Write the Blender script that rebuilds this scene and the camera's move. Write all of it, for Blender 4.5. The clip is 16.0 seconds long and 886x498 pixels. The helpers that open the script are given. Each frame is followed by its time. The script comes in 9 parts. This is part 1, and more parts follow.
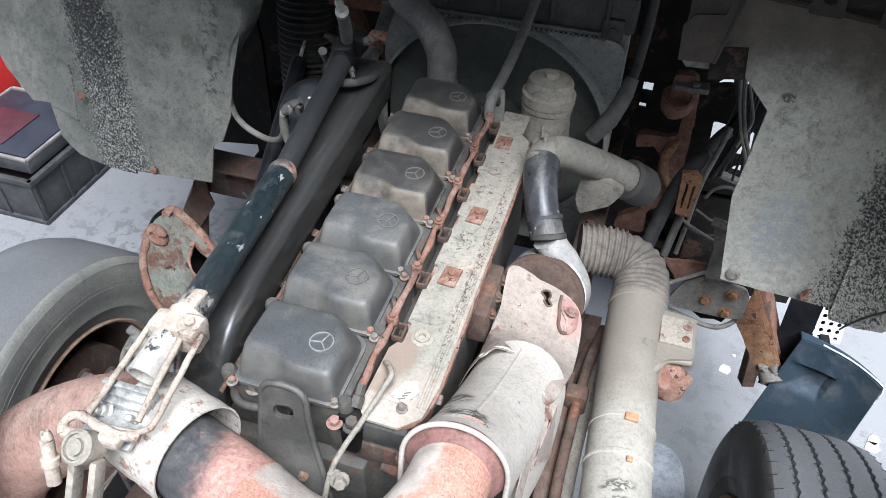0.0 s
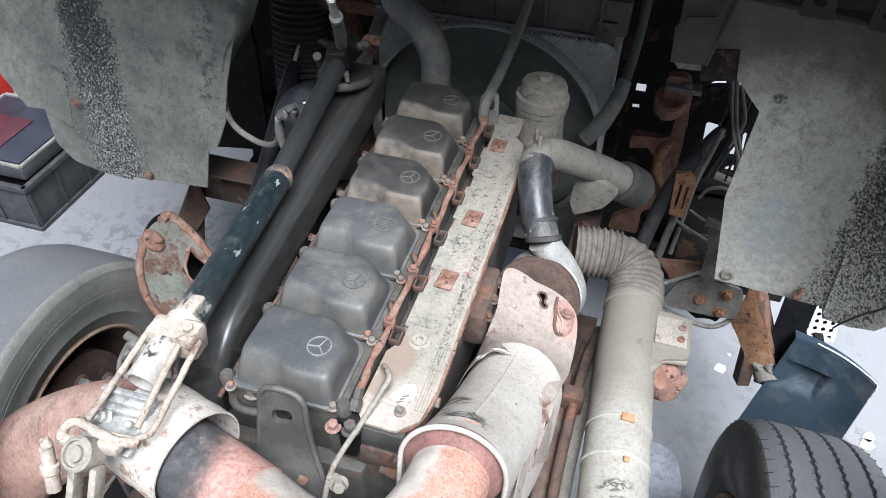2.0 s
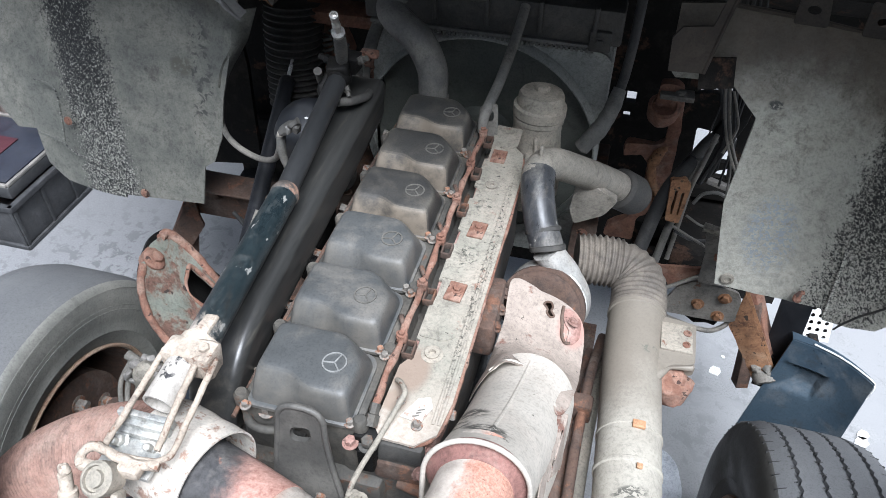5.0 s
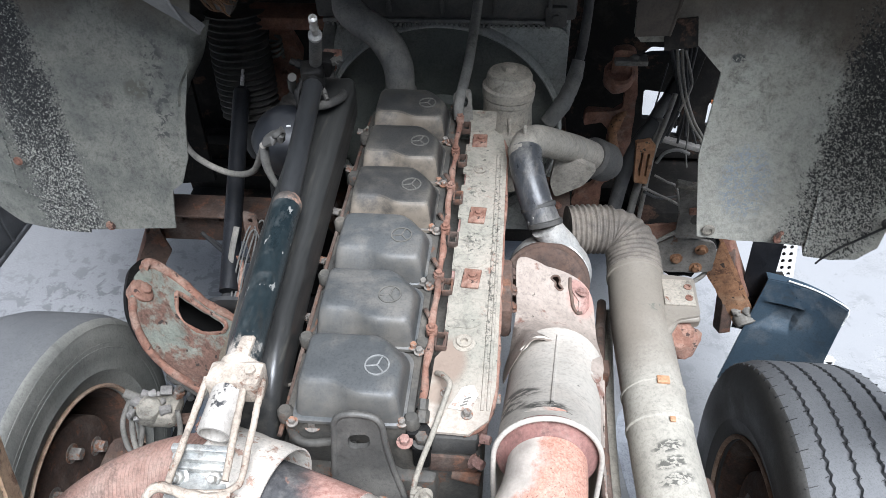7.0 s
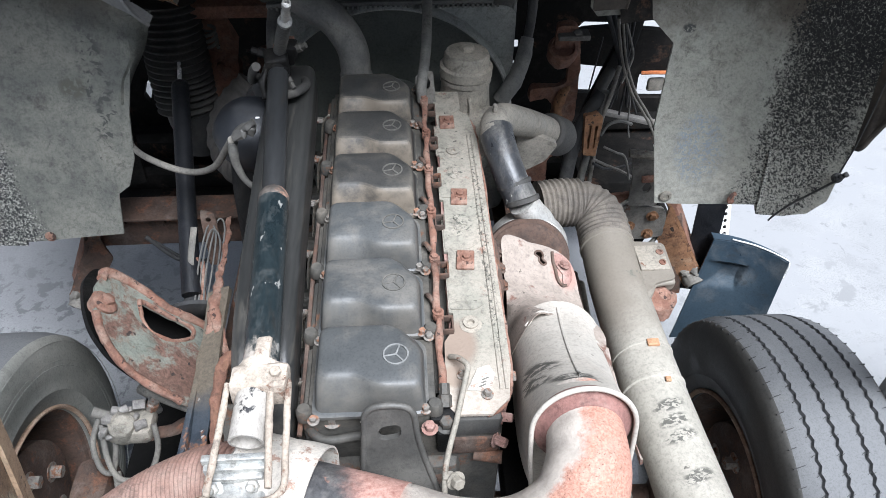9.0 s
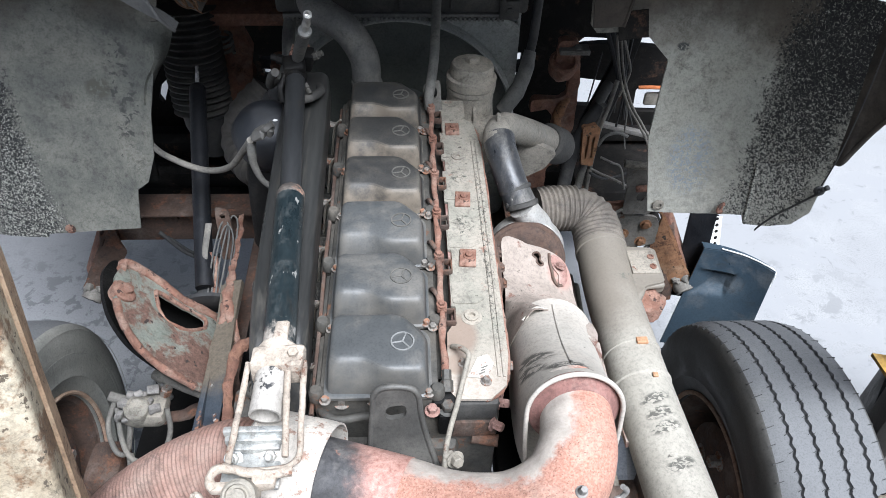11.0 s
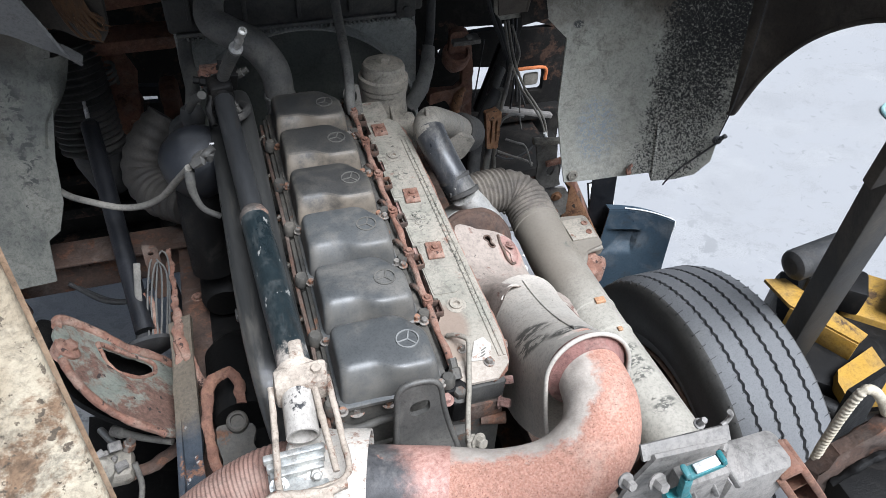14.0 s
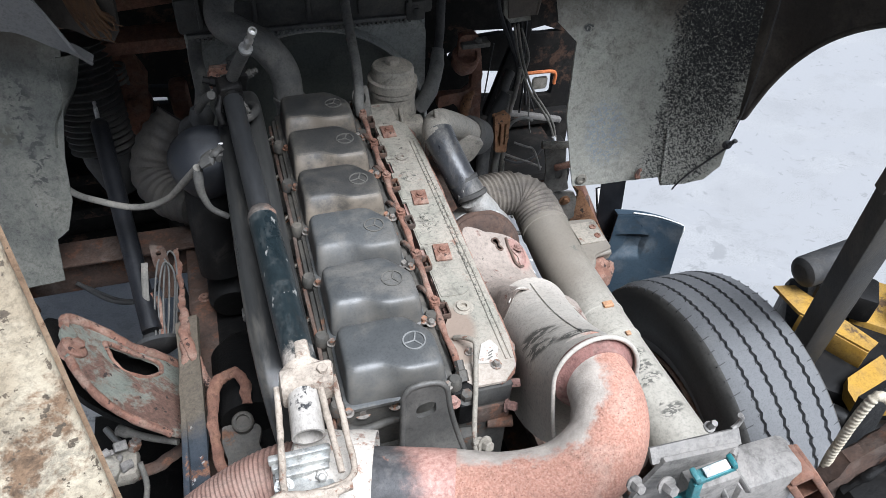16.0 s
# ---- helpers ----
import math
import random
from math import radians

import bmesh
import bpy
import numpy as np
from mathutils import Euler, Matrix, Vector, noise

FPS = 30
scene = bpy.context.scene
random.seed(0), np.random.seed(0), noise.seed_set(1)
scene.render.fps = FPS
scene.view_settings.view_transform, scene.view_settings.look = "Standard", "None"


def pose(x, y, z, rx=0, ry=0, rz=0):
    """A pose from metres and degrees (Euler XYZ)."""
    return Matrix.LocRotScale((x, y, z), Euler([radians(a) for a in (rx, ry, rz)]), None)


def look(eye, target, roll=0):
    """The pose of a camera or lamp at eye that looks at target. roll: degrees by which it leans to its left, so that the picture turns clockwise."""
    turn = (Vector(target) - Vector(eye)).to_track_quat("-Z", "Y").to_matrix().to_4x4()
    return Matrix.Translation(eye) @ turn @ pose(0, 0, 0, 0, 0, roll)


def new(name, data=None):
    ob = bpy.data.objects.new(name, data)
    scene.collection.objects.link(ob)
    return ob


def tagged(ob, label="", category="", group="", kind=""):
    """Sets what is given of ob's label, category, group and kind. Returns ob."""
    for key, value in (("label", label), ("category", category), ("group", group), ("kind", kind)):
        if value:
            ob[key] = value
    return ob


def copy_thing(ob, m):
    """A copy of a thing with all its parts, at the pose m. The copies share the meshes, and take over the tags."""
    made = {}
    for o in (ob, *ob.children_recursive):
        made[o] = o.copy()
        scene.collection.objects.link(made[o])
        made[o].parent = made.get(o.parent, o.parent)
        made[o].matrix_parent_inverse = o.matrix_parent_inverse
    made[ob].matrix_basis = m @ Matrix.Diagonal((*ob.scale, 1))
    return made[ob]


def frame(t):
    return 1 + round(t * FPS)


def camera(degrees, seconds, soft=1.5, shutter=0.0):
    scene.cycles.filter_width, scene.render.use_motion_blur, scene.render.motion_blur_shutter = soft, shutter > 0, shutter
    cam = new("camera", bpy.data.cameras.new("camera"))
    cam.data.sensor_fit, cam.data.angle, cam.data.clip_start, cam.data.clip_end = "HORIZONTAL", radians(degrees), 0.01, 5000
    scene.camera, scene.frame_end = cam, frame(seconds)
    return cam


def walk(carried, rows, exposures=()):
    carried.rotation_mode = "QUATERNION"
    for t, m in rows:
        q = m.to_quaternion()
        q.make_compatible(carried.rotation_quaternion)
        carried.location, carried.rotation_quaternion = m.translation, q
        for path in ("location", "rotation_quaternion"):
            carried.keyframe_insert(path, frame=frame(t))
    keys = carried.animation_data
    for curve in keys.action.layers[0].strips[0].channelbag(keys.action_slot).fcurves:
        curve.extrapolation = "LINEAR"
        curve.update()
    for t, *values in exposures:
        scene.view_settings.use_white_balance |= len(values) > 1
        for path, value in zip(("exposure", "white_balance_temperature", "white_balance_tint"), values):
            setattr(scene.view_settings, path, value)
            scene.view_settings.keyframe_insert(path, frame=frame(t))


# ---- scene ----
cam = camera(62.1, 16.0, soft=0.3)
PATH = [
    (0, (0.421, -0.698, 2.524), (0.002, 0.699, 1.156), 0.9),
    (0.5, (0.422, -0.703, 2.531), (0.016, 0.697, 1.162), 1.1),
    (1, (0.418, -0.707, 2.538), (0.003, 0.706, 1.184), 0.5),
    (1.5, (0.418, -0.704, 2.537), (0.004, 0.707, 1.181), 0.5),
    (2, (0.42, -0.702, 2.532), (0.013, 0.702, 1.167), 0.7),
    (2.5, (0.421, -0.697, 2.533), (0.019, 0.717, 1.177), 0.8),
    (3, (0.421, -0.699, 2.533), (0.015, 0.726, 1.189), 0.5),
    (3.5, (0.42, -0.703, 2.535), (0.015, 0.723, 1.192), 0.6),
    (4, (0.416, -0.707, 2.538), (0.006, 0.717, 1.195), 0.7),
    (6.5, (0.25, -0.736, 2.545), (0.028, 0.711, 1.182), -1.2),
    (7, (0.209, -0.746, 2.547), (0.036, 0.7, 1.176), -2.3),
    (7.5, (0.155, -0.744, 2.548), (0.068, 0.69, 1.157), -1.9),
    (8, (0.098, -0.743, 2.54), (0.105, 0.689, 1.144), -0.7),
    (8.5, (0.045, -0.741, 2.537), (0.116, 0.681, 1.133), -0.4),
    (11, (0.011, -0.831, 2.593), (0.107, 0.608, 1.207), 2.0),
    (11.5, (-0.038, -0.858, 2.608), (0.148, 0.602, 1.254), 1.3),
    (12, (-0.139, -0.855, 2.614), (0.241, 0.562, 1.255), 0.6),
    (12.5, (-0.199, -0.845, 2.605), (0.226, 0.549, 1.236), 1.9),
    (13, (-0.211, -0.831, 2.604), (0.25, 0.561, 1.244), 1.7),
    (13.5, (-0.221, -0.823, 2.601), (0.256, 0.552, 1.229), 2.6),
    (14, (-0.228, -0.823, 2.598), (0.249, 0.55, 1.225), 3.0),
    (14.5, (-0.228, -0.82, 2.597), (0.256, 0.551, 1.223), 3.1),
    (15, (-0.226, -0.819, 2.594), (0.261, 0.553, 1.221), 3.3),
    (15.5, (-0.228, -0.819, 2.59), (0.24, 0.564, 1.224), 3.1),
    (16, (-0.229, -0.823, 2.589), (0.232, 0.565, 1.225), 3.0),
]
walk(cam, [(t, look(eye, target, roll)) for t, eye, target, roll in PATH], exposures=[(0.0, 1.25), (4.0, 1.25), (8.0, 1.28), (11.0, 1.24), (12.0, 1.19), (13.0, 1.07), (16.0, 1.03)])


# ---- light: an overcast yard, open sky behind and above ----
world = bpy.data.worlds.new("sky")
scene.world = world
world.use_nodes = True
wn = world.node_tree
sky = wn.nodes.new("ShaderNodeTexSky")
sky.sky_type = "NISHITA"
sky.sun_disc = False
sky.sun_elevation, sky.sun_rotation = radians(70), radians(165)
sky.air_density, sky.dust_density, sky.ozone_density = 1.0, 1.5, 2.0
pale = wn.nodes.new("ShaderNodeHueSaturation")
pale.inputs["Saturation"].default_value = 0.68
wn.links.new(sky.outputs[0], pale.inputs["Color"])
wn.links.new(pale.outputs[0], wn.nodes["Background"].inputs["Color"])
wn.nodes["Background"].inputs["Strength"].default_value = 0.036
sun = new("sun", bpy.data.lights.new("sun", "SUN"))
sun.data.energy, sun.data.angle, sun.data.color = 4.3, radians(36), (0.884, 0.94, 1.042)
sun.matrix_world = look((1.05, -1.85, 5.0), (0, 0.0, 1.0))


# ---- helpers of this scene ----
MATS = {}


def ramp(nt, fac, stops):
    n = nt.nodes.new("ShaderNodeValToRGB")
    while len(n.color_ramp.elements) < len(stops):
        n.color_ramp.elements.new(0.5)
    for e, (p, c) in zip(n.color_ramp.elements, stops):
        e.position = p
        e.color = (*c, 1) if not isinstance(c, (int, float)) else (c, c, c, 1)
    nt.links.new(fac, n.inputs["Fac"])
    return n.outputs["Color"]


def span(nt, fac, a, va, b, vb):
    """A smooth step from va at a to vb at b."""
    n = nt.nodes.new("ShaderNodeMapRange")
    n.interpolation_type = "SMOOTHSTEP"
    nt.links.new(fac, n.inputs["Value"])
    for k, v in (("From Min", a), ("From Max", b), ("To Min", va), ("To Max", vb)):
        n.inputs[k].default_value = v
    return n.outputs["Result"]


def noise_tex(nt, coord, scale, detail=6, rough=0.6, dist=0.0):
    n = nt.nodes.new("ShaderNodeTexNoise")
    n.inputs["Scale"].default_value = scale
    n.inputs["Detail"].default_value = detail
    n.inputs["Roughness"].default_value = rough
    n.inputs["Distortion"].default_value = dist
    nt.links.new(coord, n.inputs["Vector"])
    return n.outputs["Fac"]


def mixc(nt, fac, a, b, mode="MIX"):
    n = nt.nodes.new("ShaderNodeMix")
    n.data_type, n.blend_type = "RGBA", mode
    for sock, v in ((n.inputs[0], fac), (n.inputs[6], a), (n.inputs[7], b)):
        if isinstance(v, (int, float)):
            sock.default_value = v
        elif isinstance(v, tuple):
            sock.default_value = (*v, 1)
        else:
            nt.links.new(v, sock)
    return n.outputs[2]


def material(name, col, col2, rough=0.7, metal=0.0, scale=18.0, rust=None, rust_at=0.6, rust_scale=9.0,
             dust=None, dust_at=0.5, dust_scale=5.0, bump=0.25, grain=220.0, stretch=(1, 1, 1), chips=None, chips_at=0.66, chips_scale=60.0,
             spec=0.5, island=0.0, mottle=0.5, edge=None, grime=0.55, grime_at=0.56):
    """A worn surface: two tones, a film of dust, patches of rust, chips, fine grain and relief."""
    m = bpy.data.materials.new(name)
    m.use_nodes = True
    nt = m.node_tree
    bsdf = nt.nodes["Principled BSDF"]
    tc = nt.nodes.new("ShaderNodeTexCoord")
    mp = nt.nodes.new("ShaderNodeMapping")
    mp.inputs["Scale"].default_value = stretch
    nt.links.new(tc.outputs["Object"], mp.inputs["Vector"])
    co = mp.outputs["Vector"]
    n1 = noise_tex(nt, co, scale, 8, 0.65)
    c = mixc(nt, ramp(nt, n1, [(0.3, 0.0), (0.7, 1.0)]), col, col2)
    rgh = ramp(nt, n1, [(0.3, max(rough - 0.12, 0.05)), (0.7, min(rough + 0.12, 1.0))])
    if dust:
        n2 = noise_tex(nt, co, dust_scale, 9, 0.7, 0.3)
        f = ramp(nt, n2, [(dust_at - 0.12, 0.0), (dust_at + 0.14, 0.85)])
        c = mixc(nt, f, c, dust)
        rgh = mixc(nt, f, rgh, (0.9, 0.9, 0.9))
    height = noise_tex(nt, co, grain, 4, 0.7)
    if rust:
        n3 = noise_tex(nt, co, rust_scale, 10, 0.72, 0.2)
        f = ramp(nt, n3, [(rust_at - 0.025, 0.0), (rust_at + 0.035, 1.0)])
        rn = noise_tex(nt, co, 70, 8, 0.7)
        rc = mixc(nt, ramp(nt, rn, [(0.3, 0.0), (0.72, 1.0)]), tuple(v * 0.45 for v in rust), rust)
        c = mixc(nt, f, c, rc)
        rgh = mixc(nt, f, rgh, (0.92, 0.92, 0.92))
        if metal:
            mt = mixc(nt, f, (metal,) * 3, (0.0,) * 3)
            nt.links.new(mt, bsdf.inputs["Metallic"])
        height = mixc(nt, 0.5, height, mixc(nt, f, (0.5,) * 3, ramp(nt, rn, [(0.2, 0.0), (0.8, 1.0)])))
    elif metal:
        bsdf.inputs["Metallic"].default_value = metal
    if chips:
        n4 = noise_tex(nt, co, chips_scale, 6, 0.6)
        f = ramp(nt, n4, [(chips_at, 0.0), (chips_at + 0.03, 1.0)])
        c = mixc(nt, f, c, chips)
    if edge:
        geo = nt.nodes.new("ShaderNodeNewGeometry")
        wear = mixc(nt, 1.0, ramp(nt, geo.outputs["Pointiness"], [(0.515, 0.0), (0.56, 0.9)]), ramp(nt, noise_tex(nt, co, 40, 6, 0.7), [(0.38, 0.0), (0.58, 1.0)]), "MULTIPLY")
        c = mixc(nt, wear, c, edge)
    if grime:
        gm = noise_tex(nt, co, 13, 12, 0.82, 0.6)
        gf = ramp(nt, gm, [(grime_at - 0.03, 0.0), (grime_at + 0.09, grime)])
        c = mixc(nt, gf, c, (0.035, 0.031, 0.027))
    mo = noise_tex(nt, co, 48, 10, 0.8, 0.4)
    c = mixc(nt, mottle, c, ramp(nt, mo, [(0.35, 0.40), (0.505, 1.0), (0.68, 1.0)]), "MULTIPLY")
    g = noise_tex(nt, co, grain * 0.7, 5, 0.75)
    c = mixc(nt, 0.5, c, ramp(nt, g, [(0.33, 0.40), (0.525, 1.0)]), "MULTIPLY")
    if island:
        oi = nt.nodes.new("ShaderNodeObjectInfo")
        c = mixc(nt, island, c, ramp(nt, oi.outputs["Random"], [(0.0, 0.6), (1.0, 1.0)]), "MULTIPLY")
    nt.links.new(c, bsdf.inputs["Base Color"])
    nt.links.new(rgh, bsdf.inputs["Roughness"])
    bsdf.inputs["Specular IOR Level"].default_value = spec
    height = mixc(nt, 0.5, height, noise_tex(nt, co, 35, 6, 0.6))
    bp = nt.nodes.new("ShaderNodeBump")
    bp.inputs["Strength"].default_value = min(1.0, bump * 1.6)
    bp.inputs["Distance"].default_value = 0.006
    nt.links.new(height, bp.inputs["Height"])
    nt.links.new(bp.outputs["Normal"], bsdf.inputs["Normal"])
    MATS[name] = m
    return m


def part(name, bm, mat, parent=None, label="", angle=38, flat=False):
    """Links a bmesh as one mesh object under a thing or part."""
    me = bpy.data.meshes.new(name)
    bmesh.ops.recalc_face_normals(bm, faces=bm.faces)
    bm.to_mesh(me)
    bm.free()
    if not flat:
        me.polygons.foreach_set("use_smooth", [True] * len(me.polygons))
        me.set_sharp_from_angle(angle=radians(angle))
    me.materials.append(mat)
    ob = new(name, me)
    if parent is not None:
        ob.parent = parent
    if label:
        ob["label"] = label
    return ob


def thing(name, label, category, at=(0, 0, 0), group="", kind=""):
    """An Empty that carries the parts of one thing; the parts keep world coordinates."""
    ob = new(name)
    ob.location = at
    return tagged(ob, label, category, group, kind)


def under(parent, *obs):
    """Keeps world places of parts whose thing stands away from the origin."""
    inv = Matrix.Translation(parent.location).inverted()
    for o in obs:
        o.parent = parent
        o.matrix_parent_inverse = inv


def B():
    return bmesh.new()


def V(*a):
    return Vector(a)


def axes(direction, up=(0, 0, 1)):
    """A matrix whose z runs along a direction."""
    z = Vector(direction).normalized()
    u = Vector(up)
    if abs(z.dot(u)) > 0.98:
        u = Vector((0, 1, 0))
    x = u.cross(z).normalized()
    y = z.cross(x)
    return Matrix((x, y, z)).transposed().to_4x4()


def box(bm, c, s, bevel=0.004, rot=None, segs=2, taper=None):
    """A box of size s about c, with bevelled edges."""
    r = bmesh.ops.create_cube(bm, size=1)
    vs = r["verts"]
    for v in vs:
        v.co = Vector((v.co.x * s[0], v.co.y * s[1], v.co.z * s[2]))
        if taper and v.co.z > 0:
            v.co.x *= taper[0]
            v.co.y *= taper[1]
    if bevel:
        es = list({e for v in vs for e in v.link_edges})
        g = bmesh.ops.bevel(bm, geom=es, offset=bevel, segments=segs, affect="EDGES", profile=0.5)
        vs = list({v for f in g["faces"] for v in f.verts} | {v for v in vs if v.is_valid})
    m = Matrix.Translation(c) @ (rot if rot is not None else Matrix())
    for v in vs:
        v.co = m @ v.co
    return bm


def smooth_path(pts, n=8):
    """Catmull-Rom through the points."""
    P = [Vector(p) for p in pts]
    if len(P) < 3 or n < 2:
        return P, [i for i in range(len(P))]
    out, par = [], []
    for i in range(len(P) - 1):
        p0, p1, p2, p3 = P[max(i - 1, 0)], P[i], P[i + 1], P[min(i + 2, len(P) - 1)]
        if i == 0:
            p0 = 2 * p1 - p2
        if i == len(P) - 2:
            p3 = 2 * p2 - p1
        for k in range(n):
            t = k / n
            out.append(0.5 * (2 * p1 + (p2 - p0) * t + (2 * p0 - 5 * p1 + 4 * p2 - p3) * t * t + (3 * p1 - p0 - 3 * p2 + p3) * t ** 3))
            par.append(i + t)
    out.append(P[-1])
    par.append(len(P) - 1)
    return out, par


def tube(bm, pts, r, n=8, seg=18, caps=True, wave=None, flat=1.0, hollow=0.0):
    """A round pipe along a path. r: one radius or one for each point. wave: (depth, pitch) of ribs. hollow: wall thickness at open ends."""
    if wave:
        dense, par = smooth_path(pts, 40)
        lens = [0.0]
        for a, b in zip(dense, dense[1:]):
            lens.append(lens[-1] + (b - a).length)
        m = max(8, int(lens[-1] / wave[1] * 8))
        path, pr = [], []
        j = 0
        for k in range(m + 1):
            s = lens[-1] * k / m
            while j < len(lens) - 2 and lens[j + 1] < s:
                j += 1
            f = (s - lens[j]) / max(lens[j + 1] - lens[j], 1e-9)
            path.append(dense[j].lerp(dense[j + 1], min(f, 1)))
            pr.append((par[j] + (par[j + 1] - par[j]) * min(f, 1), s))
    else:
        path, pp = smooth_path(pts, n)
        pr = [(p, 0) for p in pp]
    rr = [r] * len(pts) if isinstance(r, (int, float)) else list(r)
    t0 = (path[1] - path[0]).normalized()
    nrm = axes(t0).to_3x3() @ Vector((1, 0, 0))
    rings = []
    for i, p in enumerate(path):
        t = (path[min(i + 1, len(path) - 1)] - path[max(i - 1, 0)]).normalized()
        nrm = (nrm - t * nrm.dot(t)).normalized()
        bi = t.cross(nrm)
        u, s = pr[i]
        k = min(int(u), len(rr) - 2) if len(rr) > 1 else 0
        rad = rr[k] + (rr[k + 1] - rr[k]) * (u - k)
        if wave:
            cw = math.cos(2 * math.pi * s / wave[1])
            rad += wave[0] * math.copysign(abs(cw) ** 0.6, cw)
        rings.append([bm.verts.new(p + nrm * rad * math.cos(a) + bi * rad * flat * math.sin(a)) for a in [2 * math.pi * q / seg for q in range(seg)]])
        last = (p, nrm, bi, rad)
        if i == 0:
            first = (p, nrm, bi, rad)
    for a, b in zip(rings, rings[1:]):
        for q in range(seg):
            bm.faces.new((a[q], a[(q + 1) % seg], b[(q + 1) % seg], b[q]))
    for ring, (p, nn, bb, rad), side in ((rings[0], first, 1), (rings[-1], last, -1)):
        if hollow:
            t = nn.cross(bb) * side
            prev = ring
            for rad2, dep in ((rad - hollow, 0.0), (rad - hollow, 0.05)):
                cur = [bm.verts.new(p + t * dep + nn * rad2 * math.cos(a) + bb * rad2 * math.sin(a)) for a in [2 * math.pi * q / seg for q in range(seg)]]
                for q in range(seg):
                    bm.faces.new((prev[q], prev[(q + 1) % seg], cur[(q + 1) % seg], cur[q]))
                prev = cur
            bm.faces.new(prev)
        elif caps:
            bm.faces.new(ring)
    return bm


def lathe(bm, prof, at, direction, seg=32, zig=None, close=False):
    """Turns a profile of (radius, height) about an axis."""
    m = Matrix.Translation(at) @ axes(direction)
    rings = []
    for j, (r, h) in enumerate(prof):
        ring = []
        for q in range(seg):
            a = 2 * math.pi * q / seg
            hh = h + (zig(j, q) if zig else 0)
            ring.append(bm.verts.new(m @ Vector((r * math.cos(a), r * math.sin(a), hh))))
        rings.append(ring)
    pairs = list(zip(rings, rings[1:])) + ([(rings[-1], rings[0])] if close else [])
    for a, b in pairs:
        for q in range(seg):
            bm.faces.new((a[q], a[(q + 1) % seg], b[(q + 1) % seg], b[q]))
    if not close:
        for ring, (r, h) in ((rings[0], prof[0]), (rings[-1], prof[-1])):
            if r > 1e-4:
                bm.faces.new(ring)
    return bm


def rough(bm, amp, scale=30.0, seed=0.0):
    """Uneven, corroded relief on a mesh."""
    bm.normal_update()
    off = [(v, v.normal * amp * (noise.noise(v.co * scale + Vector((seed, seed, seed))) + 0.5 * noise.noise(v.co * scale * 2.7))) for v in bm.verts]
    for v, d in off:
        v.co += d
    return bm


def plate(bm, outline, thick, m, holes=(), bevel=0.0, cell=0.0):
    """A flat plate cut to an outline in its own x, y, with holes, of that thickness along its z."""
    loops = [outline, *holes]
    edges = []
    for lp in loops:
        vs = [bm.verts.new((x, y, 0)) for x, y in lp]
        edges += [bm.edges.new((vs[i], vs[(i + 1) % len(vs)])) for i in range(len(vs))]
    fill = bmesh.ops.triangle_fill(bm, use_beauty=True, use_dissolve=False, edges=edges)
    faces = [g for g in fill["geom"] if isinstance(g, bmesh.types.BMFace)]
    if cell:
        for i, axis in ((0, (1, 0, 0)), (1, (0, 1, 0))):
            lo, hi = min(p[i] for p in outline), max(p[i] for p in outline)
            k = max(2, int((hi - lo) / cell))
            for q in range(1, k):
                es = {e for f in faces for e in f.edges}
                vv = {v for f in faces for v in f.verts}
                cut = bmesh.ops.bisect_plane(bm, geom=list(vv) + list(es) + faces, plane_co=Vector(axis) * (lo + (hi - lo) * q / k), plane_no=axis)
                faces = [g for g in cut["geom"] if isinstance(g, bmesh.types.BMFace)]
    ext = bmesh.ops.extrude_face_region(bm, geom=faces)
    top = [g for g in ext["geom"] if isinstance(g, bmesh.types.BMVert)]
    for v in top:
        v.co.z += thick
    vs = {v for f in faces for v in f.verts} | set(top)
    for v in vs:
        v.co = m @ v.co
    return bm


def rounded(pts, r, n=5):
    """Rounds the corners of an outline."""
    out = []
    k = len(pts)
    for i in range(k):
        p, a, b = Vector(pts[i]), Vector(pts[i - 1]), Vector(pts[(i + 1) % k])
        rr = min(r, (a - p).length * 0.48, (b - p).length * 0.48)
        s, e = p + (a - p).normalized() * rr, p + (b - p).normalized() * rr
        for j in range(n + 1):
            t = j / n
            q = s * (1 - t) ** 2 + p * 2 * t * (1 - t) + e * t * t
            out.append((q.x, q.y))
    return out


def circle(x, y, r, n=16, ry=None):
    return [(x + r * math.cos(2 * math.pi * i / n), y + (ry or r) * math.sin(2 * math.pi * i / n)) for i in range(n)]


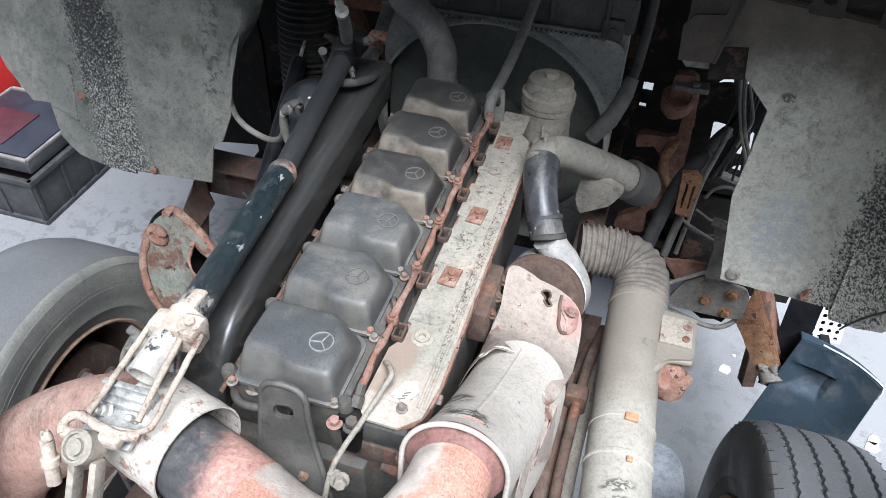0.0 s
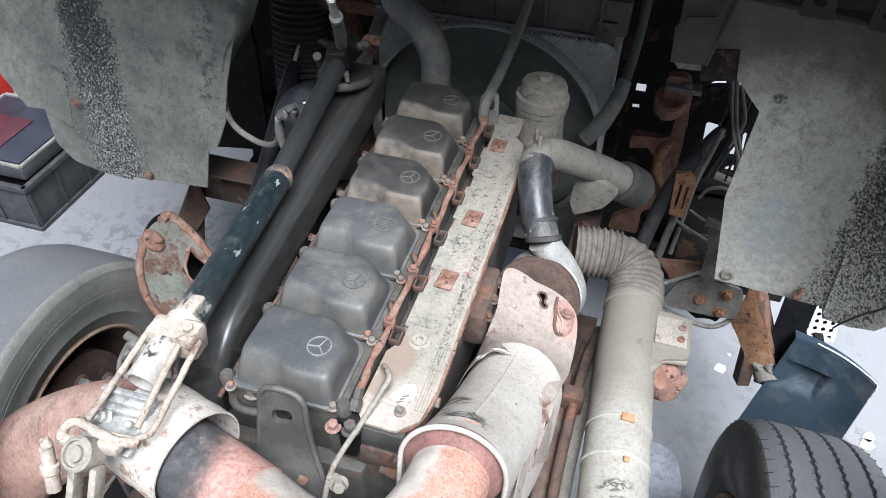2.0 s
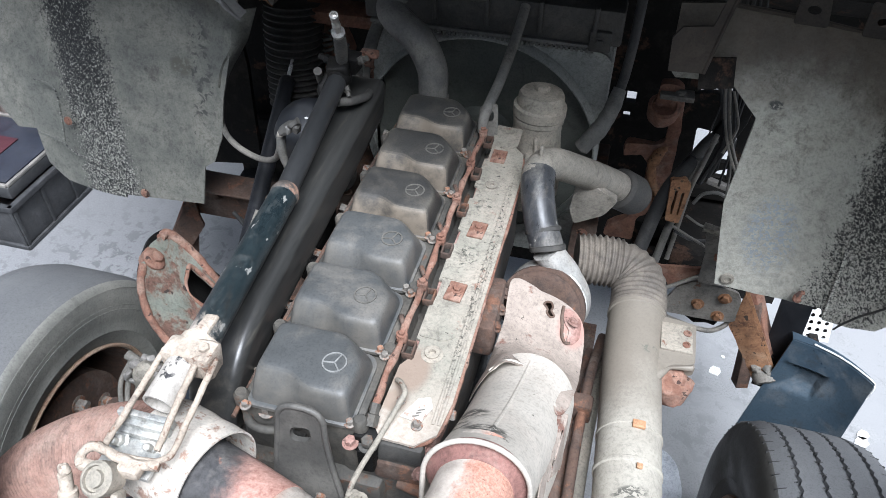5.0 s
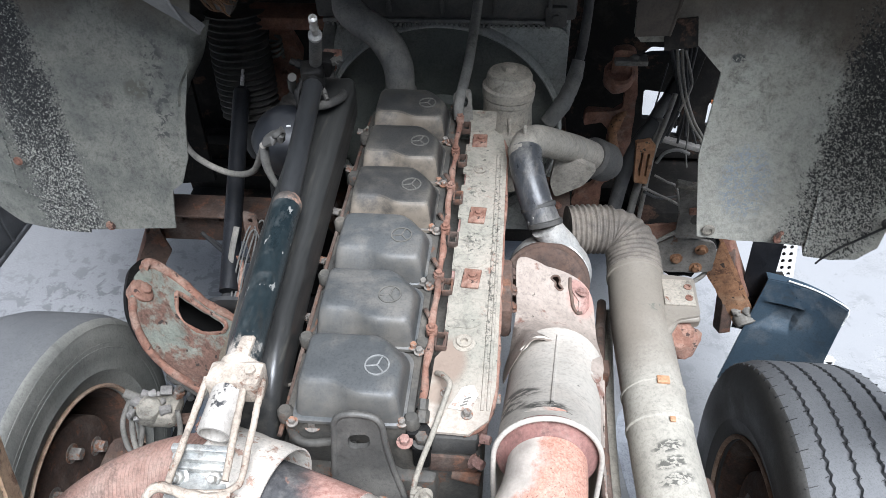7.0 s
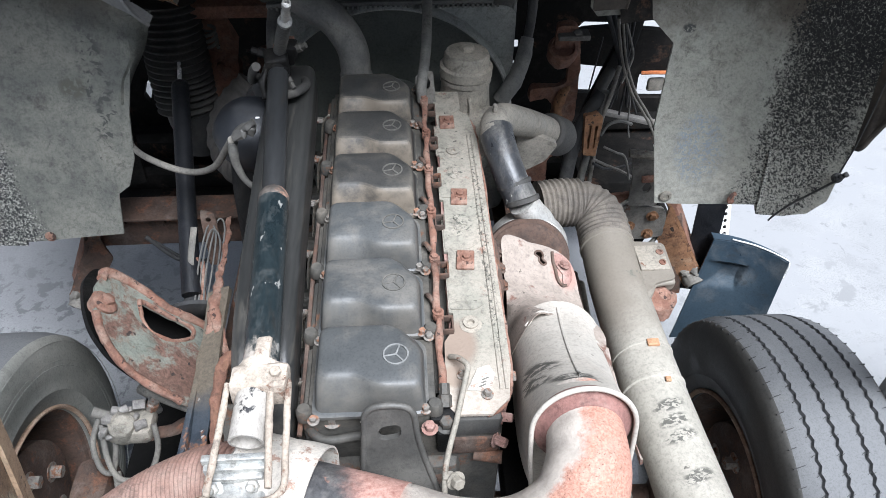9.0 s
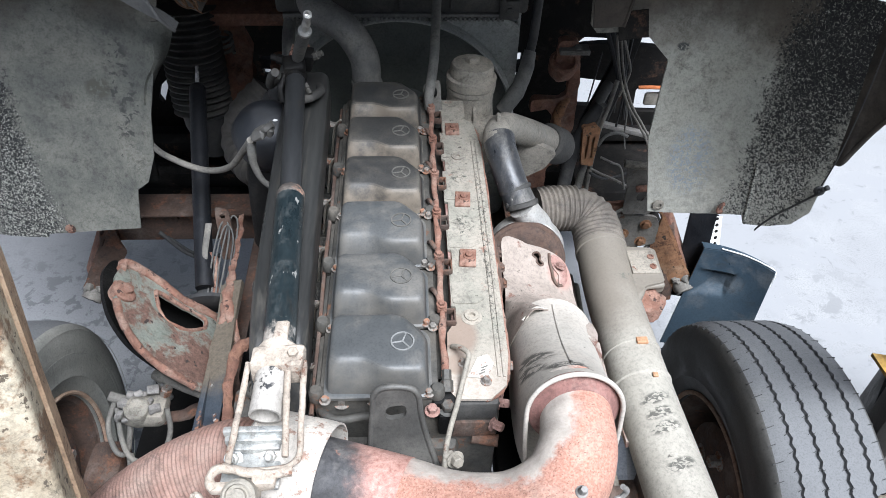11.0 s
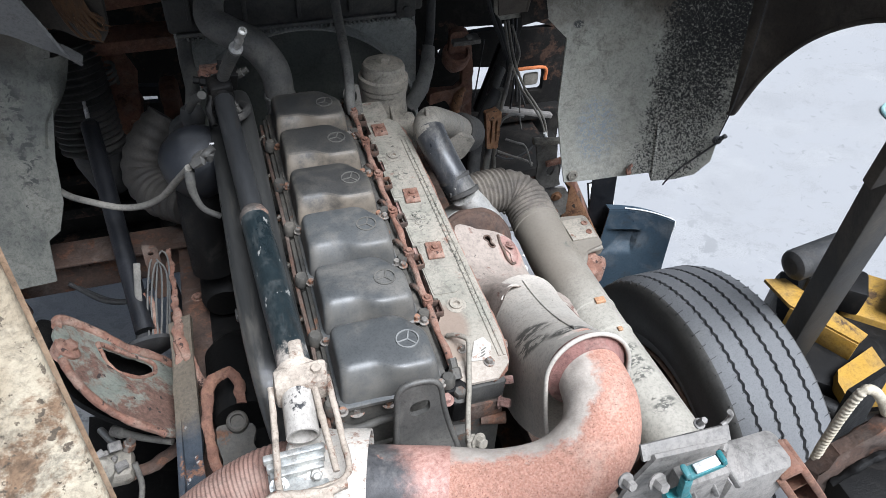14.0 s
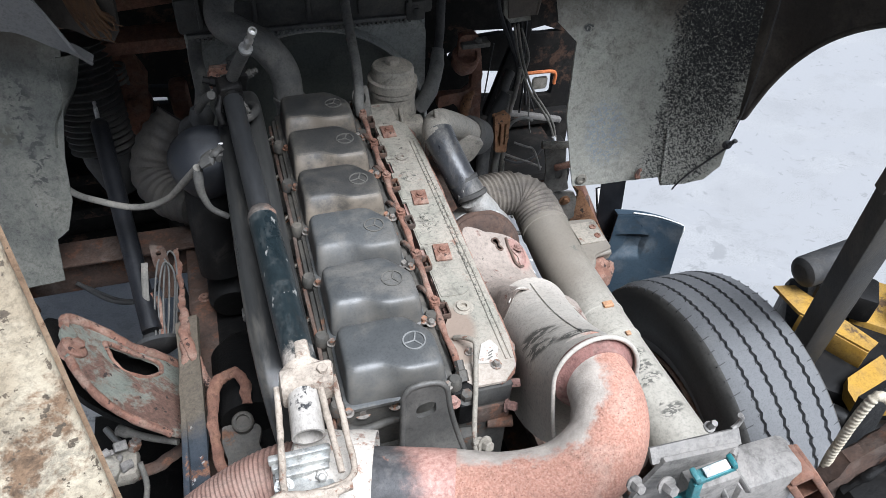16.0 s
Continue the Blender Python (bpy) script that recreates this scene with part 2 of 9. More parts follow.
def sheet(bm, fn, nu, nv, thick, keep=None):
    """A bent sheet: fn(u, v) gives its middle, u and v from 0 to 1. keep(u, v) cuts it."""
    P = [[Vector(fn(i / nu, j / nv)) for j in range(nv + 1)] for i in range(nu + 1)]
    A, C = {}, {}

    def normal(i, j):
        du = P[min(i + 1, nu)][j] - P[max(i - 1, 0)][j]
        dv = P[i][min(j + 1, nv)] - P[i][max(j - 1, 0)]
        return du.cross(dv).normalized()

    def vert(i, j, side):
        d = A if side > 0 else C
        if (i, j) not in d:
            d[i, j] = bm.verts.new(P[i][j] + normal(i, j) * thick * 0.5 * side)
        return d[i, j]
    cells = {(i, j) for i in range(nu) for j in range(nv) if keep is None or keep((i + 0.5) / nu, (j + 0.5) / nv)}
    for i, j in cells:
        q = [(i, j), (i + 1, j), (i + 1, j + 1), (i, j + 1)]
        bm.faces.new([vert(*c, 1) for c in q])
        bm.faces.new([vert(*c, -1) for c in reversed(q)])
        for (di, dj), (a, b) in (((0, -1), (q[0], q[1])), ((1, 0), (q[1], q[2])), ((0, 1), (q[2], q[3])), ((-1, 0), (q[3], q[0]))):
            if (i + di, j + dj) not in cells:
                bm.faces.new((vert(*b, 1), vert(*a, 1), vert(*a, -1), vert(*b, -1)))
    return bm


def loft(bm, outlines, close_top=True, close_bottom=False):
    """Joins outlines (lists of points with equal counts) in turn."""
    rings = [[bm.verts.new(p) for p in o] for o in outlines]
    k = len(rings[0])
    for a, b in zip(rings, rings[1:]):
        for q in range(k):
            bm.faces.new((a[q], a[(q + 1) % k], b[(q + 1) % k], b[q]))
    if close_top:
        bm.faces.new(rings[-1])
    if close_bottom:
        bm.faces.new(rings[0])
    return bm


def bolt(bm, at, direction=(0, 0, 1), r=0.009, h=0.008, washer=True):
    """A hexagon bolt head on its washer."""
    m = Matrix.Translation(at) @ axes(direction)
    z = 0.0
    if washer:
        lathe(bm, [(r * 1.5, 0), (r * 1.5, 0.002), (r * 1.1, 0.0025)], at, direction, 14)
        z = 0.002
    rings = []
    for rad, hh in ((r, z), (r, z + h * 0.85), (r * 0.82, z + h)):
        rings.append([bm.verts.new(m @ Vector((rad * math.cos(a), rad * math.sin(a), hh))) for a in [math.pi / 3 * q for q in range(6)]])
    for a, b in zip(rings, rings[1:]):
        for q in range(6):
            bm.faces.new((a[q], a[(q + 1) % 6], b[(q + 1) % 6], b[q]))
    bm.faces.new(rings[-1])
    return bm


def bar(bm, a, b, w, h, bevel=0.003, up=(0, 0, 1)):
    """A straight bar from a to b, w wide and h high."""
    a, b = Vector(a), Vector(b)
    box(bm, (a + b) / 2, (w, h, (b - a).length), bevel, axes(b - a, up))
    return bm


# ---- materials ----
M_CONC = material("concrete", (0.246, 0.249, 0.252), (0.308, 0.310, 0.311), 0.85, scale=1.3, dust=(0.355, 0.357, 0.355), dust_at=0.60, dust_scale=1.1, chips=(0.17, 0.17, 0.17), chips_at=0.705, chips_scale=11, bump=0.25, grain=190, grime=0.3, grime_at=0.64, mottle=0.06)
M_COVER = material("cover_plastic", (0.064, 0.068, 0.069), (0.087, 0.09, 0.089), 0.40, scale=8, dust=(0.20, 0.18, 0.152), dust_at=0.62, dust_scale=6, bump=0.05, grain=340, edge=(0.135, 0.13, 0.12), mottle=0.1, grime=0.2, grime_at=0.64)
M_COVER2 = material("cover_dusty", (0.036, 0.037, 0.037), (0.058, 0.055, 0.050), 0.48, scale=10, spec=0.4, dust=(0.125, 0.112, 0.092), dust_at=0.60, dust_scale=9, bump=0.06, grain=340, edge=(0.19, 0.17, 0.14), mottle=0.3, grime=0.3, grime_at=0.6)
M_EMBLEM = material("emblem_relief", (0.19, 0.195, 0.19), (0.26, 0.26, 0.25), 0.55, scale=60, bump=0.1)
M_BLOCK = material("block_paint", (0.05, 0.049, 0.045), (0.10, 0.093, 0.08), 0.65, 0.1, scale=18, rust=(0.20, 0.10, 0.06), rust_at=0.61, rust_scale=16, dust=(0.15, 0.13, 0.105), dust_at=0.59, dust_scale=10, mottle=0.5)
M_DUSTY = material("dusty_alloy", (0.225, 0.207, 0.172), (0.33, 0.302, 0.25), 0.8, scale=20, dust=(0.42, 0.36, 0.29), dust_at=0.56, dust_scale=7, rust=(0.27, 0.135, 0.09), rust_at=0.64, rust_scale=18, bump=0.35, mottle=0.6)
M_PLATE = material("manifold_paint", (0.235, 0.225, 0.185), (0.32, 0.30, 0.248), 0.7, scale=9, dust=(0.40, 0.345, 0.285), dust_at=0.55, dust_scale=5, rust=(0.34, 0.175, 0.125), rust_at=0.635, rust_scale=15, chips=(0.07, 0.065, 0.053), chips_at=0.655, chips_scale=58, bump=0.45, mottle=0.6, grime=0.6, grime_at=0.57)
M_SCALE = material("pink_rust_scale", (0.23, 0.115, 0.09), (0.40, 0.235, 0.20), 0.95, scale=40, dust=(0.47, 0.36, 0.31), dust_at=0.58, dust_scale=24, chips=(0.10, 0.05, 0.04), chips_at=0.6, chips_scale=60, bump=0.9)
M_RUST = material("orange_rust", (0.185, 0.083, 0.054), (0.305, 0.16, 0.115), 0.92, scale=36, dust=(0.42, 0.305, 0.24), dust_at=0.58, dust_scale=20, chips=(0.06, 0.035, 0.028), chips_at=0.60, chips_scale=50, bump=0.8)
M_RUSTDARK = material("brown_rust", (0.060, 0.040, 0.032), (0.13, 0.078, 0.056), 0.9, scale=16, rust=(0.24, 0.115, 0.07), rust_at=0.57, rust_scale=12, dust=(0.22, 0.18, 0.15), dust_at=0.62, dust_scale=9, bump=0.7)
M_CASTING = material("casting_green_rust", (0.155, 0.172, 0.142), (0.25, 0.262, 0.22), 0.85, scale=14, rust=(0.24, 0.135, 0.10), rust_at=0.515, rust_scale=9, dust=(0.30, 0.225, 0.175), dust_at=0.56, dust_scale=9, chips=(0.045, 0.032, 0.027), chips_at=0.63, chips_scale=36, bump=0.8)
M_SHIELD = material("heat_shield", (0.395, 0.362, 0.315), (0.515, 0.478, 0.42), 0.6, scale=7, dust=(0.59, 0.525, 0.455), dust_at=0.55, dust_scale=5, rust=(0.36, 0.21, 0.16), rust_at=0.67, rust_scale=18, chips=(0.10, 0.095, 0.085), chips_at=0.68, chips_scale=34, bump=0.2, mottle=0.22, grime=0.3, grime_at=0.61)
M_SHIELD2 = material("shield_plate_dusty", (0.270, 0.222, 0.186), (0.360, 0.303, 0.258), 0.85, scale=12, dust=(0.425, 0.356, 0.302), dust_at=0.56, dust_scale=6, rust=(0.29, 0.155, 0.118), rust_at=0.60, rust_scale=12, chips=(0.09, 0.075, 0.06), chips_at=0.665, chips_scale=60, bump=0.4, mottle=0.4, grime=0.4, grime_at=0.58)
M_EXH = material("exhaust_rust", (0.34, 0.152, 0.105), (0.585, 0.335, 0.255), 0.92, scale=260, dust=(0.55, 0.45, 0.37), dust_at=0.68, dust_scale=9, chips=(0.20, 0.09, 0.07), chips_at=0.62, chips_scale=330, bump=0.4, grime=0.15, mottle=0.25)
ent = M_EXH.node_tree
eb = ent.nodes["Principled BSDF"]
ebase = eb.inputs["Base Color"].links[0].from_socket
etc = ent.nodes.new("ShaderNodeTexCoord")
edist = ent.nodes.new("ShaderNodeVectorMath")
edist.operation = "DISTANCE"
edist.inputs[1].default_value = (0.13, -0.13, 1.60)
ent.links.new(etc.outputs["Object"], edist.inputs[0])
ewob = ent.nodes.new("ShaderNodeMath")
ewob.operation = "MULTIPLY_ADD"
ent.links.new(noise_tex(ent, etc.outputs["Object"], 16, 9, 0.75), ewob.inputs[0])
ewob.inputs[1].default_value = 0.12
ent.links.new(edist.outputs["Value"], ewob.inputs[2])
egrey = mixc(ent, ramp(ent, noise_tex(ent, etc.outputs["Object"], 30, 8, 0.7), [(0.35, 0.0), (0.65, 1.0)]), (0.33, 0.29, 0.25), (0.52, 0.46, 0.40))
esep = ent.nodes.new("ShaderNodeSeparateXYZ")
ent.links.new(etc.outputs["Object"], esep.inputs[0])
eside = ent.nodes.new("ShaderNodeMath")
eside.operation = "MULTIPLY_ADD"
ent.links.new(noise_tex(ent, etc.outputs["Object"], 22, 9, 0.8), eside.inputs[0])
eside.inputs[1].default_value = 0.07
ent.links.new(esep.outputs[1], eside.inputs[2])
exmask = mixc(ent, 1.0, span(ent, esep.outputs[0], -0.02, 0.0, 0.03, 1.0), span(ent, esep.outputs[0], 0.17, 1.0, 0.21, 0.0), "MULTIPLY")
ebase = mixc(ent, mixc(ent, 1.0, span(ent, eside.outputs[0], -0.232, 0.0, -0.216, 1.0), exmask, "MULTIPLY"), ebase, egrey)
ent.links.new(mixc(ent, ramp(ent, ewob.outputs[0], [(0.212, 1.0), (0.228, 0.0)]), ebase, egrey), eb.inputs["Base Color"])
M_EXHBLACK = material("exhaust_black", (0.055, 0.055, 0.058), (0.095, 0.093, 0.093), 0.5, scale=16, rust=(0.45, 0.24, 0.18), rust_at=0.64, rust_scale=12, dust=(0.25, 0.23, 0.21), dust_at=0.64, dust_scale=12, bump=0.2)


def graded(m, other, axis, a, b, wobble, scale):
    """Lets one worn coat, or a shaded tone, give way to another along an axis, with a ragged border."""
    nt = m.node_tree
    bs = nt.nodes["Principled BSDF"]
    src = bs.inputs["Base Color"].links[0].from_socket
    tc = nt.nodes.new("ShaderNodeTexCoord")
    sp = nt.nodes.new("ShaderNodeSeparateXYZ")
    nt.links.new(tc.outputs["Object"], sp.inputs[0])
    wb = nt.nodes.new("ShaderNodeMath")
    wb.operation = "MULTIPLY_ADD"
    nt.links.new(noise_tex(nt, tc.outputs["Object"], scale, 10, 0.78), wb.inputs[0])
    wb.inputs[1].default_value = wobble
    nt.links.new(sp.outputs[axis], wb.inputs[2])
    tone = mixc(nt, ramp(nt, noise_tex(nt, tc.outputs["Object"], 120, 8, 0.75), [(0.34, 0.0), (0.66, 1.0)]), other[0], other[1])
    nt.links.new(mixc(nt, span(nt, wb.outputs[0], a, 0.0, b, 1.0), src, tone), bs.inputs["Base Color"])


def smudge(m, centre, size, tone, at=0.52, scale=60, stretch=(1, 1, 1), turn=0.0):
    """Streaky marks of a darker tone inside a soft oval about a place."""
    nt = m.node_tree
    bs = nt.nodes["Principled BSDF"]
    src = bs.inputs["Base Color"].links[0].from_socket
    tc = nt.nodes.new("ShaderNodeTexCoord")
    mp = nt.nodes.new("ShaderNodeMapping")
    mp.vector_type = "TEXTURE"
    mp.inputs["Location"].default_value = centre
    mp.inputs["Rotation"].default_value = (0, 0, turn)
    mp.inputs["Scale"].default_value = size
    nt.links.new(tc.outputs["Object"], mp.inputs["Vector"])
    ln = nt.nodes.new("ShaderNodeVectorMath")
    ln.operation = "LENGTH"
    nt.links.new(mp.outputs["Vector"], ln.inputs[0])
    st = nt.nodes.new("ShaderNodeMapping")
    st.inputs["Rotation"].default_value = (0, 0, turn)
    st.inputs["Scale"].default_value = stretch
    nt.links.new(tc.outputs["Object"], st.inputs["Vector"])
    f = mixc(nt, 1.0, span(nt, ln.outputs["Value"], 0.55, 1.0, 1.0, 0.0), ramp(nt, noise_tex(nt, st.outputs["Vector"], scale, 5, 0.65, 0.4), [(at, 0.0), (at + 0.05, 0.9)]), "MULTIPLY")
    nt.links.new(mixc(nt, f, src, tone), bs.inputs["Base Color"])


def settled(m, tone, amount, scale):
    """Tan dust caked on the faces that look back along the engine."""
    nt = m.node_tree
    bs = nt.nodes["Principled BSDF"]
    src = bs.inputs["Base Color"].links[0].from_socket
    geo = nt.nodes.new("ShaderNodeNewGeometry")
    sp = nt.nodes.new("ShaderNodeSeparateXYZ")
    nt.links.new(geo.outputs["True Normal"], sp.inputs[0])
    tc = nt.nodes.new("ShaderNodeTexCoord")
    f = mixc(nt, 1.0, span(nt, sp.outputs[1], -0.25, 0.0, -0.75, amount), ramp(nt, noise_tex(nt, tc.outputs["Object"], scale, 8, 0.7), [(0.36, 0.15), (0.56, 1.0)]), "MULTIPLY")
    nt.links.new(mixc(nt, f, src, tone), bs.inputs["Base Color"])


settled(M_COVER2, (0.215, 0.180, 0.140), 0.85, 14)
settled(M_COVER, (0.150, 0.138, 0.118), 0.5, 14)
# left of the lorry its shade is put into the concrete's colour
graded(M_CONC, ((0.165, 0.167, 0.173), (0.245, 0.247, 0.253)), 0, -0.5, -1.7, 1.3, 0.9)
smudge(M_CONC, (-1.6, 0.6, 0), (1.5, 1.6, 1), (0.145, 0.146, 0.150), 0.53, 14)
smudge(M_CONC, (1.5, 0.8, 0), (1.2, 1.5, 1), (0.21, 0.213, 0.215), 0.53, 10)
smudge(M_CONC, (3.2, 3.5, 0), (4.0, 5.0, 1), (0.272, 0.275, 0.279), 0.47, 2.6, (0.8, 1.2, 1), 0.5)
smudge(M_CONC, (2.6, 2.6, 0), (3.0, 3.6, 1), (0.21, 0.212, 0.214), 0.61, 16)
graded(M_EXHBLACK, ((0.30, 0.14, 0.11), (0.58, 0.36, 0.30)), 0, -0.045, 0.012, 0.10, 22)
M_FLEX = material("flex_rust", (0.23, 0.128, 0.098), (0.33, 0.205, 0.165), 0.85, scale=30, dust=(0.38, 0.30, 0.25), dust_at=0.59, bump=0.4)
for place, extent, turn in (((0.236, -0.008, 1.52), (0.06, 0.026, 0.07), -0.45), ((0.226, -0.050, 1.53), (0.055, 0.022, 0.07), -0.75), ((0.275, -0.078, 1.60), (0.055, 0.018, 0.05), -0.15)):
    smudge(M_SHIELD, place, extent, (0.045, 0.045, 0.04), 0.455, 62, (0.35, 1.6, 0.6), turn)
smudge(M_SHIELD2, (0.315, 0.185, 1.44), (0.07, 0.035, 0.05), (0.13, 0.11, 0.09), 0.52, 90)
smudge(M_SHIELD2, (0.385, 0.40, 1.33), (0.045, 0.055, 0.06), (0.36, 0.20, 0.165), 0.36, 30)
graded(M_PLATE, ((0.33, 0.275, 0.225), (0.52, 0.455, 0.39)), 1, 0.20, 0.02, 0.22, 9)
smudge(M_PLATE, (0.183, 0.36, 1.482), (0.014, 0.42, 0.03), (0.06, 0.055, 0.045), 0.535, 120)
smudge(M_PLATE, (0.138, 0.40, 1.482), (0.03, 0.05, 0.03), (0.07, 0.07, 0.058), 0.53, 110)
smudge(M_PLATE, (0.137, 0.57, 1.482), (0.03, 0.05, 0.03), (0.08, 0.08, 0.066), 0.55, 110)
smudge(M_PLATE, (0.108, 0.082, 1.482), (0.046, 0.066, 0.03), (0.235, 0.175, 0.135), 0.22, 14)
smudge(M_PLATE, (0.100, 0.012, 1.482), (0.030, 0.030, 0.03), (0.26, 0.20, 0.155), 0.28, 16)
M_BAND = material("galvanised_band", (0.45, 0.425, 0.38), (0.60, 0.565, 0.51), 0.55, 0.1, scale=14, rust=(0.47, 0.31, 0.24), rust_at=0.57, rust_scale=46, dust=(0.62, 0.55, 0.47), dust_at=0.52, mottle=0.2, grime=0.12)
M_AIRPIPE = material("air_pipe_grey", (0.27, 0.25, 0.21), (0.36, 0.338, 0.287), 0.55, scale=4, dust=(0.49, 0.455, 0.39), dust_at=0.54, dust_scale=2.6, chips=(0.11, 0.10, 0.085), chips_at=0.70, chips_scale=30, bump=0.15, mottle=0.3, grime=0.35, grime_at=0.60)
ant = M_AIRPIPE.node_tree
ab = ant.nodes["Principled BSDF"]
abase = ab.inputs["Base Color"].links[0].from_socket
atc = ant.nodes.new("ShaderNodeTexCoord")
asep = ant.nodes.new("ShaderNodeSeparateXYZ")
ant.links.new(atc.outputs["Object"], asep.inputs[0])
awob = ant.nodes.new("ShaderNodeMath")
awob.operation = "MULTIPLY_ADD"
ant.links.new(noise_tex(ant, atc.outputs["Object"], 5, 9, 0.75, 0.4), awob.inputs[0])
awob.inputs[1].default_value = 0.5
ant.links.new(asep.outputs[1], awob.inputs[2])
ant.links.new(mixc(ant, ramp(ant, awob.outputs[0], [(0.42, 0.0), (0.64, 0.75)]), abase, (0.165, 0.14, 0.112)), ab.inputs["Base Color"])
for y in (0.03, -0.005, -0.04, -0.125):
    smudge(M_AIRPIPE, (0.541 - 0.09 * (y + 0.03), y + 0.03, 1.287), (0.044, 0.017, 0.03), (0.07, 0.068, 0.058), 0.475, 95, (0.8, 1.3, 0.8), 0.3)
smudge(M_AIRPIPE, (0.561, 0.42, 1.29), (0.05, 0.016, 0.04), (0.12, 0.12, 0.10), 0.54, 80)
M_RIBHOSE = material("ribbed_hose", (0.105, 0.092, 0.078), (0.185, 0.16, 0.132), 0.75, scale=18, dust=(0.29, 0.25, 0.205), dust_at=0.58, dust_scale=8, bump=0.2)
M_SILVER = material("cast_aluminium", (0.20, 0.185, 0.157), (0.33, 0.305, 0.26), 0.55, 0.1, scale=16, dust=(0.40, 0.355, 0.295), dust_at=0.56, dust_scale=8, bump=0.35, mottle=0.5)
M_CASTPALE = material("pale_cast_aluminium", (0.40, 0.395, 0.375), (0.54, 0.53, 0.50), 0.45, 0.2, scale=14, dust=(0.42, 0.385, 0.33), dust_at=0.60, dust_scale=12, bump=0.25, mottle=0.4)
M_BLACKPIPE = material("black_pipe", (0.024, 0.025, 0.025), (0.043, 0.042, 0.039), 0.36, scale=9, dust=(0.135, 0.120, 0.094), dust_at=0.62, dust_scale=15, stretch=(1.6, 0.08, 1.6), chips=(0.24, 0.215, 0.17), chips_at=0.69, chips_scale=26, bump=0.04, mottle=0.25, spec=0.7, grime=0.2)
M_RAM = material("ram_blue", (0.009, 0.015, 0.018), (0.019, 0.028, 0.031), 0.30, 0.0, scale=12, dust=(0.085, 0.092, 0.09), dust_at=0.62, dust_scale=22, stretch=(1, 0.5, 1), chips=(0.24, 0.24, 0.225), chips_at=0.635, chips_scale=55, bump=0.15, mottle=0.3)
M_TUBE = material("ram_tube_black", (0.018, 0.019, 0.020), (0.031, 0.032, 0.033), 0.36, 0.0, scale=9, dust=(0.10, 0.10, 0.10), dust_at=0.66, dust_scale=14, stretch=(1, 0.25, 1), chips=(0.22, 0.21, 0.2), chips_at=0.72, chips_scale=60, bump=0.05, mottle=0.2)
M_ROD = material("polished_rod", (0.72, 0.72, 0.71), (0.80, 0.80, 0.78), 0.25, 0.3, scale=30, mottle=0.1, grime=0.0, bump=0.02)
M_RAMDUST = material("ram_dust", (0.30, 0.25, 0.20), (0.45, 0.38, 0.31), 0.9, scale=20, rust=(0.28, 0.155, 0.105), rust_at=0.60, rust_scale=22, dust=(0.58, 0.50, 0.415), dust_at=0.57, dust_scale=9, bump=0.5, mottle=0.6)
# black of oily parts, also of parts that only lie in deep shade
M_OILSHADE = material("oily_shade_black", (0.0035, 0.0035, 0.0035), (0.008, 0.0075, 0.007), 0.6, scale=10, dust=(0.022, 0.019, 0.016), dust_at=0.65, dust_scale=9, spec=0.2)
M_STRUT = material("strut_black", (0.007, 0.008, 0.010), (0.014, 0.015, 0.018), 0.5, scale=12, spec=0.3, dust=(0.06, 0.06, 0.068), dust_at=0.68)
M_CHROME = material("worn_chrome", (0.40, 0.395, 0.38), (0.52, 0.51, 0.48), 0.36, 0.7, scale=30, dust=(0.38, 0.34, 0.29), dust_at=0.58)
M_RUBBER = material("rubber", (0.018, 0.019, 0.020), (0.034, 0.034, 0.034), 0.7, scale=14, dust=(0.10, 0.095, 0.088), dust_at=0.6, dust_scale=8, bump=0.12)
M_RUBBER2 = material("dusty_rubber", (0.035, 0.035, 0.034), (0.065, 0.062, 0.056), 0.7, scale=14, dust=(0.12, 0.11, 0.095), dust_at=0.58, dust_scale=8, bump=0.2)
M_HOSE = material("hose_grey", (0.095, 0.095, 0.09), (0.15, 0.145, 0.132), 0.7, scale=14, dust=(0.24, 0.225, 0.195), dust_at=0.57, dust_scale=7, bump=0.15, mottle=0.4)
M_DARKHOSE = material("brown_black_hose", (0.048, 0.044, 0.040), (0.085, 0.077, 0.068), 0.7, scale=14, dust=(0.15, 0.135, 0.115), dust_at=0.60, dust_scale=7, bump=0.15, mottle=0.4)
M_HOSEPALE = material("hose_pale", (0.14, 0.132, 0.116), (0.20, 0.187, 0.163), 0.8, scale=20, dust=(0.36, 0.33, 0.28), dust_at=0.58)
M_TYRE = material("tyre_rubber", (0.125, 0.128, 0.132), (0.155, 0.157, 0.158), 0.8, scale=5, dust=(0.20, 0.198, 0.19), dust_at=0.62, dust_scale=3, bump=0.12, mottle=0.15, grime=0.0, grain=320)
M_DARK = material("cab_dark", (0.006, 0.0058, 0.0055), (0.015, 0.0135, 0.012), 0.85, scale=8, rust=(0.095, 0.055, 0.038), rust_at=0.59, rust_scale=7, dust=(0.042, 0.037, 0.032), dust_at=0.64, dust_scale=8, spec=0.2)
M_RAD = material("radiator_core", (0.26, 0.27, 0.255), (0.36, 0.365, 0.34), 0.7, 0.1, scale=30, dust=(0.44, 0.43, 0.39), dust_at=0.58, dust_scale=8)
M_SHROUD = material("fan_shroud", (0.24, 0.25, 0.235), (0.34, 0.342, 0.315), 0.6, scale=9, dust=(0.42, 0.41, 0.365), dust_at=0.56, dust_scale=5)
M_BLUE = material("bumper_blue", (0.030, 0.049, 0.068), (0.043, 0.066, 0.086), 0.38, scale=6, dust=(0.14, 0.15, 0.155), dust_at=0.64, dust_scale=7, bump=0.05, mottle=0.15)
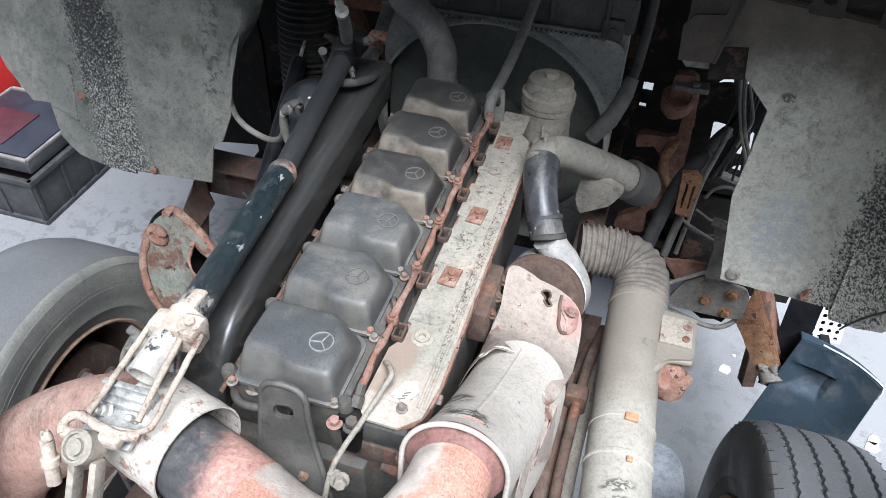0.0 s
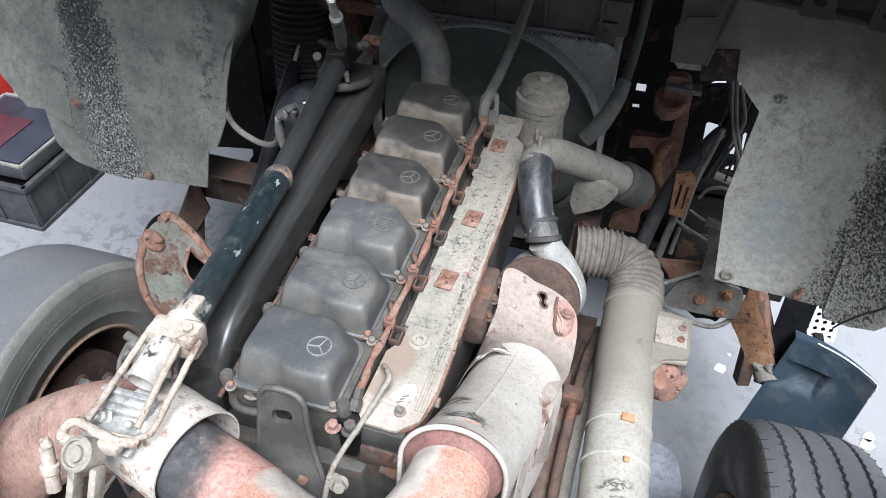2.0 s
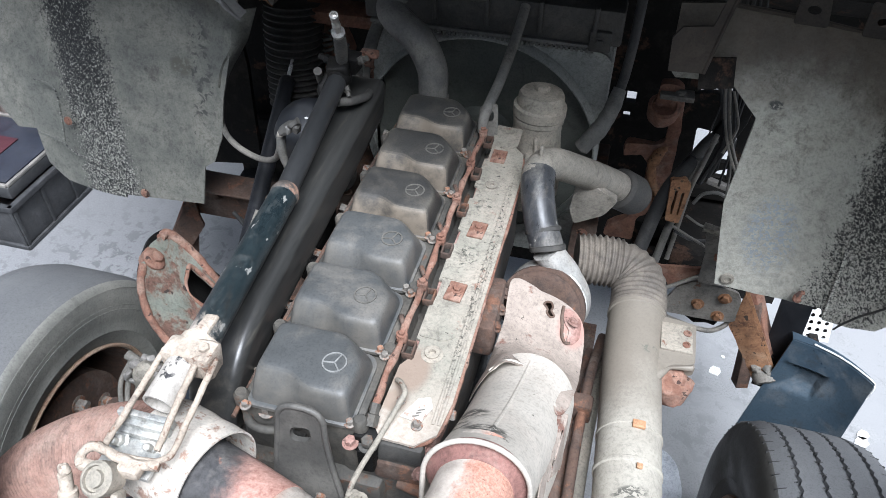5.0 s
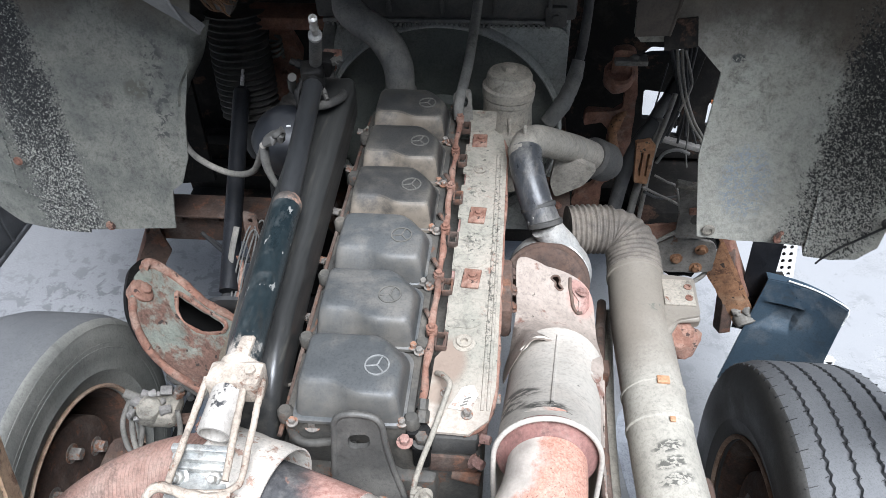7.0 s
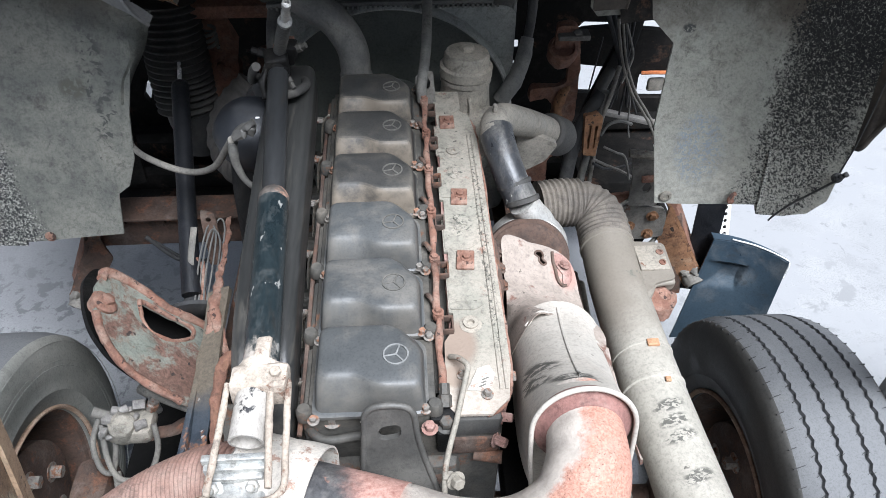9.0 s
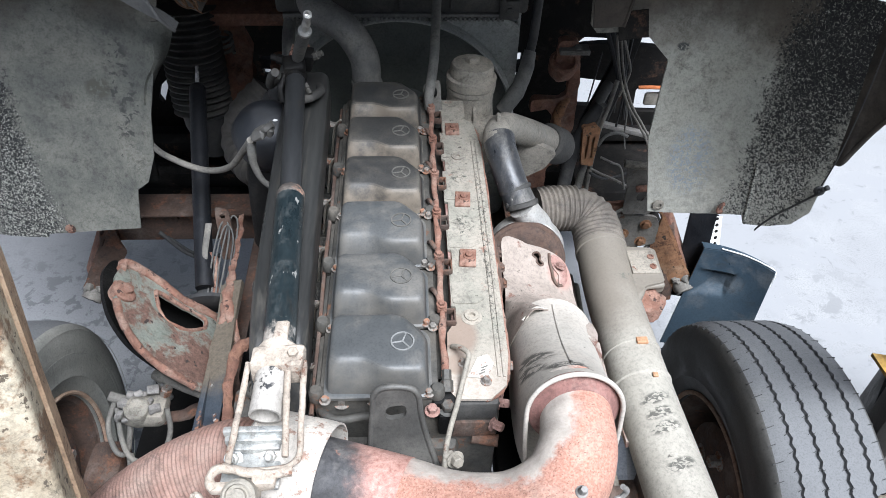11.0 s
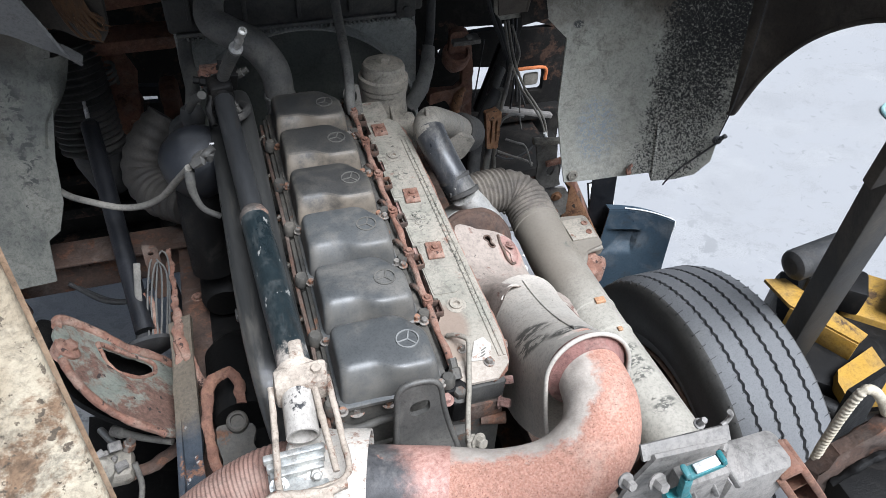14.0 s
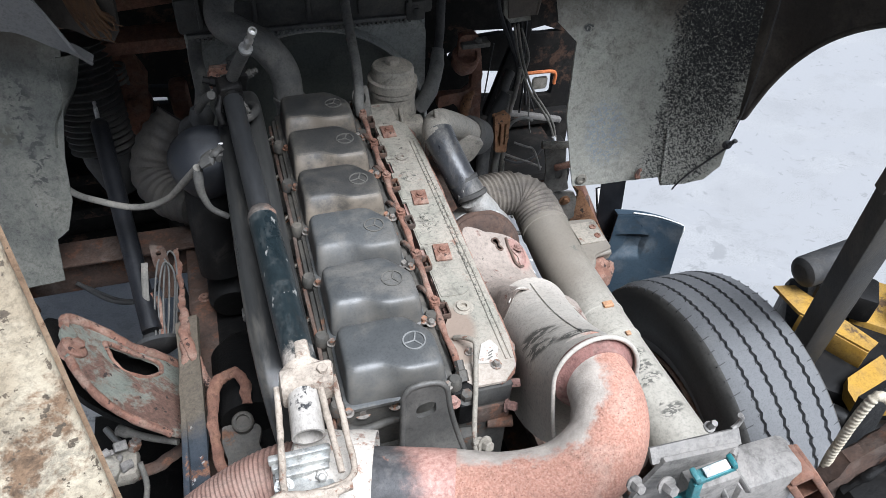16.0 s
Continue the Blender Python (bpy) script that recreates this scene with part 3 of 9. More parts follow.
M_BOLT = material("bolt_steel", (0.24, 0.22, 0.20), (0.36, 0.33, 0.29), 0.6, 0.5, scale=60, rust=(0.36, 0.18, 0.11), rust_at=0.52, rust_scale=40)
M_WHITE = material("chalky_white", (0.66, 0.66, 0.65), (0.74, 0.74, 0.72), 0.7, scale=20, dust=(0.5, 0.48, 0.45), dust_at=0.64)
M_POST = material("flaking_beam", (0.27, 0.215, 0.145), (0.46, 0.395, 0.29), 0.85, scale=9, rust=(0.30, 0.19, 0.115), rust_at=0.55, rust_scale=7, mottle=0.75, dust=(0.56, 0.50, 0.385), dust_at=0.56, dust_scale=9, chips=(0.11, 0.085, 0.06), chips_at=0.60, chips_scale=70, bump=0.7, grime=0.6, grime_at=0.55)
M_POSTEDGE = material("flaking_beam_edge", (0.27, 0.17, 0.105), (0.42, 0.29, 0.19), 0.9, scale=16, rust=(0.20, 0.11, 0.065), rust_at=0.60, rust_scale=12, dust=(0.55, 0.46, 0.34), dust_at=0.60, dust_scale=9, chips=(0.10, 0.07, 0.05), chips_at=0.64, chips_scale=60, bump=0.8)
M_YELLOW = material("machine_yellow", (0.38, 0.205, 0.025), (0.50, 0.29, 0.045), 0.6, scale=10, rust=(0.17, 0.10, 0.05), rust_at=0.60, rust_scale=9, dust=(0.26, 0.17, 0.07), dust_at=0.56, dust_scale=6)
M_TEAL = material("teal_plastic", (0.015, 0.15, 0.165), (0.025, 0.20, 0.215), 0.4, scale=14, dust=(0.28, 0.34, 0.34), dust_at=0.62, grime=0.3)
M_RED = material("red_plastic", (0.62, 0.02, 0.02), (0.72, 0.035, 0.03), 0.4, scale=8)
M_CRATE = material("crate_black", (0.03, 0.032, 0.035), (0.07, 0.07, 0.072), 0.6, scale=16, dust=(0.11, 0.11, 0.115), dust_at=0.64, dust_scale=12)
M_ORANGE = material("orange_lens", (0.60, 0.16, 0.05), (0.68, 0.22, 0.08), 0.4, scale=20)
M_REDRUST = material("red_rust", (0.14, 0.068, 0.047), (0.30, 0.148, 0.10), 0.92, scale=18, rust=(0.34, 0.175, 0.115), rust_at=0.54, rust_scale=20, dust=(0.34, 0.25, 0.20), dust_at=0.61, dust_scale=12, bump=0.8)
M_SIDEWALL = material("tyre_side", (0.045, 0.044, 0.041), (0.065, 0.063, 0.058), 0.5, scale=7, dust=(0.10, 0.095, 0.083), dust_at=0.60, dust_scale=4, bump=0.1, mottle=0.2, grime=0.2)
M_SKIN = material("arch_grey", (0.115, 0.118, 0.118), (0.15, 0.15, 0.147), 0.6, scale=5, dust=(0.20, 0.192, 0.18), dust_at=0.6, dust_scale=4, bump=0.08, mottle=0.2, grime=0.4)
M_BODY = material("sealer_brown", (0.026, 0.021, 0.016), (0.048, 0.039, 0.031), 0.8, scale=10, dust=(0.075, 0.063, 0.051), dust_at=0.60, dust_scale=7, bump=0.4, rust=(0.12, 0.065, 0.04), rust_at=0.66, rust_scale=12)
M_WOOD = material("frayed_board", (0.065, 0.030, 0.013), (0.15, 0.075, 0.033), 0.85, scale=30, stretch=(1, 1, 0.2), chips=(0.36, 0.25, 0.14), chips_at=0.68, chips_scale=80, bump=0.6)
M_SLEEVE = material("worn_sleeve", (0.030, 0.033, 0.038), (0.07, 0.072, 0.075), 0.35, scale=14, dust=(0.24, 0.225, 0.20), dust_at=0.60, dust_scale=16, stretch=(1.4, 0.8, 0.9), chips=(0.46, 0.44, 0.40), chips_at=0.67, chips_scale=38, rust=(0.36, 0.20, 0.14), rust_at=0.64, rust_scale=14, bump=0.2)
M_SCUFF = material("dusted_tube", (0.34, 0.315, 0.28), (0.50, 0.465, 0.42), 0.5, scale=12, chips=(0.03, 0.03, 0.032), chips_at=0.55, chips_scale=24, rust=(0.36, 0.20, 0.14), rust_at=0.66, rust_scale=18, stretch=(1, 0.7, 1), bump=0.2, mottle=0.3, grime=0.3)
M_ZINC = material("zinc_plate", (0.40, 0.415, 0.405), (0.54, 0.55, 0.53), 0.4, 0.5, scale=20, dust=(0.55, 0.50, 0.43), dust_at=0.6, dust_scale=14, rust=(0.4, 0.24, 0.16), rust_at=0.68, rust_scale=20, bump=0.2)
M_ALLOY = material("dull_grey_alloy", (0.20, 0.19, 0.175), (0.28, 0.262, 0.24), 0.6, 0.1, scale=14, dust=(0.36, 0.33, 0.30), dust_at=0.6, dust_scale=20, bump=0.2, mottle=0.4)
M_CREAM = material("cream_wrap", (0.46, 0.40, 0.30), (0.58, 0.52, 0.41), 0.7, scale=24, dust=(0.34, 0.28, 0.2), dust_at=0.6, dust_scale=14)
M_POSTDARK = material("post_dark", (0.017, 0.016, 0.015), (0.036, 0.033, 0.029), 0.6, scale=8, dust=(0.12, 0.105, 0.085), dust_at=0.6, dust_scale=6, stretch=(1, 1, 0.3), bump=0.2)
M_EMBLEM2 = material("emblem_dusty", (0.10, 0.097, 0.088), (0.15, 0.142, 0.125), 0.55, scale=40, bump=0.1)
M_COLLAR = material("dark_red_collar", (0.21, 0.10, 0.085), (0.33, 0.17, 0.145), 0.9, scale=30, dust=(0.42, 0.30, 0.25), dust_at=0.62, dust_scale=20, bump=0.5)
M_BULB = material("gloss_blueblack", (0.009, 0.010, 0.013), (0.015, 0.017, 0.021), 0.45, scale=8, dust=(0.06, 0.062, 0.065), dust_at=0.66, bump=0.05, mottle=0.2)
M_DUSTYDARK = material("dusty_dark", (0.13, 0.122, 0.108), (0.20, 0.187, 0.163), 0.8, scale=24, dust=(0.30, 0.27, 0.23), dust_at=0.6, rust=(0.2, 0.11, 0.07), rust_at=0.64, rust_scale=24)
# left tyre's side: olive dust, lightened besides because more light reaches it
M_SIDEWALL2 = material("tyre_side_dusty_lit", (0.165, 0.166, 0.15), (0.22, 0.219, 0.197), 0.6, scale=6, dust=(0.31, 0.30, 0.265), dust_at=0.56, dust_scale=3.5, bump=0.1, mottle=0.2, grime=0.3)
M_LIP = material("tan_rust", (0.30, 0.18, 0.12), (0.44, 0.30, 0.215), 0.9, scale=30, dust=(0.50, 0.40, 0.31), dust_at=0.6, dust_scale=16, bump=0.5)
M_FANBACK = material("fan_back", (0.065, 0.072, 0.064), (0.105, 0.112, 0.098), 0.55, scale=6, dust=(0.16, 0.16, 0.138), dust_at=0.6, dust_scale=4, bump=0.1, mottle=0.2)
M_EYE = material("dusty_eye_steel", (0.070, 0.068, 0.063), (0.105, 0.10, 0.091), 0.45, 0.1, scale=9, dust=(0.17, 0.16, 0.14), dust_at=0.60, dust_scale=9, rust=(0.24, 0.14, 0.10), rust_at=0.70, rust_scale=14, mottle=0.25, grime=0.15, bump=0.25)
M_GLAND = material("gland_dark", (0.05, 0.045, 0.042), (0.11, 0.09, 0.075), 0.6, scale=24, rust=(0.42, 0.25, 0.18), rust_at=0.53, rust_scale=22, dust=(0.30, 0.26, 0.22), dust_at=0.58, dust_scale=16)
M_POSTBLUE = material("bracket_blue", (0.028, 0.038, 0.052), (0.055, 0.068, 0.082), 0.5, scale=9, rust=(0.42, 0.21, 0.13), rust_at=0.575, rust_scale=20, chips=(0.48, 0.47, 0.45), chips_at=0.665, chips_scale=40, dust=(0.14, 0.14, 0.14), dust_at=0.64, dust_scale=10, bump=0.6, grime=0.3)
graded(M_POSTBLUE, ((0.085, 0.070, 0.052), (0.17, 0.14, 0.105)), 1, 0.27, 0.34, 0.16, 12)
M_ARCH = material("arch_brown", (0.020, 0.017, 0.014), (0.042, 0.034, 0.027), 0.8, scale=7, dust=(0.10, 0.085, 0.068), dust_at=0.58, dust_scale=6, rust=(0.10, 0.06, 0.04), rust_at=0.66, rust_scale=9, bump=0.4)
graded(M_RAM, ((0.28, 0.25, 0.215), (0.52, 0.46, 0.40)), 1, 0.10, 0.05, 0.24, 26)
M_ARMRUST = material("orange_brown_rust", (0.21, 0.10, 0.05), (0.34, 0.175, 0.09), 0.9, scale=24, rust=(0.16, 0.075, 0.04), rust_at=0.60, rust_scale=18, chips=(0.05, 0.035, 0.025), chips_at=0.63, chips_scale=50, dust=(0.38, 0.27, 0.18), dust_at=0.64, dust_scale=14, bump=0.7)
M_BRASS = material("brass_orange", (0.42, 0.21, 0.11), (0.52, 0.30, 0.17), 0.6, 0.1, scale=40)
M_PUDDLE = material("wet_concrete", (0.36, 0.38, 0.41), (0.46, 0.48, 0.51), 0.25, scale=6, bump=0.05, grime=0)


def flap_material(name, x0, x1, slope, brown, clear=1.5, pale=0.0, tone=((0.132, 0.136, 0.121), (0.186, 0.187, 0.163))):
    """Weathered plastic lining; a band of black undercoat with stone-chipped, pale grit runs down it, brown mud higher
    up. tone and pale also hold the light each side gets.
    """
    m = material(name, tone[0], tone[1], 0.72, scale=6, dust=(0.30, 0.29, 0.245), dust_at=0.55, dust_scale=3, chips=(0.05, 0.05, 0.048), chips_at=0.70, chips_scale=46, bump=0.35, mottle=0.7, grime=0.6, grime_at=0.57)
    nt = m.node_tree
    bsdf = nt.nodes["Principled BSDF"]
    base = bsdf.inputs["Base Color"].links[0].from_socket
    tc = nt.nodes.new("ShaderNodeTexCoord")
    co = tc.outputs["Object"]
    sep = nt.nodes.new("ShaderNodeSeparateXYZ")
    nt.links.new(co, sep.inputs[0])

    def math_node(op, a, b):
        n = nt.nodes.new("ShaderNodeMath")
        n.operation = op
        for s, v in zip(n.inputs, (a, b)):
            if isinstance(v, (int, float)):
                s.default_value = v
            else:
                nt.links.new(v, s)
        return n.outputs[0]
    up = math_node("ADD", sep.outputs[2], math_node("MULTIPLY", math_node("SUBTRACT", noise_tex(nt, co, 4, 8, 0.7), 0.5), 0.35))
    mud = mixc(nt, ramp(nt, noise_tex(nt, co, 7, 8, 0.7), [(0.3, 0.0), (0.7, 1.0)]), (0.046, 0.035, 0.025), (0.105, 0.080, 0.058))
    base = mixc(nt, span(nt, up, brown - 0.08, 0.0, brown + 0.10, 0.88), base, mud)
    # pale foot: settled dust, with missing light added to the colour
    if pale:
        low_edge = math_node("ADD", sep.outputs[2], math_node("MULTIPLY", math_node("SUBTRACT", noise_tex(nt, co, 7, 9, 0.75), 0.5), 0.3))
        base = mixc(nt, span(nt, low_edge, 1.14, pale, 1.50, 0.0), base, mixc(nt, ramp(nt, noise_tex(nt, co, 60, 9, 0.8), [(0.38, 0.0), (0.60, 1.0)]), (0.27, 0.268, 0.235), (0.52, 0.50, 0.43)))
    wob = math_node("MULTIPLY", math_node("SUBTRACT", noise_tex(nt, co, 8, 9, 0.8), 0.5), 0.14)
    x = math_node("ADD", math_node("ADD", sep.outputs[0], wob), math_node("MULTIPLY", math_node("SUBTRACT", sep.outputs[2], 1.4), slope))
    mid, half = (x0 + x1) / 2, (x1 - x0) / 2
    d = math_node("DIVIDE", math_node("ABSOLUTE", math_node("SUBTRACT", x, mid), 0.0), half)
    band = math_node("MAXIMUM", ramp(nt, d, [(0.30, 1.0), (1.65, 0.0)]), ramp(nt, noise_tex(nt, co, 6, 8, 0.8, 0.5), [(0.60, 0.0), (0.68, 0.45)]))
    # worm-like pale grit in the black coat, denser and paler lower down
    grit = math_node("ADD", math_node("MULTIPLY", noise_tex(nt, co, 165, 2, 0.6, 0.8), 0.75), math_node("MULTIPLY", noise_tex(nt, co, 330, 3, 0.7), 0.25))
    lift = math_node("MULTIPLY", math_node("SUBTRACT", clear, sep.outputs[2]), 0.30)
    low = math_node("MINIMUM", math_node("MAXIMUM", lift, -0.035), 0.105 if pale else 0.035)
    gg = math_node("ADD", grit, low)
    gc = ramp(nt, gg, [(0.45, (0.013, 0.0135, 0.014)), (0.515, (0.040, 0.041, 0.039)), (0.56, (0.15, 0.15, 0.133)), (0.64, (0.38, 0.375, 0.33))])
    edge = math_node("ADD", band, math_node("MULTIPLY", math_node("SUBTRACT", noise_tex(nt, co, 130, 5, 0.7, 0.4), 0.5), 1.9))
    fac = ramp(nt, edge, [(0.34, 0.0), (0.66, 1.0)])
    c = mixc(nt, fac, base, gc)
    nt.links.new(c, bsdf.inputs["Base Color"])
    b2 = nt.nodes.new("ShaderNodeBump")
    b2.inputs["Strength"].default_value = 0.8
    b2.inputs["Distance"].default_value = 0.006
    nt.links.new(math_node("MULTIPLY", band, grit), b2.inputs["Height"])
    nt.links.new(bsdf.inputs["Normal"].links[0].from_socket, b2.inputs["Normal"])
    nt.links.new(b2.outputs["Normal"], bsdf.inputs["Normal"])
    return m


# same plastic on both sides: left toned down for shade, right up for light
M_FLAP_L = flap_material("lining_left_shaded", -1.25, -0.985, 0.14, 1.72, 1.42, 0.0, ((0.107, 0.111, 0.098), (0.154, 0.155, 0.135)))
M_FLAP_R = flap_material("lining_right_lit", 0.900, 1.085, -0.07, 1.68, 1.60, 0.8, ((0.34, 0.345, 0.305), (0.45, 0.45, 0.395)))
smudge(M_FLAP_R, (0.815, 0.83, 1.34), (0.075, 0.25, 0.13), (0.25, 0.29, 0.315), 0.50, 120)
smudge(M_FLAP_R, (0.745, 0.92, 1.648), (0.022, 0.06, 0.014), (0.04, 0.045, 0.045), 0.44, 130)
smudge(M_FLAP_L, (-0.80, 0.90, 1.53), (0.045, 0.1, 0.035), (0.085, 0.085, 0.066), 0.42, 60)
smudge(M_FLAP_L, (-0.74, 0.90, 1.52), (0.05, 0.2, 0.22), (0.05, 0.052, 0.048), 0.53, 45)
# ---- the setting ----
TX = -0.04      # the lorry's centre line
bm = B()
N = 24
gv = {}
for i in range(N + 1):
    for j in range(N + 1):
        sx, sy = (i / N * 2 - 1), (j / N * 2 - 1)
        gv[i, j] = bm.verts.new((math.copysign(abs(sx) ** 4 * 900 + abs(sx) * 6, sx), math.copysign(abs(sy) ** 4 * 900 + abs(sy) * 6, sy), 0))
for i in range(N):
    for j in range(N):
        bm.faces.new((gv[i, j], gv[i + 1, j], gv[i + 1, j + 1], gv[i, j + 1]))
ground = tagged(part("ground", bm, M_CONC), "pale grey worn concrete yard, dusty and stained, shade painted in on the left", "ground", kind="structure")

# ---- engine ----
engine = thing("engine", "dusty six-cylinder diesel engine with separate rocker covers", "engine", (0, 0.4, 0.6))


def eng(name, bm, mat, label="", parent=None):
    o = part(name, bm, mat, None, label)
    if parent is None:
        under(engine, o)
    else:
        o.parent = parent
    return o


bm = B()
box(bm, (-0.045, 0.415, 1.05), (0.30, 1.02, 0.62), 0.02)
box(bm, (0.10, 0.40, 1.28), (0.16, 0.94, 0.30), 0.02)
block = eng("block", bm, M_BLOCK, "grey cast engine block under dust")
for k in range(7):
    bm = B()
    box(bm, (-0.20, -0.02 + 0.15 * k, 1.12), (0.05, 0.03, 0.4), 0.008)
    eng("block_rib", bm, M_BLOCK)
bm = B()
lathe(bm, [(0.20, 0), (0.20, 0.03), (0.17, 0.05), (0.0, 0.05)], (-0.04, -0.10, 1.0), (0, -1, 0), 40)
eng("flywheel_housing", bm, M_BLOCK)

PITCH = 0.163


def cover_outline(x0, x1, y0, y1, r, z, cham=0.0, wave=0.0):
    pts = [(x0, y1), (x0, y0 + wave), (x0 * 0.62 + x1 * 0.38, y0 + wave), (x0 * 0.42 + x1 * 0.58, y0), (x1, y0), (x1, y1 - cham * 1.35), (x1 - cham * 1.1, y1)]
    return [(x, y, z) for x, y in rounded(pts, r, 5)]


heads, first_cover = [], None
for k in range(6):
    yo = PITCH * k
    bm = B()
    box(bm, (-0.043, yo + 0.012, 1.415), (0.235, 0.152, 0.13), 0.006)
    box(bm, (-0.043, yo + 0.012, 1.484), (0.215, 0.156, 0.012), 0.004)
    for bx in (-0.155, 0.062):
        lathe(bm, [(0.014, 0), (0.014, 0.02), (0.010, 0.026), (0, 0.026)], (bx, yo - 0.055, 1.478), (0, 0, 1), 12)
    box(bm, (-0.165, yo + 0.01, 1.41), (0.03, 0.07, 0.06), 0.01)
    head = eng("cylinder_head", bm, M_BLOCK)
    bm = B()
    o = [
        cover_outline(-0.142, 0.052, -0.070, 0.087, 0.018, 1.488, 0.014),
        cover_outline(-0.142, 0.052, -0.070, 0.087, 0.018, 1.495, 0.014),
        cover_outline(-0.137, 0.047, -0.066, 0.083, 0.018, 1.497, 0.016, 0.004),
        cover_outline(-0.1355, 0.0455, -0.0645, 0.081, 0.018, 1.515, 0.022, 0.008),
        cover_outline(-0.133, 0.0435, -0.0615, 0.0785, 0.018, 1.533, 0.031, 0.014),
        cover_outline(-0.1315, 0.042, -0.0585, 0.077, 0.018, 1.5445, 0.036, 0.019),
        cover_outline(-0.130, 0.0405, -0.0565, 0.0757, 0.018, 1.5495, 0.0385, 0.0215),
        cover_outline(-0.1275, 0.0385, -0.0538, 0.0742, 0.017, 1.5535, 0.040, 0.023),
        cover_outline(-0.124, 0.0355, -0.0500, 0.0715, 0.016, 1.5562, 0.041, 0.024),
        cover_outline(-0.119, 0.0315, -0.0450, 0.068, 0.015, 1.5578, 0.041, 0.024),
        cover_outline(-0.098, 0.016, -0.026, 0.052, 0.012, 1.5605, 0.034, 0.020),
    ]
    loft(bm, [[(x, y + yo, z) for x, y, z in q] for q in o], True, True)
    cover = part("rocker_cover", bm, M_COVER if k in (0, 1, 2) else M_COVER2, None,
                 ("dark grey" if k < 3 else "dust-browned grey") + " moulded rocker cover with a round relief", 30)
    under(engine, cover)
    # round relief on top
    bm = B()
    c = Vector((-0.002 if k else 0.0, yo + 0.004, 1.5605))
    R = 0.0215
    lathe(bm, [(R, 0), (R, 0.0022), (R - 0.0026, 0.0022), (R - 0.0026, 0)], c, (0, 0, 1), 40, close=True)
    for a in (0.35, 0.35 + 2 * math.pi / 3, 0.35 + 4 * math.pi / 3):
        d = Vector((math.sin(a), math.cos(a), 0))
        bar(bm, c + V(0, 0, 0.001), c + d * (R - 0.002) + V(0, 0, 0.001), 0.0030, 0.0022, 0.0006)
    em = part("emblem", bm, M_EMBLEM if k == 0 else M_EMBLEM2, cover)
    for bx, by in ((0.046, -0.062), (-0.138, -0.074), (0.058, 0.09)):
        bm = B()
        bolt(bm, (bx, yo + by, 1.494), r=0.0068, h=0.009)
        part("cover_bolt", bm, M_BOLT, cover)

# wires and pipes along the left of the heads
bm = B()
tube(bm, [(-0.165, -0.08, 1.46), (-0.163, 0.10, 1.475), (-0.166, 0.30, 1.47), (-0.163, 0.5, 1.475), (-0.166, 0.7, 1.47), (-0.165, 0.9, 1.46)], 0.0045, seg=8)
eng("leak_off_pipe", bm, M_RUSTDARK)
for k in range(6):
    yo = PITCH * k
    bm = B()
    tube(bm, [(-0.163, yo + 0.02, 1.472), (-0.178, yo + 0.03, 1.45), (-0.19, yo + 0.05, 1.40), (-0.20, yo + 0.05, 1.32)], 0.0035, seg=8)
    eng("fuel_pipe", bm, M_DUSTY)
    bm = B()
    lathe(bm, [(0.013, 0), (0.013, 0.02), (0.009, 0.022), (0.009, 0.045), (0, 0.045)], (-0.155, yo + 0.045, 1.43), (-1, 0, 0.25), 6)
    eng("union_nut", bm, M_BOLT)
    bm = B()
    lathe(bm, [(0.034, 0), (0.034, 0.012), (0.026, 0.014), (0.026, 0.05), (0, 0.05)], (-0.16, yo + 0.01, 1.33), (-1, 0, 0), 18)
    eng("intake_port", bm, M_BLOCK)

# manifold cover at the right of the rocker covers
mo = [(0.082, -0.045), (0.098, -0.066), (0.158, -0.068), (0.190, -0.038), (0.200, 0.03), (0.200, 0.70), (0.188, 0.80), (0.165, 0.825), (0.098, 0.825), (0.098, 0.77)]
for k in range(4, -1, -1):
    y = 0.128 + PITCH * k
    mo += [(0.098, y + 0.03), (0.106, y + 0.028), (0.106, y - 0.018), (0.098, y - 0.02), (0.086, y - 0.04) if k == 0 else (0.098, y - 0.06)]
bm = B()
plate(bm, mo, 0.006, Matrix.Translation((0, 0, 1.475)), holes=[circle(0.137, 0.127, 0.016), circle(0.138, 0.652, 0.015)])
for w in (0.0, 0.010):
    tube(bm, [(0.188 - w, -0.02, 1.4815), (0.190 - w, 0.3, 1.4815), (0.188 - w, 0.72, 1.4815)], 0.0032, n=3, seg=8, flat=0.8)
for y in (0.39, 0.405, 0.42, 0.56, 0.577):
    lathe(bm, [(0.0085, 0), (0.008, 0.0022), (0.006, 0.0026), (0.0045, 0.001), (0, 0.001)], (0.138 + 0.007 * math.sin(y * 190), y, 1.4828), (0, 0, 1), 14)
mplate = eng("manifold_cover", bm, M_PLATE, "pale dusty pressed cover plate with rust spots")
for k in range(5):
    y = 0.128 + PITCH * k
    bm = B()
    plate(bm, rounded([(0.101, y + 0.036), (0.150, y + 0.034), (0.168, y + 0.048), (0.168, y + 0.128), (0.101, y + 0.134)], 0.006, 3), 0.0018, Matrix.Translation((0, 0, 1.481)))
    part("raised_panel", bm, M_PLATE, mplate)
bm = B()
tube(bm, [(0.150, -0.066, 1.474), (0.184, -0.042, 1.474), (0.199, 0.03, 1.474), (0.2005, 0.30, 1.474), (0.2005, 0.70, 1.474), (0.189, 0.79, 1.474)], 0.0042, n=14, seg=8)
rough(bm, 0.003, 45)
part("rusty_edge", bm, M_RUST, mplate, "rust-eaten plate edge")
bm = B()
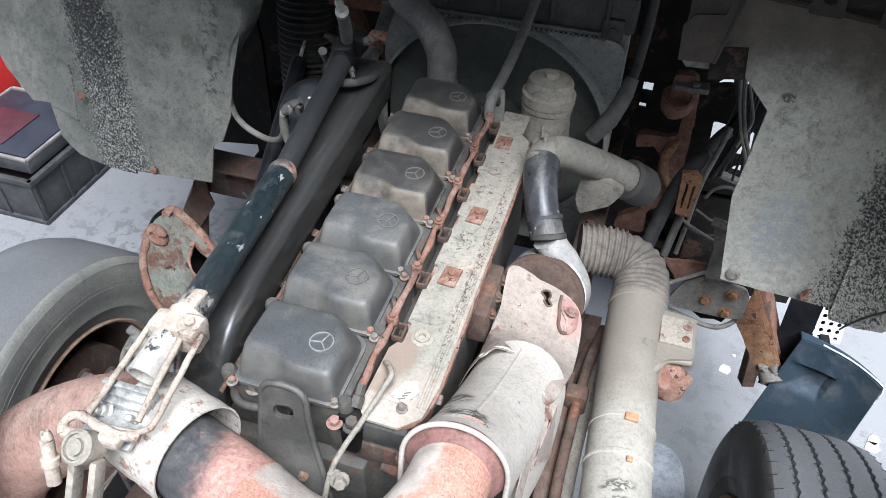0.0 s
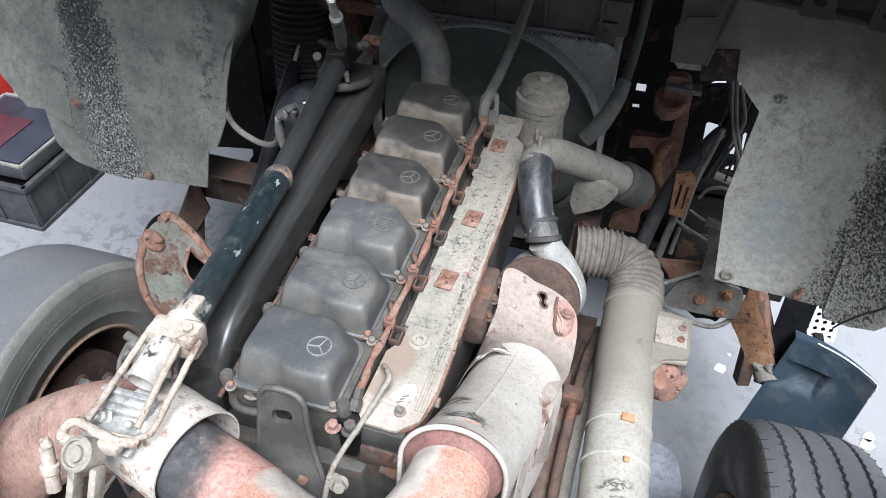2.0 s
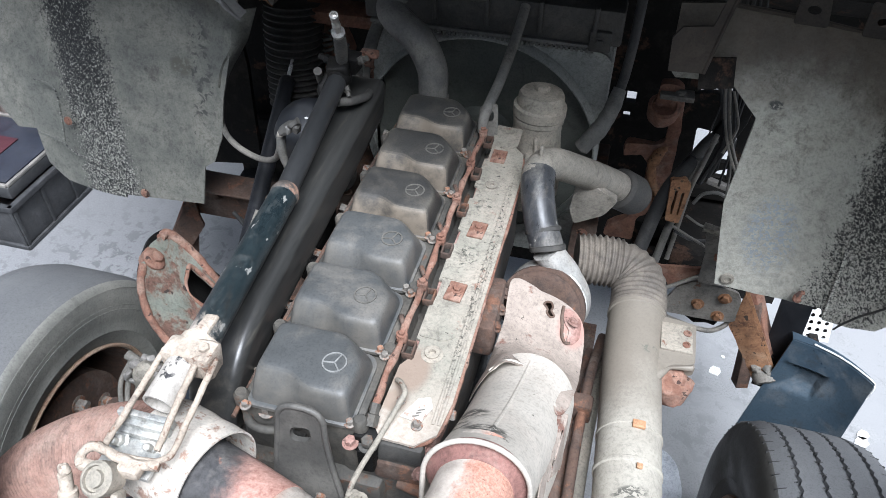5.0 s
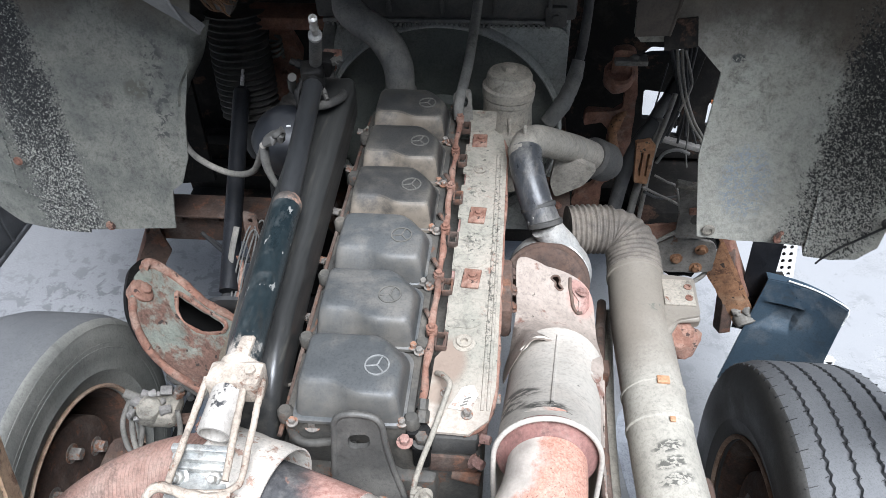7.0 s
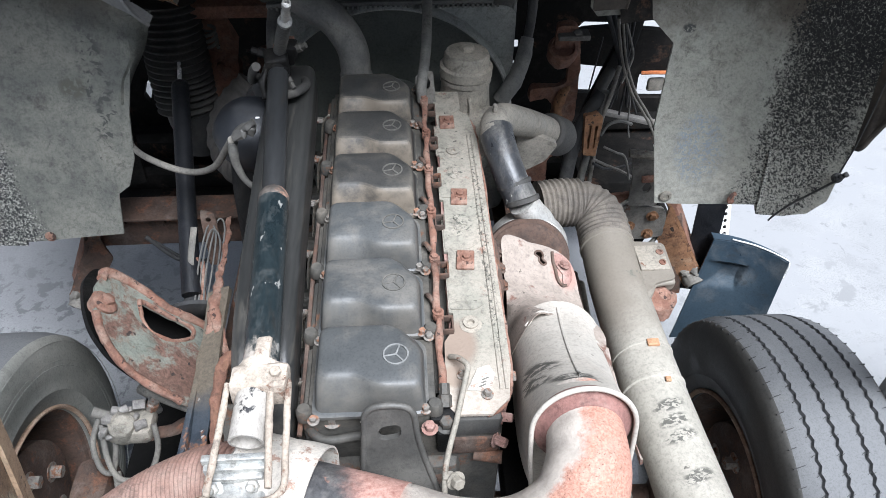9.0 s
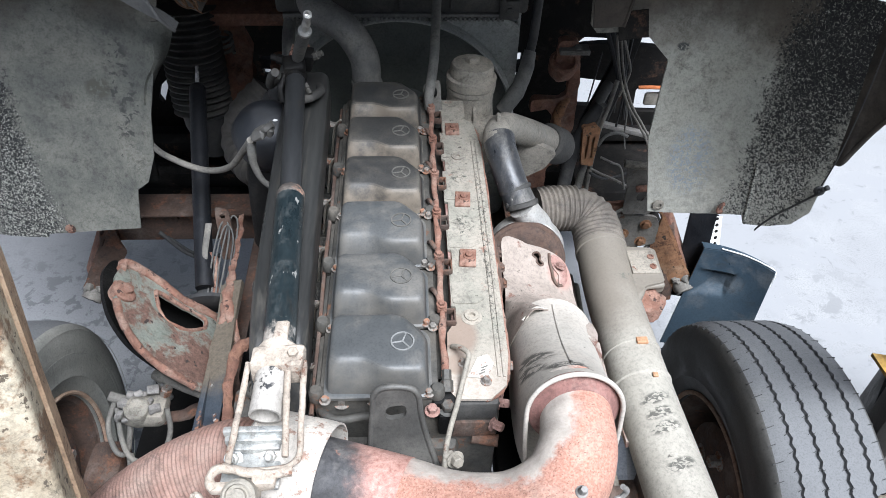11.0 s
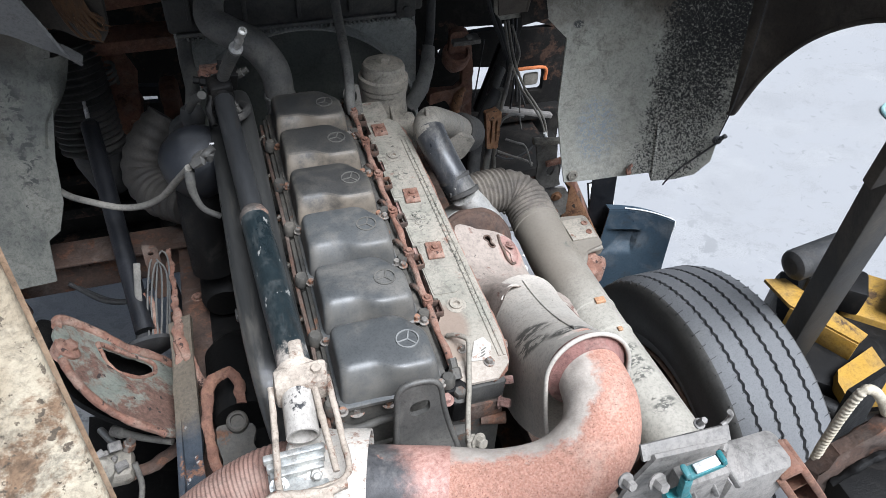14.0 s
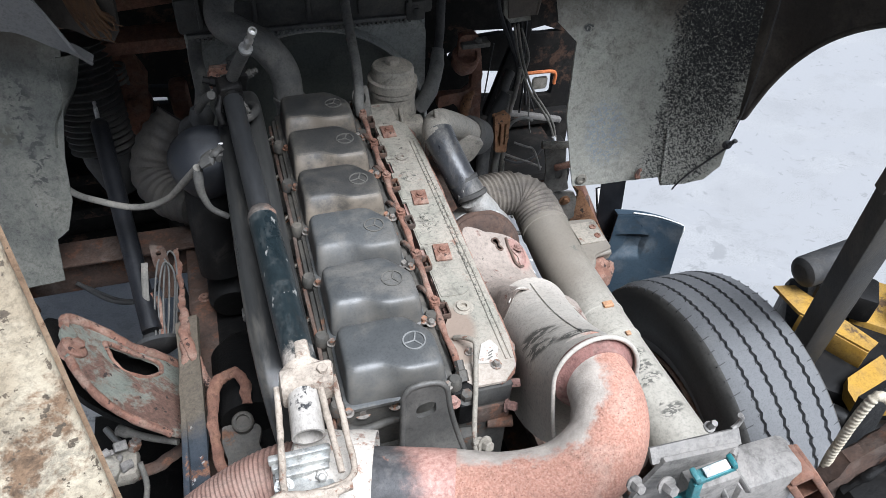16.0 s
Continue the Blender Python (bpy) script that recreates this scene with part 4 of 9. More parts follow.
plate(bm, [(0.094, -0.05), (0.155, -0.06), (0.186, -0.034), (0.196, 0.03), (0.196, 0.70), (0.184, 0.79), (0.165, 0.815), (0.104, 0.815)], 0.05, Matrix.Translation((0, 0, 1.424)), cell=0.02)
rough(bm, 0.004, 50)
eng("manifold", bm, M_SCALE, "rusty manifold flaking under the cover plate")
for x, y in ((0.137, 0.127), (0.138, 0.652)):
    bm = B()
    lathe(bm, [(0.021, 0), (0.021, 0.003), (0.014, 0.005), (0.014, 0.009), (0.007, 0.009), (0.006, 0.003), (0, 0.003)], (x, y, 1.479), (0, 0, 1), 20)
    part("plug", bm, M_DUSTY, mplate)
    mplate.children[-1].matrix_parent_inverse = Matrix()
for x, y, rz in ((0.140, 0.292, -5), (0.141, 0.488, -4), (0.131, 0.772, 0)):
    bm = B()
    box(bm, (0, 0, 0), (0.036, 0.052, 0.006), 0.002)
    bolt(bm, (0.002, 0.004, 0.003), r=0.008, h=0.006)
    o = part("rusty_pad", bm, M_RUST, mplate, "orange rusted pad with a bolt")
    o.matrix_local = pose(x, y, 1.484, 0, 0, rz)
for p, d, r in (((0.153, -0.030, 1.482), (0, 0, 1), 0.007), ((0.112, 0.012, 1.482), (0, 0, 1), 0.006), ((0.197, 0.02, 1.462), (1, 0, 0), 0.010)):
    bm = B()
    bolt(bm, p, d, r, 0.010)
    part("plate_bolt", bm, M_BOLT, mplate)
bm = B()
plate(bm, [(-0.020, -0.030), (0.018, -0.026), (0.022, 0.012), (0.008, 0.030), (-0.010, 0.018)], 0.0018, pose(0.146, 0.005, 1.482, 0, 0, -14))
part("label_plate", bm, M_BAND, mplate, "chalky label with worn marks")
for i in range(3):
    bm = B()
    box(bm, (0.146 + 0.003 * i, -0.012 + 0.007 * i, 1.4842), (0.013 - 0.003 * (i % 2), 0.0026, 0.0006), 0, pose(0, 0, 0, 0, 0, 24))
    part("mark", bm, M_DUSTYDARK, mplate)

# rusty rail with clips between covers and plate
bm = B()
pts = []
for i in range(24):
    y = -0.03 + 0.88 * i / 23
    pts.append((0.076 + 0.002 * math.sin(i * 2.1), y, 1.500 + 0.002 * math.sin(i * 1.3)))
tube(bm, pts, [0.0068 + 0.0016 * math.sin(i * 2.7) for i in range(24)], n=3, seg=10)
rail = eng("fuel_rail", bm, M_RUST, "heavily rusted fuel rail with square clips")
for k in range(6):
    y = 0.135 + PITCH * k * 0.86
    bm = B()
    box(bm, (0.077, y, 1.503), (0.020, 0.018, 0.020), 0.004)
    bolt(bm, (0.077, y, 1.511), r=0.007, h=0.007)
    rough(bm, 0.002, 80)
    part("clip", bm, M_RUST, rail)
    bm = B()
    for s in (-1, 1):
        box(bm, (0.094 + 0.009 * s, y - 0.012, 1.486), (0.004, 0.034, 0.016), 0.0015)
        box(bm, (0.094, y - 0.012 + 0.016 * s, 1.486), (0.02, 0.004, 0.016), 0.0015)
    part("clip_socket", bm, M_RUSTDARK, rail, "dark open clip socket")
    bm = B()
    tube(bm, [(0.072, y + 0.03, 1.50), (0.062, y + 0.045, 1.505), (0.058, y + 0.06, 1.49), (0.06, y + 0.07, 1.47)], 0.005, seg=8)
    part("branch_pipe", bm, M_RUSTDARK, rail)
bm = B()
lathe(bm, [(0.012, 0), (0.012, 0.02), (0.009, 0.022), (0.009, 0.04), (0, 0.04)], (0.079, -0.055, 1.487), (0, 0.85, 0.5), 6)
part("rail_end_nut", bm, M_BLOCK, rail)
bm = B()
bolt(bm, (0.080, -0.072, 1.462), (0, -0.2, 1), 0.012, 0.016)
part("rail_foot_bolt", bm, M_BLOCK, rail)

# lifting eye
bm = B()
lo = rounded([(-0.064, -0.20), (-0.058, -0.09), (-0.050, 0.0), (-0.045, 0.030), (-0.028, 0.046), (0.010, 0.046), (0.030, 0.030), (0.036, -0.02), (0.048, -0.08), (0.078, -0.20)], 0.022)
plate(bm, lo, 0.011, pose(-0.004, -0.112, 1.538, 78, 0, 0), holes=[rounded([(-0.026, -0.028), (-0.026, 0.002), (0.010, 0.008), (0.010, -0.022)], 0.013, 4)])
tube(bm, [pose(-0.004, -0.112, 1.538, 78, 0, 0) @ V(x, y, 0.0085) for x, y in ((-0.054, -0.09), (-0.047, 0.0), (-0.044, 0.028), (-0.028, 0.044), (0.010, 0.044), (0.029, 0.028), (0.035, -0.02), (0.047, -0.08), (0.076, -0.19))], 0.0055, seg=10)
eye = eng("lifting_eye", bm, M_EYE, "grey steel lifting eye with a slotted hole")
for x in (-0.045, 0.02):
    bm = B()
    bolt(bm, (x, -0.150, 1.40), (0, -1, 0.2), 0.009)
    part("eye_bolt", bm, M_BOLT, eye)
for p, d, r, h, m in (((-0.111, -0.055, 1.462), (0, 0, 1), 0.011, 0.014, M_BOLT), ((-0.052, -0.060, 1.47), (0, 0, 1), 0.009, 0.012, M_BOLT), ((-0.135, -0.105, 1.43), (-0.3, -1, 0.6), 0.009, 0.026, M_DUSTY), ((0.176, -0.052, 1.446), (1, -0.3, 0.2), 0.009, 0.018, M_SCALE), ((0.166, -0.070, 1.405), (0.8, -0.6, 0.2), 0.010, 0.020, M_SCALE), ((0.052, -0.082, 1.468), (0, 0, 1), 0.0095, 0.012, M_SCALE)):
    bm = B()
    bolt(bm, p, d, r, h)
    eng("head_bolt", bm, m)
bm = B()
box(bm, (0.075, -0.045, 1.455), (0.045, 0.06, 0.05), 0.006)
box(bm, (0.078, -0.075, 1.43), (0.03, 0.03, 0.06), 0.006)
eng("black_block", bm, M_OILSHADE)
bm = B()
tube(bm, [(-0.155, 0.0, 1.46), (-0.150, -0.06, 1.45), (-0.120, -0.085, 1.452), (-0.07, -0.082, 1.455), (-0.03, -0.085, 1.455)], 0.008, seg=10)
eng("gasket_bead", bm, M_BLOCK)
# thin pale pipe at the rear
bm = B()
tube(bm, [(0.094, 0.050, 1.487), (0.104, 0.038, 1.500), (0.116, 0.020, 1.511), (0.121, 0.008, 1.512), (0.116, -0.012, 1.505), (0.097, -0.075, 1.480), (0.083, -0.115, 1.463), (0.074, -0.147, 1.444), (0.071, -0.18, 1.405), (0.070, -0.21, 1.34)], 0.0050, seg=10)
eng("drain_pipe", bm, M_DUSTY, "thin pale dusty pipe")
bm = B()
bolt(bm, (0.090, -0.158, 1.432), (0.5, -1, 0.5), 0.011, 0.014)
box(bm, (0.078, -0.153, 1.433), (0.020, 0.016, 0.020), 0.004)
eng("pipe_union", bm, M_DUSTY)
bm = B()
box(bm, (0.132, -0.060, 1.447), (0.082, 0.024, 0.046), 0.008)
rough(bm, 0.006, 40)
eng("rubber_buffer", bm, M_RUBBER2, "cracked grey-black block under the plate")
bm = B()
box(bm, (0.13, -0.05, 1.39), (0.09, 0.05, 0.05), 0.008)
lathe(bm, [(0.012, 0), (0.012, 0.05), (0, 0.05)], (0.13, -0.07, 1.36), (1, -0.2, 0), 12)
tube(bm, [(0.10, -0.03, 1.36), (0.07, -0.08, 1.33), (0.02, -0.10, 1.28)], 0.017, seg=12)
eng("sensor_block", bm, M_RUSTDARK)

# ---- hot side ----
shield = thing("heat_shield", "pale dusty sheet-metal heat shield round the exhaust outlet", "heat shield", (0.3, 0.1, 1.4))
RC, RN = V(0.281, -0.160, 1.573), V(0.0, -0.97, 0.24).normalized()
A1 = V(0.318, 0.175, 1.352)
RX = V(1, 0, 0)
RY = RN.cross(RX)


def hoop(c, x, y, r, n=48):
    return [c + x * r * math.cos(2 * math.pi * i / n) + y * r * math.sin(2 * math.pi * i / n) for i in range(n)]


def arch(c, x, y, r, n=48):
    """A hoop whose lower half runs down as straight sides."""
    out = []
    for i in range(n):
        co, si = math.cos(2 * math.pi * i / n), math.sin(2 * math.pi * i / n)
        if si < 0:
            out.append(c + x * r * math.copysign(abs(co) ** 0.22, co) + y * r * 2.1 * si)
        else:
            out.append(c + x * r * co + y * r * si)
    return out


ad = V(0.08, 0.87, -0.48).normalized()
FX = V(1, 0, 0) - ad * ad.x
FY = (-ad).cross(FX)
rows = []
for i in range(13):
    t = i / 12
    e = t * t * (3 - 2 * t)
    rows.append(arch(RC.lerp(A1, t) - V(0, 0, 0.03 * math.sin(math.pi * t)), RX.lerp(FX, e).normalized(), RY.lerp(FY, e).normalized(), 0.078 + 0.013 * math.sin(t * 1.5)))
bm = B()
loft(bm, rows[:], False, False)
sl = part("sleeve", bm, M_SHIELD)
bm = B()
rim_c = arch(RC, RX, RY, 0.0795)
tube(bm, [p for p in rim_c] + [rim_c[0]], 0.0042, n=1, seg=10, caps=False)
rg = part("end_ring", bm, M_SHIELD)
bm = B()
seam_pts = [r[12] + (r[12] - (r[0] + r[24]) / 2).normalized() * 0.001 for r in rows]
if seam_pts[0].z < RC.z:
    seam_pts = [r[36] + (r[36] - (r[0] + r[24]) / 2).normalized() * 0.001 for r in rows]
tube(bm, seam_pts[2:12], 0.003, n=2, seg=8, flat=0.6)
rb = part("seam", bm, M_SHIELD)
bm = B()
lathe(bm, [(0.050, 0.022), (0.0585, 0.020), (0.0625, 0.012), (0.068, 0.006), (0.0765, 0.000), (0.074, -0.006), (0.050, -0.006)], RC - RN * 0.008, RN, 48)
wr = part("inner_collar", bm, M_COLLAR, None, "dark red rusted collar")


SHIELD_RISE = [(0.0, 1.492), (0.05, 1.490), (0.10, 1.482), (0.164, 1.455), (0.22, 1.405), (0.30, 1.348), (0.36, 1.334), (0.41, 1.355), (0.45, 1.376), (0.6, 1.376)]


def shield_z(x, y):
    """Height of the upper sheet: high where it laps the sleeve, sagging, then flaring up again at its far edge."""
    z = 0.0
    for k in range(-3, 4):
        yy = min(max(y + 0.008 * k, 0.0), 0.599)
        for (a, za), (b, zb) in zip(SHIELD_RISE, SHIELD_RISE[1:]):
            if a <= yy < b:
                z += (za + (zb - za) * (yy - a) / (b - a)) / 7
    d, l = x - 0.30, max(0.0, 0.275 - x)
    flare = 0.03 * min(1.0, max(0.0, (y - 0.36) / 0.07)) * min(1.0, max(0.0, (0.30 - x) / 0.07))
    z += flare - 0.35 * d - 1.5 * d * d - 30 * l * l * min(1.0, max(0.0, (0.32 - y) / 0.1))
    return z + 0.0025 * noise.noise((x * 30, y * 30, 0.7)) + 0.0012 * noise.noise((x * 90, y * 90, 2.7))


def shield_sheet(bm, outline, thick, holes=(), drop=0.0):
    """A thin sheet cut to an outline in plan and bent to the shield's crown."""
    plate(bm, outline, thick, Matrix(), holes=holes, cell=0.014)
    for v in bm.verts:
        v.co.z += shield_z(v.co.x, v.co.y) + drop
    return bm


bm = B()
shield_sheet(bm, rounded([(0.231, 0.428), (0.248, 0.442), (0.29, 0.447), (0.336, 0.449), (0.377, 0.444), (0.398, 0.434), (0.408, 0.414), (0.412, 0.386), (0.413, 0.344), (0.412, 0.27), (0.406, 0.19), (0.399, 0.12), (0.389, 0.085), (0.377, 0.072), (0.371, 0.087), (0.362, 0.113), (0.345, 0.142), (0.325, 0.163), (0.304, 0.170), (0.271, 0.160), (0.24, 0.128), (0.212, 0.108), (0.211, 0.150), (0.222, 0.212), (0.232, 0.29), (0.235, 0.35), (0.232, 0.395)], 0.012, 3), 0.0035,
             holes=[[(0.315, 0.430), (0.326, 0.433), (0.331, 0.425), (0.329, 0.417), (0.337, 0.410), (0.329, 0.404), (0.320, 0.409), (0.320, 0.417), (0.311, 0.423)]])
up = part("upper_sheet", bm, M_SHIELD2, None, "dusty cracked upper sheet with rust")
bm = B()
crease = [(0.214, 0.112), (0.243, 0.137), (0.271, 0.166), (0.303, 0.176), (0.327, 0.169), (0.348, 0.147), (0.364, 0.118), (0.373, 0.092)]
tube(bm, [(x, y, shield_z(x, y) + 0.003) for x, y in crease[1:]], 0.0026, n=6, seg=8, flat=0.6)
rough(bm, 0.002, 60)
hl_ = part("crease", bm, M_SHIELD, None, "pale beaded crease")
bm = B()
sheet(bm, lambda u, v: (0.372 + 0.026 * u - 0.014 * u * v, 0.088 + 0.012 * u - 0.275 * v, 1.448 - 0.022 * u + 0.075 * v - 0.05 * u * v), 6, 14, 0.003, keep=lambda u, v: u < 1.0 - 0.70 * v)
sheet(bm, lambda u, v: (0.398 - 0.012 * v + 0.006 * u, 0.10 - 0.14 * v, 1.425 + 0.03 * v - 0.16 * u), 8, 8, 0.003, keep=lambda u, v: u < 1.0 - 0.9 * v)
rough(bm, 0.003, 40)
sk = part("skirt", bm, M_SHIELD2, None, "torn hanging sheet edge")
bm = B()
plate(bm, rounded([(0.350, 0.430), (0.370, 0.438), (0.398, 0.428), (0.400, 0.395), (0.384, 0.368), (0.372, 0.372), (0.376, 0.396), (0.362, 0.404)], 0.008, 3), 0.003, Matrix())
for v in bm.verts:
    v.co.z += shield_z(v.co.x, v.co.y) + 0.005
bolt(bm, (0.378, 0.414, shield_z(0.378, 0.414) + 0.008), (0.5, 0.35, 1), 0.010, 0.007)
lt = part("latch_clip", bm, M_SCALE, None, "rusty sheet clip with a bolt")
bm = B()
tube(bm, [(x, y, shield_z(x, y) + 0.008) for x, y in ((0.354, 0.436), (0.354, 0.415), (0.358, 0.398), (0.361, 0.378), (0.370, 0.366), (0.380, 0.370))], 0.0036, seg=8)
fl_ = part("wire_hook", bm, M_RUSTDARK)
bm = B()
tube(bm, [(x, y, shield_z(x, y) + 0.003) for x, y in ((0.315, 0.430), (0.326, 0.433), (0.331, 0.425), (0.329, 0.417), (0.337, 0.410), (0.329, 0.404), (0.320, 0.409), (0.320, 0.417), (0.311, 0.423), (0.315, 0.430))], 0.0026, n=4, seg=8)
under(shield, part("torn_hole_lip", bm, M_RUSTDARK), sl, rg, rb, wr, up, sk, lt, hl_, fl_)

turbo = thing("turbocharger", "rusty turbocharger with cast outlet", "turbocharger", (0.32, 0.5, 1.2))
bm = B()
lathe(bm, [(0.03, 0.004), (0.070, 0.006), (0.086, 0.010), (0.092, 0.016), (0.092, 0.03), (0.080, 0.04), (0.06, 0.05)], (0.301, 0.444, 1.312), (0.10, 0.85, -0.35), 40)
a = part("turbine_housing", bm, M_RUSTDARK, None, "brown rusted turbine housing")
bm = B()
lathe(bm, [(0.093, 0), (0.100, 0.003), (0.100, 0.016), (0.093, 0.020)], (0.304, 0.462, 1.304), (0.10, 0.85, -0.35), 40)
b = part("clamp_ring", bm, M_RUSTDARK)
bm = B()
lathe(bm, [(0.075, 0.0), (0.096, 0.012), (0.100, 0.05), (0.085, 0.10), (0.06, 0.12)], (0.309, 0.480, 1.298), (0.10, 0.85, -0.35), 40)
tube(bm, [(0.372, 0.545, 1.235), (0.366, 0.548, 1.29), (0.345, 0.545, 1.345), (0.316, 0.540, 1.385), (0.294, 0.541, 1.415)], [0.031, 0.033, 0.034, 0.035, 0.036], seg=20)
c = part("compressor_cover", bm, M_CASTPALE, None, "pale cast aluminium compressor cover")
bm = B()
box(bm, (0.20, 0.36, 1.36), (0.05, 0.16, 0.09), 0.012)
for y in (0.31, 0.36, 0.41):
    bolt(bm, (0.223, y, 1.385), (0.6, 0, 0.8), 0.010)
d = part("flange", bm, M_RUSTDARK)
under(turbo, a, b, c, d)

# charge pipe: up from the compressor, over to the cooler side
charge = thing("charge_air_elbow", "dull cast elbow pipe with a clamped black sleeve", "pipe", (0.3, 0.6, 1.3))
bm = B()
tube(bm, [(0.294, 0.545, 1.415), (0.269, 0.58, 1.458), (0.247, 0.64, 1.505), (0.242, 0.692, 1.519), (0.266, 0.752, 1.503), (0.330, 0.84, 1.430), (0.396, 0.935, 1.345), (0.440, 1.00, 1.280)], [0.035, 0.035, 0.0363, 0.0385, 0.039, 0.039, 0.040, 0.043], seg=24)
a = part("cast_pipe", bm, M_SILVER)
bm = B()
tube(bm, [(0.294, 0.545, 1.415), (0.269, 0.58, 1.458), (0.247, 0.64, 1.505), (0.2425, 0.682, 1.518)], [0.0380, 0.0380, 0.0388, 0.0400], seg=24)
b = part("rubber_sleeve", bm, M_SLEEVE, None, "black sleeve with bright worn streaks")
bm = B()
lathe(bm, [(0.038, 0), (0.041, 0.002), (0.041, 0.012), (0.038, 0.014)], (0.296, 0.541, 1.412), (-0.25, 0.55, 0.75), 28)
box(bm, (0.268, 0.535, 1.425), (0.03, 0.012, 0.014), 0.002)
lathe(bm, [(0.039, 0), (0.0415, 0.002), (0.0415, 0.010), (0.039, 0.012)], (0.279, 0.568, 1.440), (-0.3, 0.6, 0.7), 28)
c = part("hose_clamp", bm, M_RUBBER2)
bm = B()
box(bm, (0.240, 0.706, 1.562), (0.010, 0.016, 0.028), 0.004)
d = part("cast_lug", bm, M_SILVER)
under(charge, d)
bm = B()
plate(bm, rounded([(0.329, 1.40), (0.44, 1.345), (0.409, 1.29), (0.335, 1.246), (0.318, 1.293)], 0.012, 3), 0.022, Matrix.Translation((0, 0.875, 0)) @ pose(0, 0, 0, 90))
d = part("cast_rib", bm, M_SILVER)
bm = B()
lathe(bm, [(0.05, 0), (0.058, 0.01), (0.058, 0.08), (0.05, 0.1)], (0.435, 0.995, 1.285), (0.6, 0.5, -0.6), 24)
e = part("joint_hose", bm, M_RUBBER2)
under(charge, a, b, c, d, e)

# ---- exhaust ----
exh = thing("exhaust_pipe", "thick rusted exhaust pipe bending across behind the engine", "exhaust pipe", (0.1, -0.28, 1.3))
bm = B()
tube(bm, [(0.283, -0.11, 1.560), (0.281, -0.165, 1.574), (0.272, -0.232, 1.570), (0.240, -0.283, 1.547), (0.17, -0.304, 1.514), (0.08, -0.294, 1.499), (0.0, -0.263, 1.491), (-0.085, -0.234, 1.487)], [0.056, 0.058, 0.063, 0.067, 0.067, 0.067, 0.067, 0.067], n=10, seg=36)
a = part("rusty_bend", bm, M_EXH, None, "orange rusted bend with a pale grey crown")
bm = B()
tube(bm, [(0.0, -0.263, 1.491), (-0.085, -0.234, 1.487), (-0.13, -0.219, 1.484), (-0.17, -0.206, 1.482)], 0.0682, n=6, seg=36)
b = part("black_section", bm, M_EXHBLACK, None, "soot-black pipe section turning to rust")
bm = B()
dd = (-0.95, 0.29, -0.02)
lathe(bm, [(0.0835, 0.0), (0.0865, 0.0), (0.087, 0.03), (0.085, 0.06), (0.0865, 0.075), (0.085, 0.125), (0.080, 0.130), (0.074, 0.132), (0.074, 0.10), (0.083, 0.09)], (-0.121, -0.2125, 1.484), dd, 64, close=True)
c = part("coupling_band", bm, M_BAND, None, "pale galvanised coupling band with rust bloom")
bm = B()
tube(bm, [(-0.20, -0.190, 1.480), (-0.28, -0.180, 1.468), (-0.38, -0.198, 1.430), (-0.48, -0.230, 1.36), (-0.56, -0.27, 1.25), (-0.60, -0.32, 1.10)], 0.076, seg=40, wave=(0.0014, 0.0065))
d = part("flexible_section", bm, M_FLEX, None, "fine-ribbed rust-red flexible section")
under(exh, a, b, c, d)

# ---- intake pipe at the right ----
air = thing("air_intake_pipe", "large pale dusty intake pipe with bands and a bracket tab", "pipe", (0.54, 0.2, 1.2))
bm = B()
tube(bm, [(0.586, -0.52, 1.203), (0.568, -0.30, 1.210), (0.551, -0.08, 1.218), (0.539, 0.10, 1.221), (0.532, 0.26, 1.224), (0.525, 0.42, 1.230), (0.5245, 0.565, 1.245)], [0.070, 0.070, 0.0685, 0.0670, 0.0660, 0.0662, 0.0655], n=6, seg=40)
for y, x, r in ((0.220, 0.534, 0.0662), (0.135, 0.537, 0.0668)):
    lathe(bm, [(r - 0.001, -0.006), (r + 0.0025, -0.003), (r + 0.0025, 0.003), (r - 0.001, 0.006)], (x, y, 1.2225), (-0.05, 1, 0.01), 40)
a = part("tube", bm, M_AIRPIPE)
bm = B()
tube(bm, [(0.5245, 0.555, 1.244), (0.525, 0.582, 1.248), (0.5235, 0.615, 1.256), (0.516, 0.652, 1.268), (0.488, 0.676, 1.280), (0.456, 0.680, 1.286)], [0.0660, 0.0655, 0.065, 0.063, 0.060, 0.056], seg=36, wave=(0.0018, 0.0150))
b = part("ribbed_bend", bm, M_RIBHOSE, None, "brown dusty ribbed rubber bend")
bm = B()
tube(bm, [(0.466, 0.681, 1.286), (0.43, 0.678, 1.289), (0.395, 0.674, 1.290), (0.36, 0.669, 1.291)], [0.060, 0.061, 0.061, 0.059], seg=36, wave=(0.0032, 0.0135))
c = part("bellows", bm, M_RIBHOSE, None, "deep-ribbed rubber bellows")
bm = B()
lathe(bm, [(0.066, 0), (0.0685, 0.002), (0.0685, 0.01), (0.066, 0.012)], (0.5245, 0.548, 1.243), (-0.01, 1, 0.10), 36)
d = part("hose_clamp", bm, M_AIRPIPE)
bm = B()
plate(bm, rounded([(0.556, 0.345), (0.585, 0.378), (0.603, 0.402), (0.655, 0.414), (0.657, 0.532), (0.60, 0.540), (0.545, 0.545), (0.54, 0.36)], 0.012, 4), 0.010, Matrix.Translation((0, 0, 1.262)))
plate(bm, rounded([(0.575, 1.185), (0.598, 1.222), (0.657, 1.232), (0.657, 1.266), (0.55, 1.266), (0.55, 1.20)], 0.010, 4), 0.009, Matrix.Translation((0, 0.423, 0)) @ pose(0, 0, 0, 90))
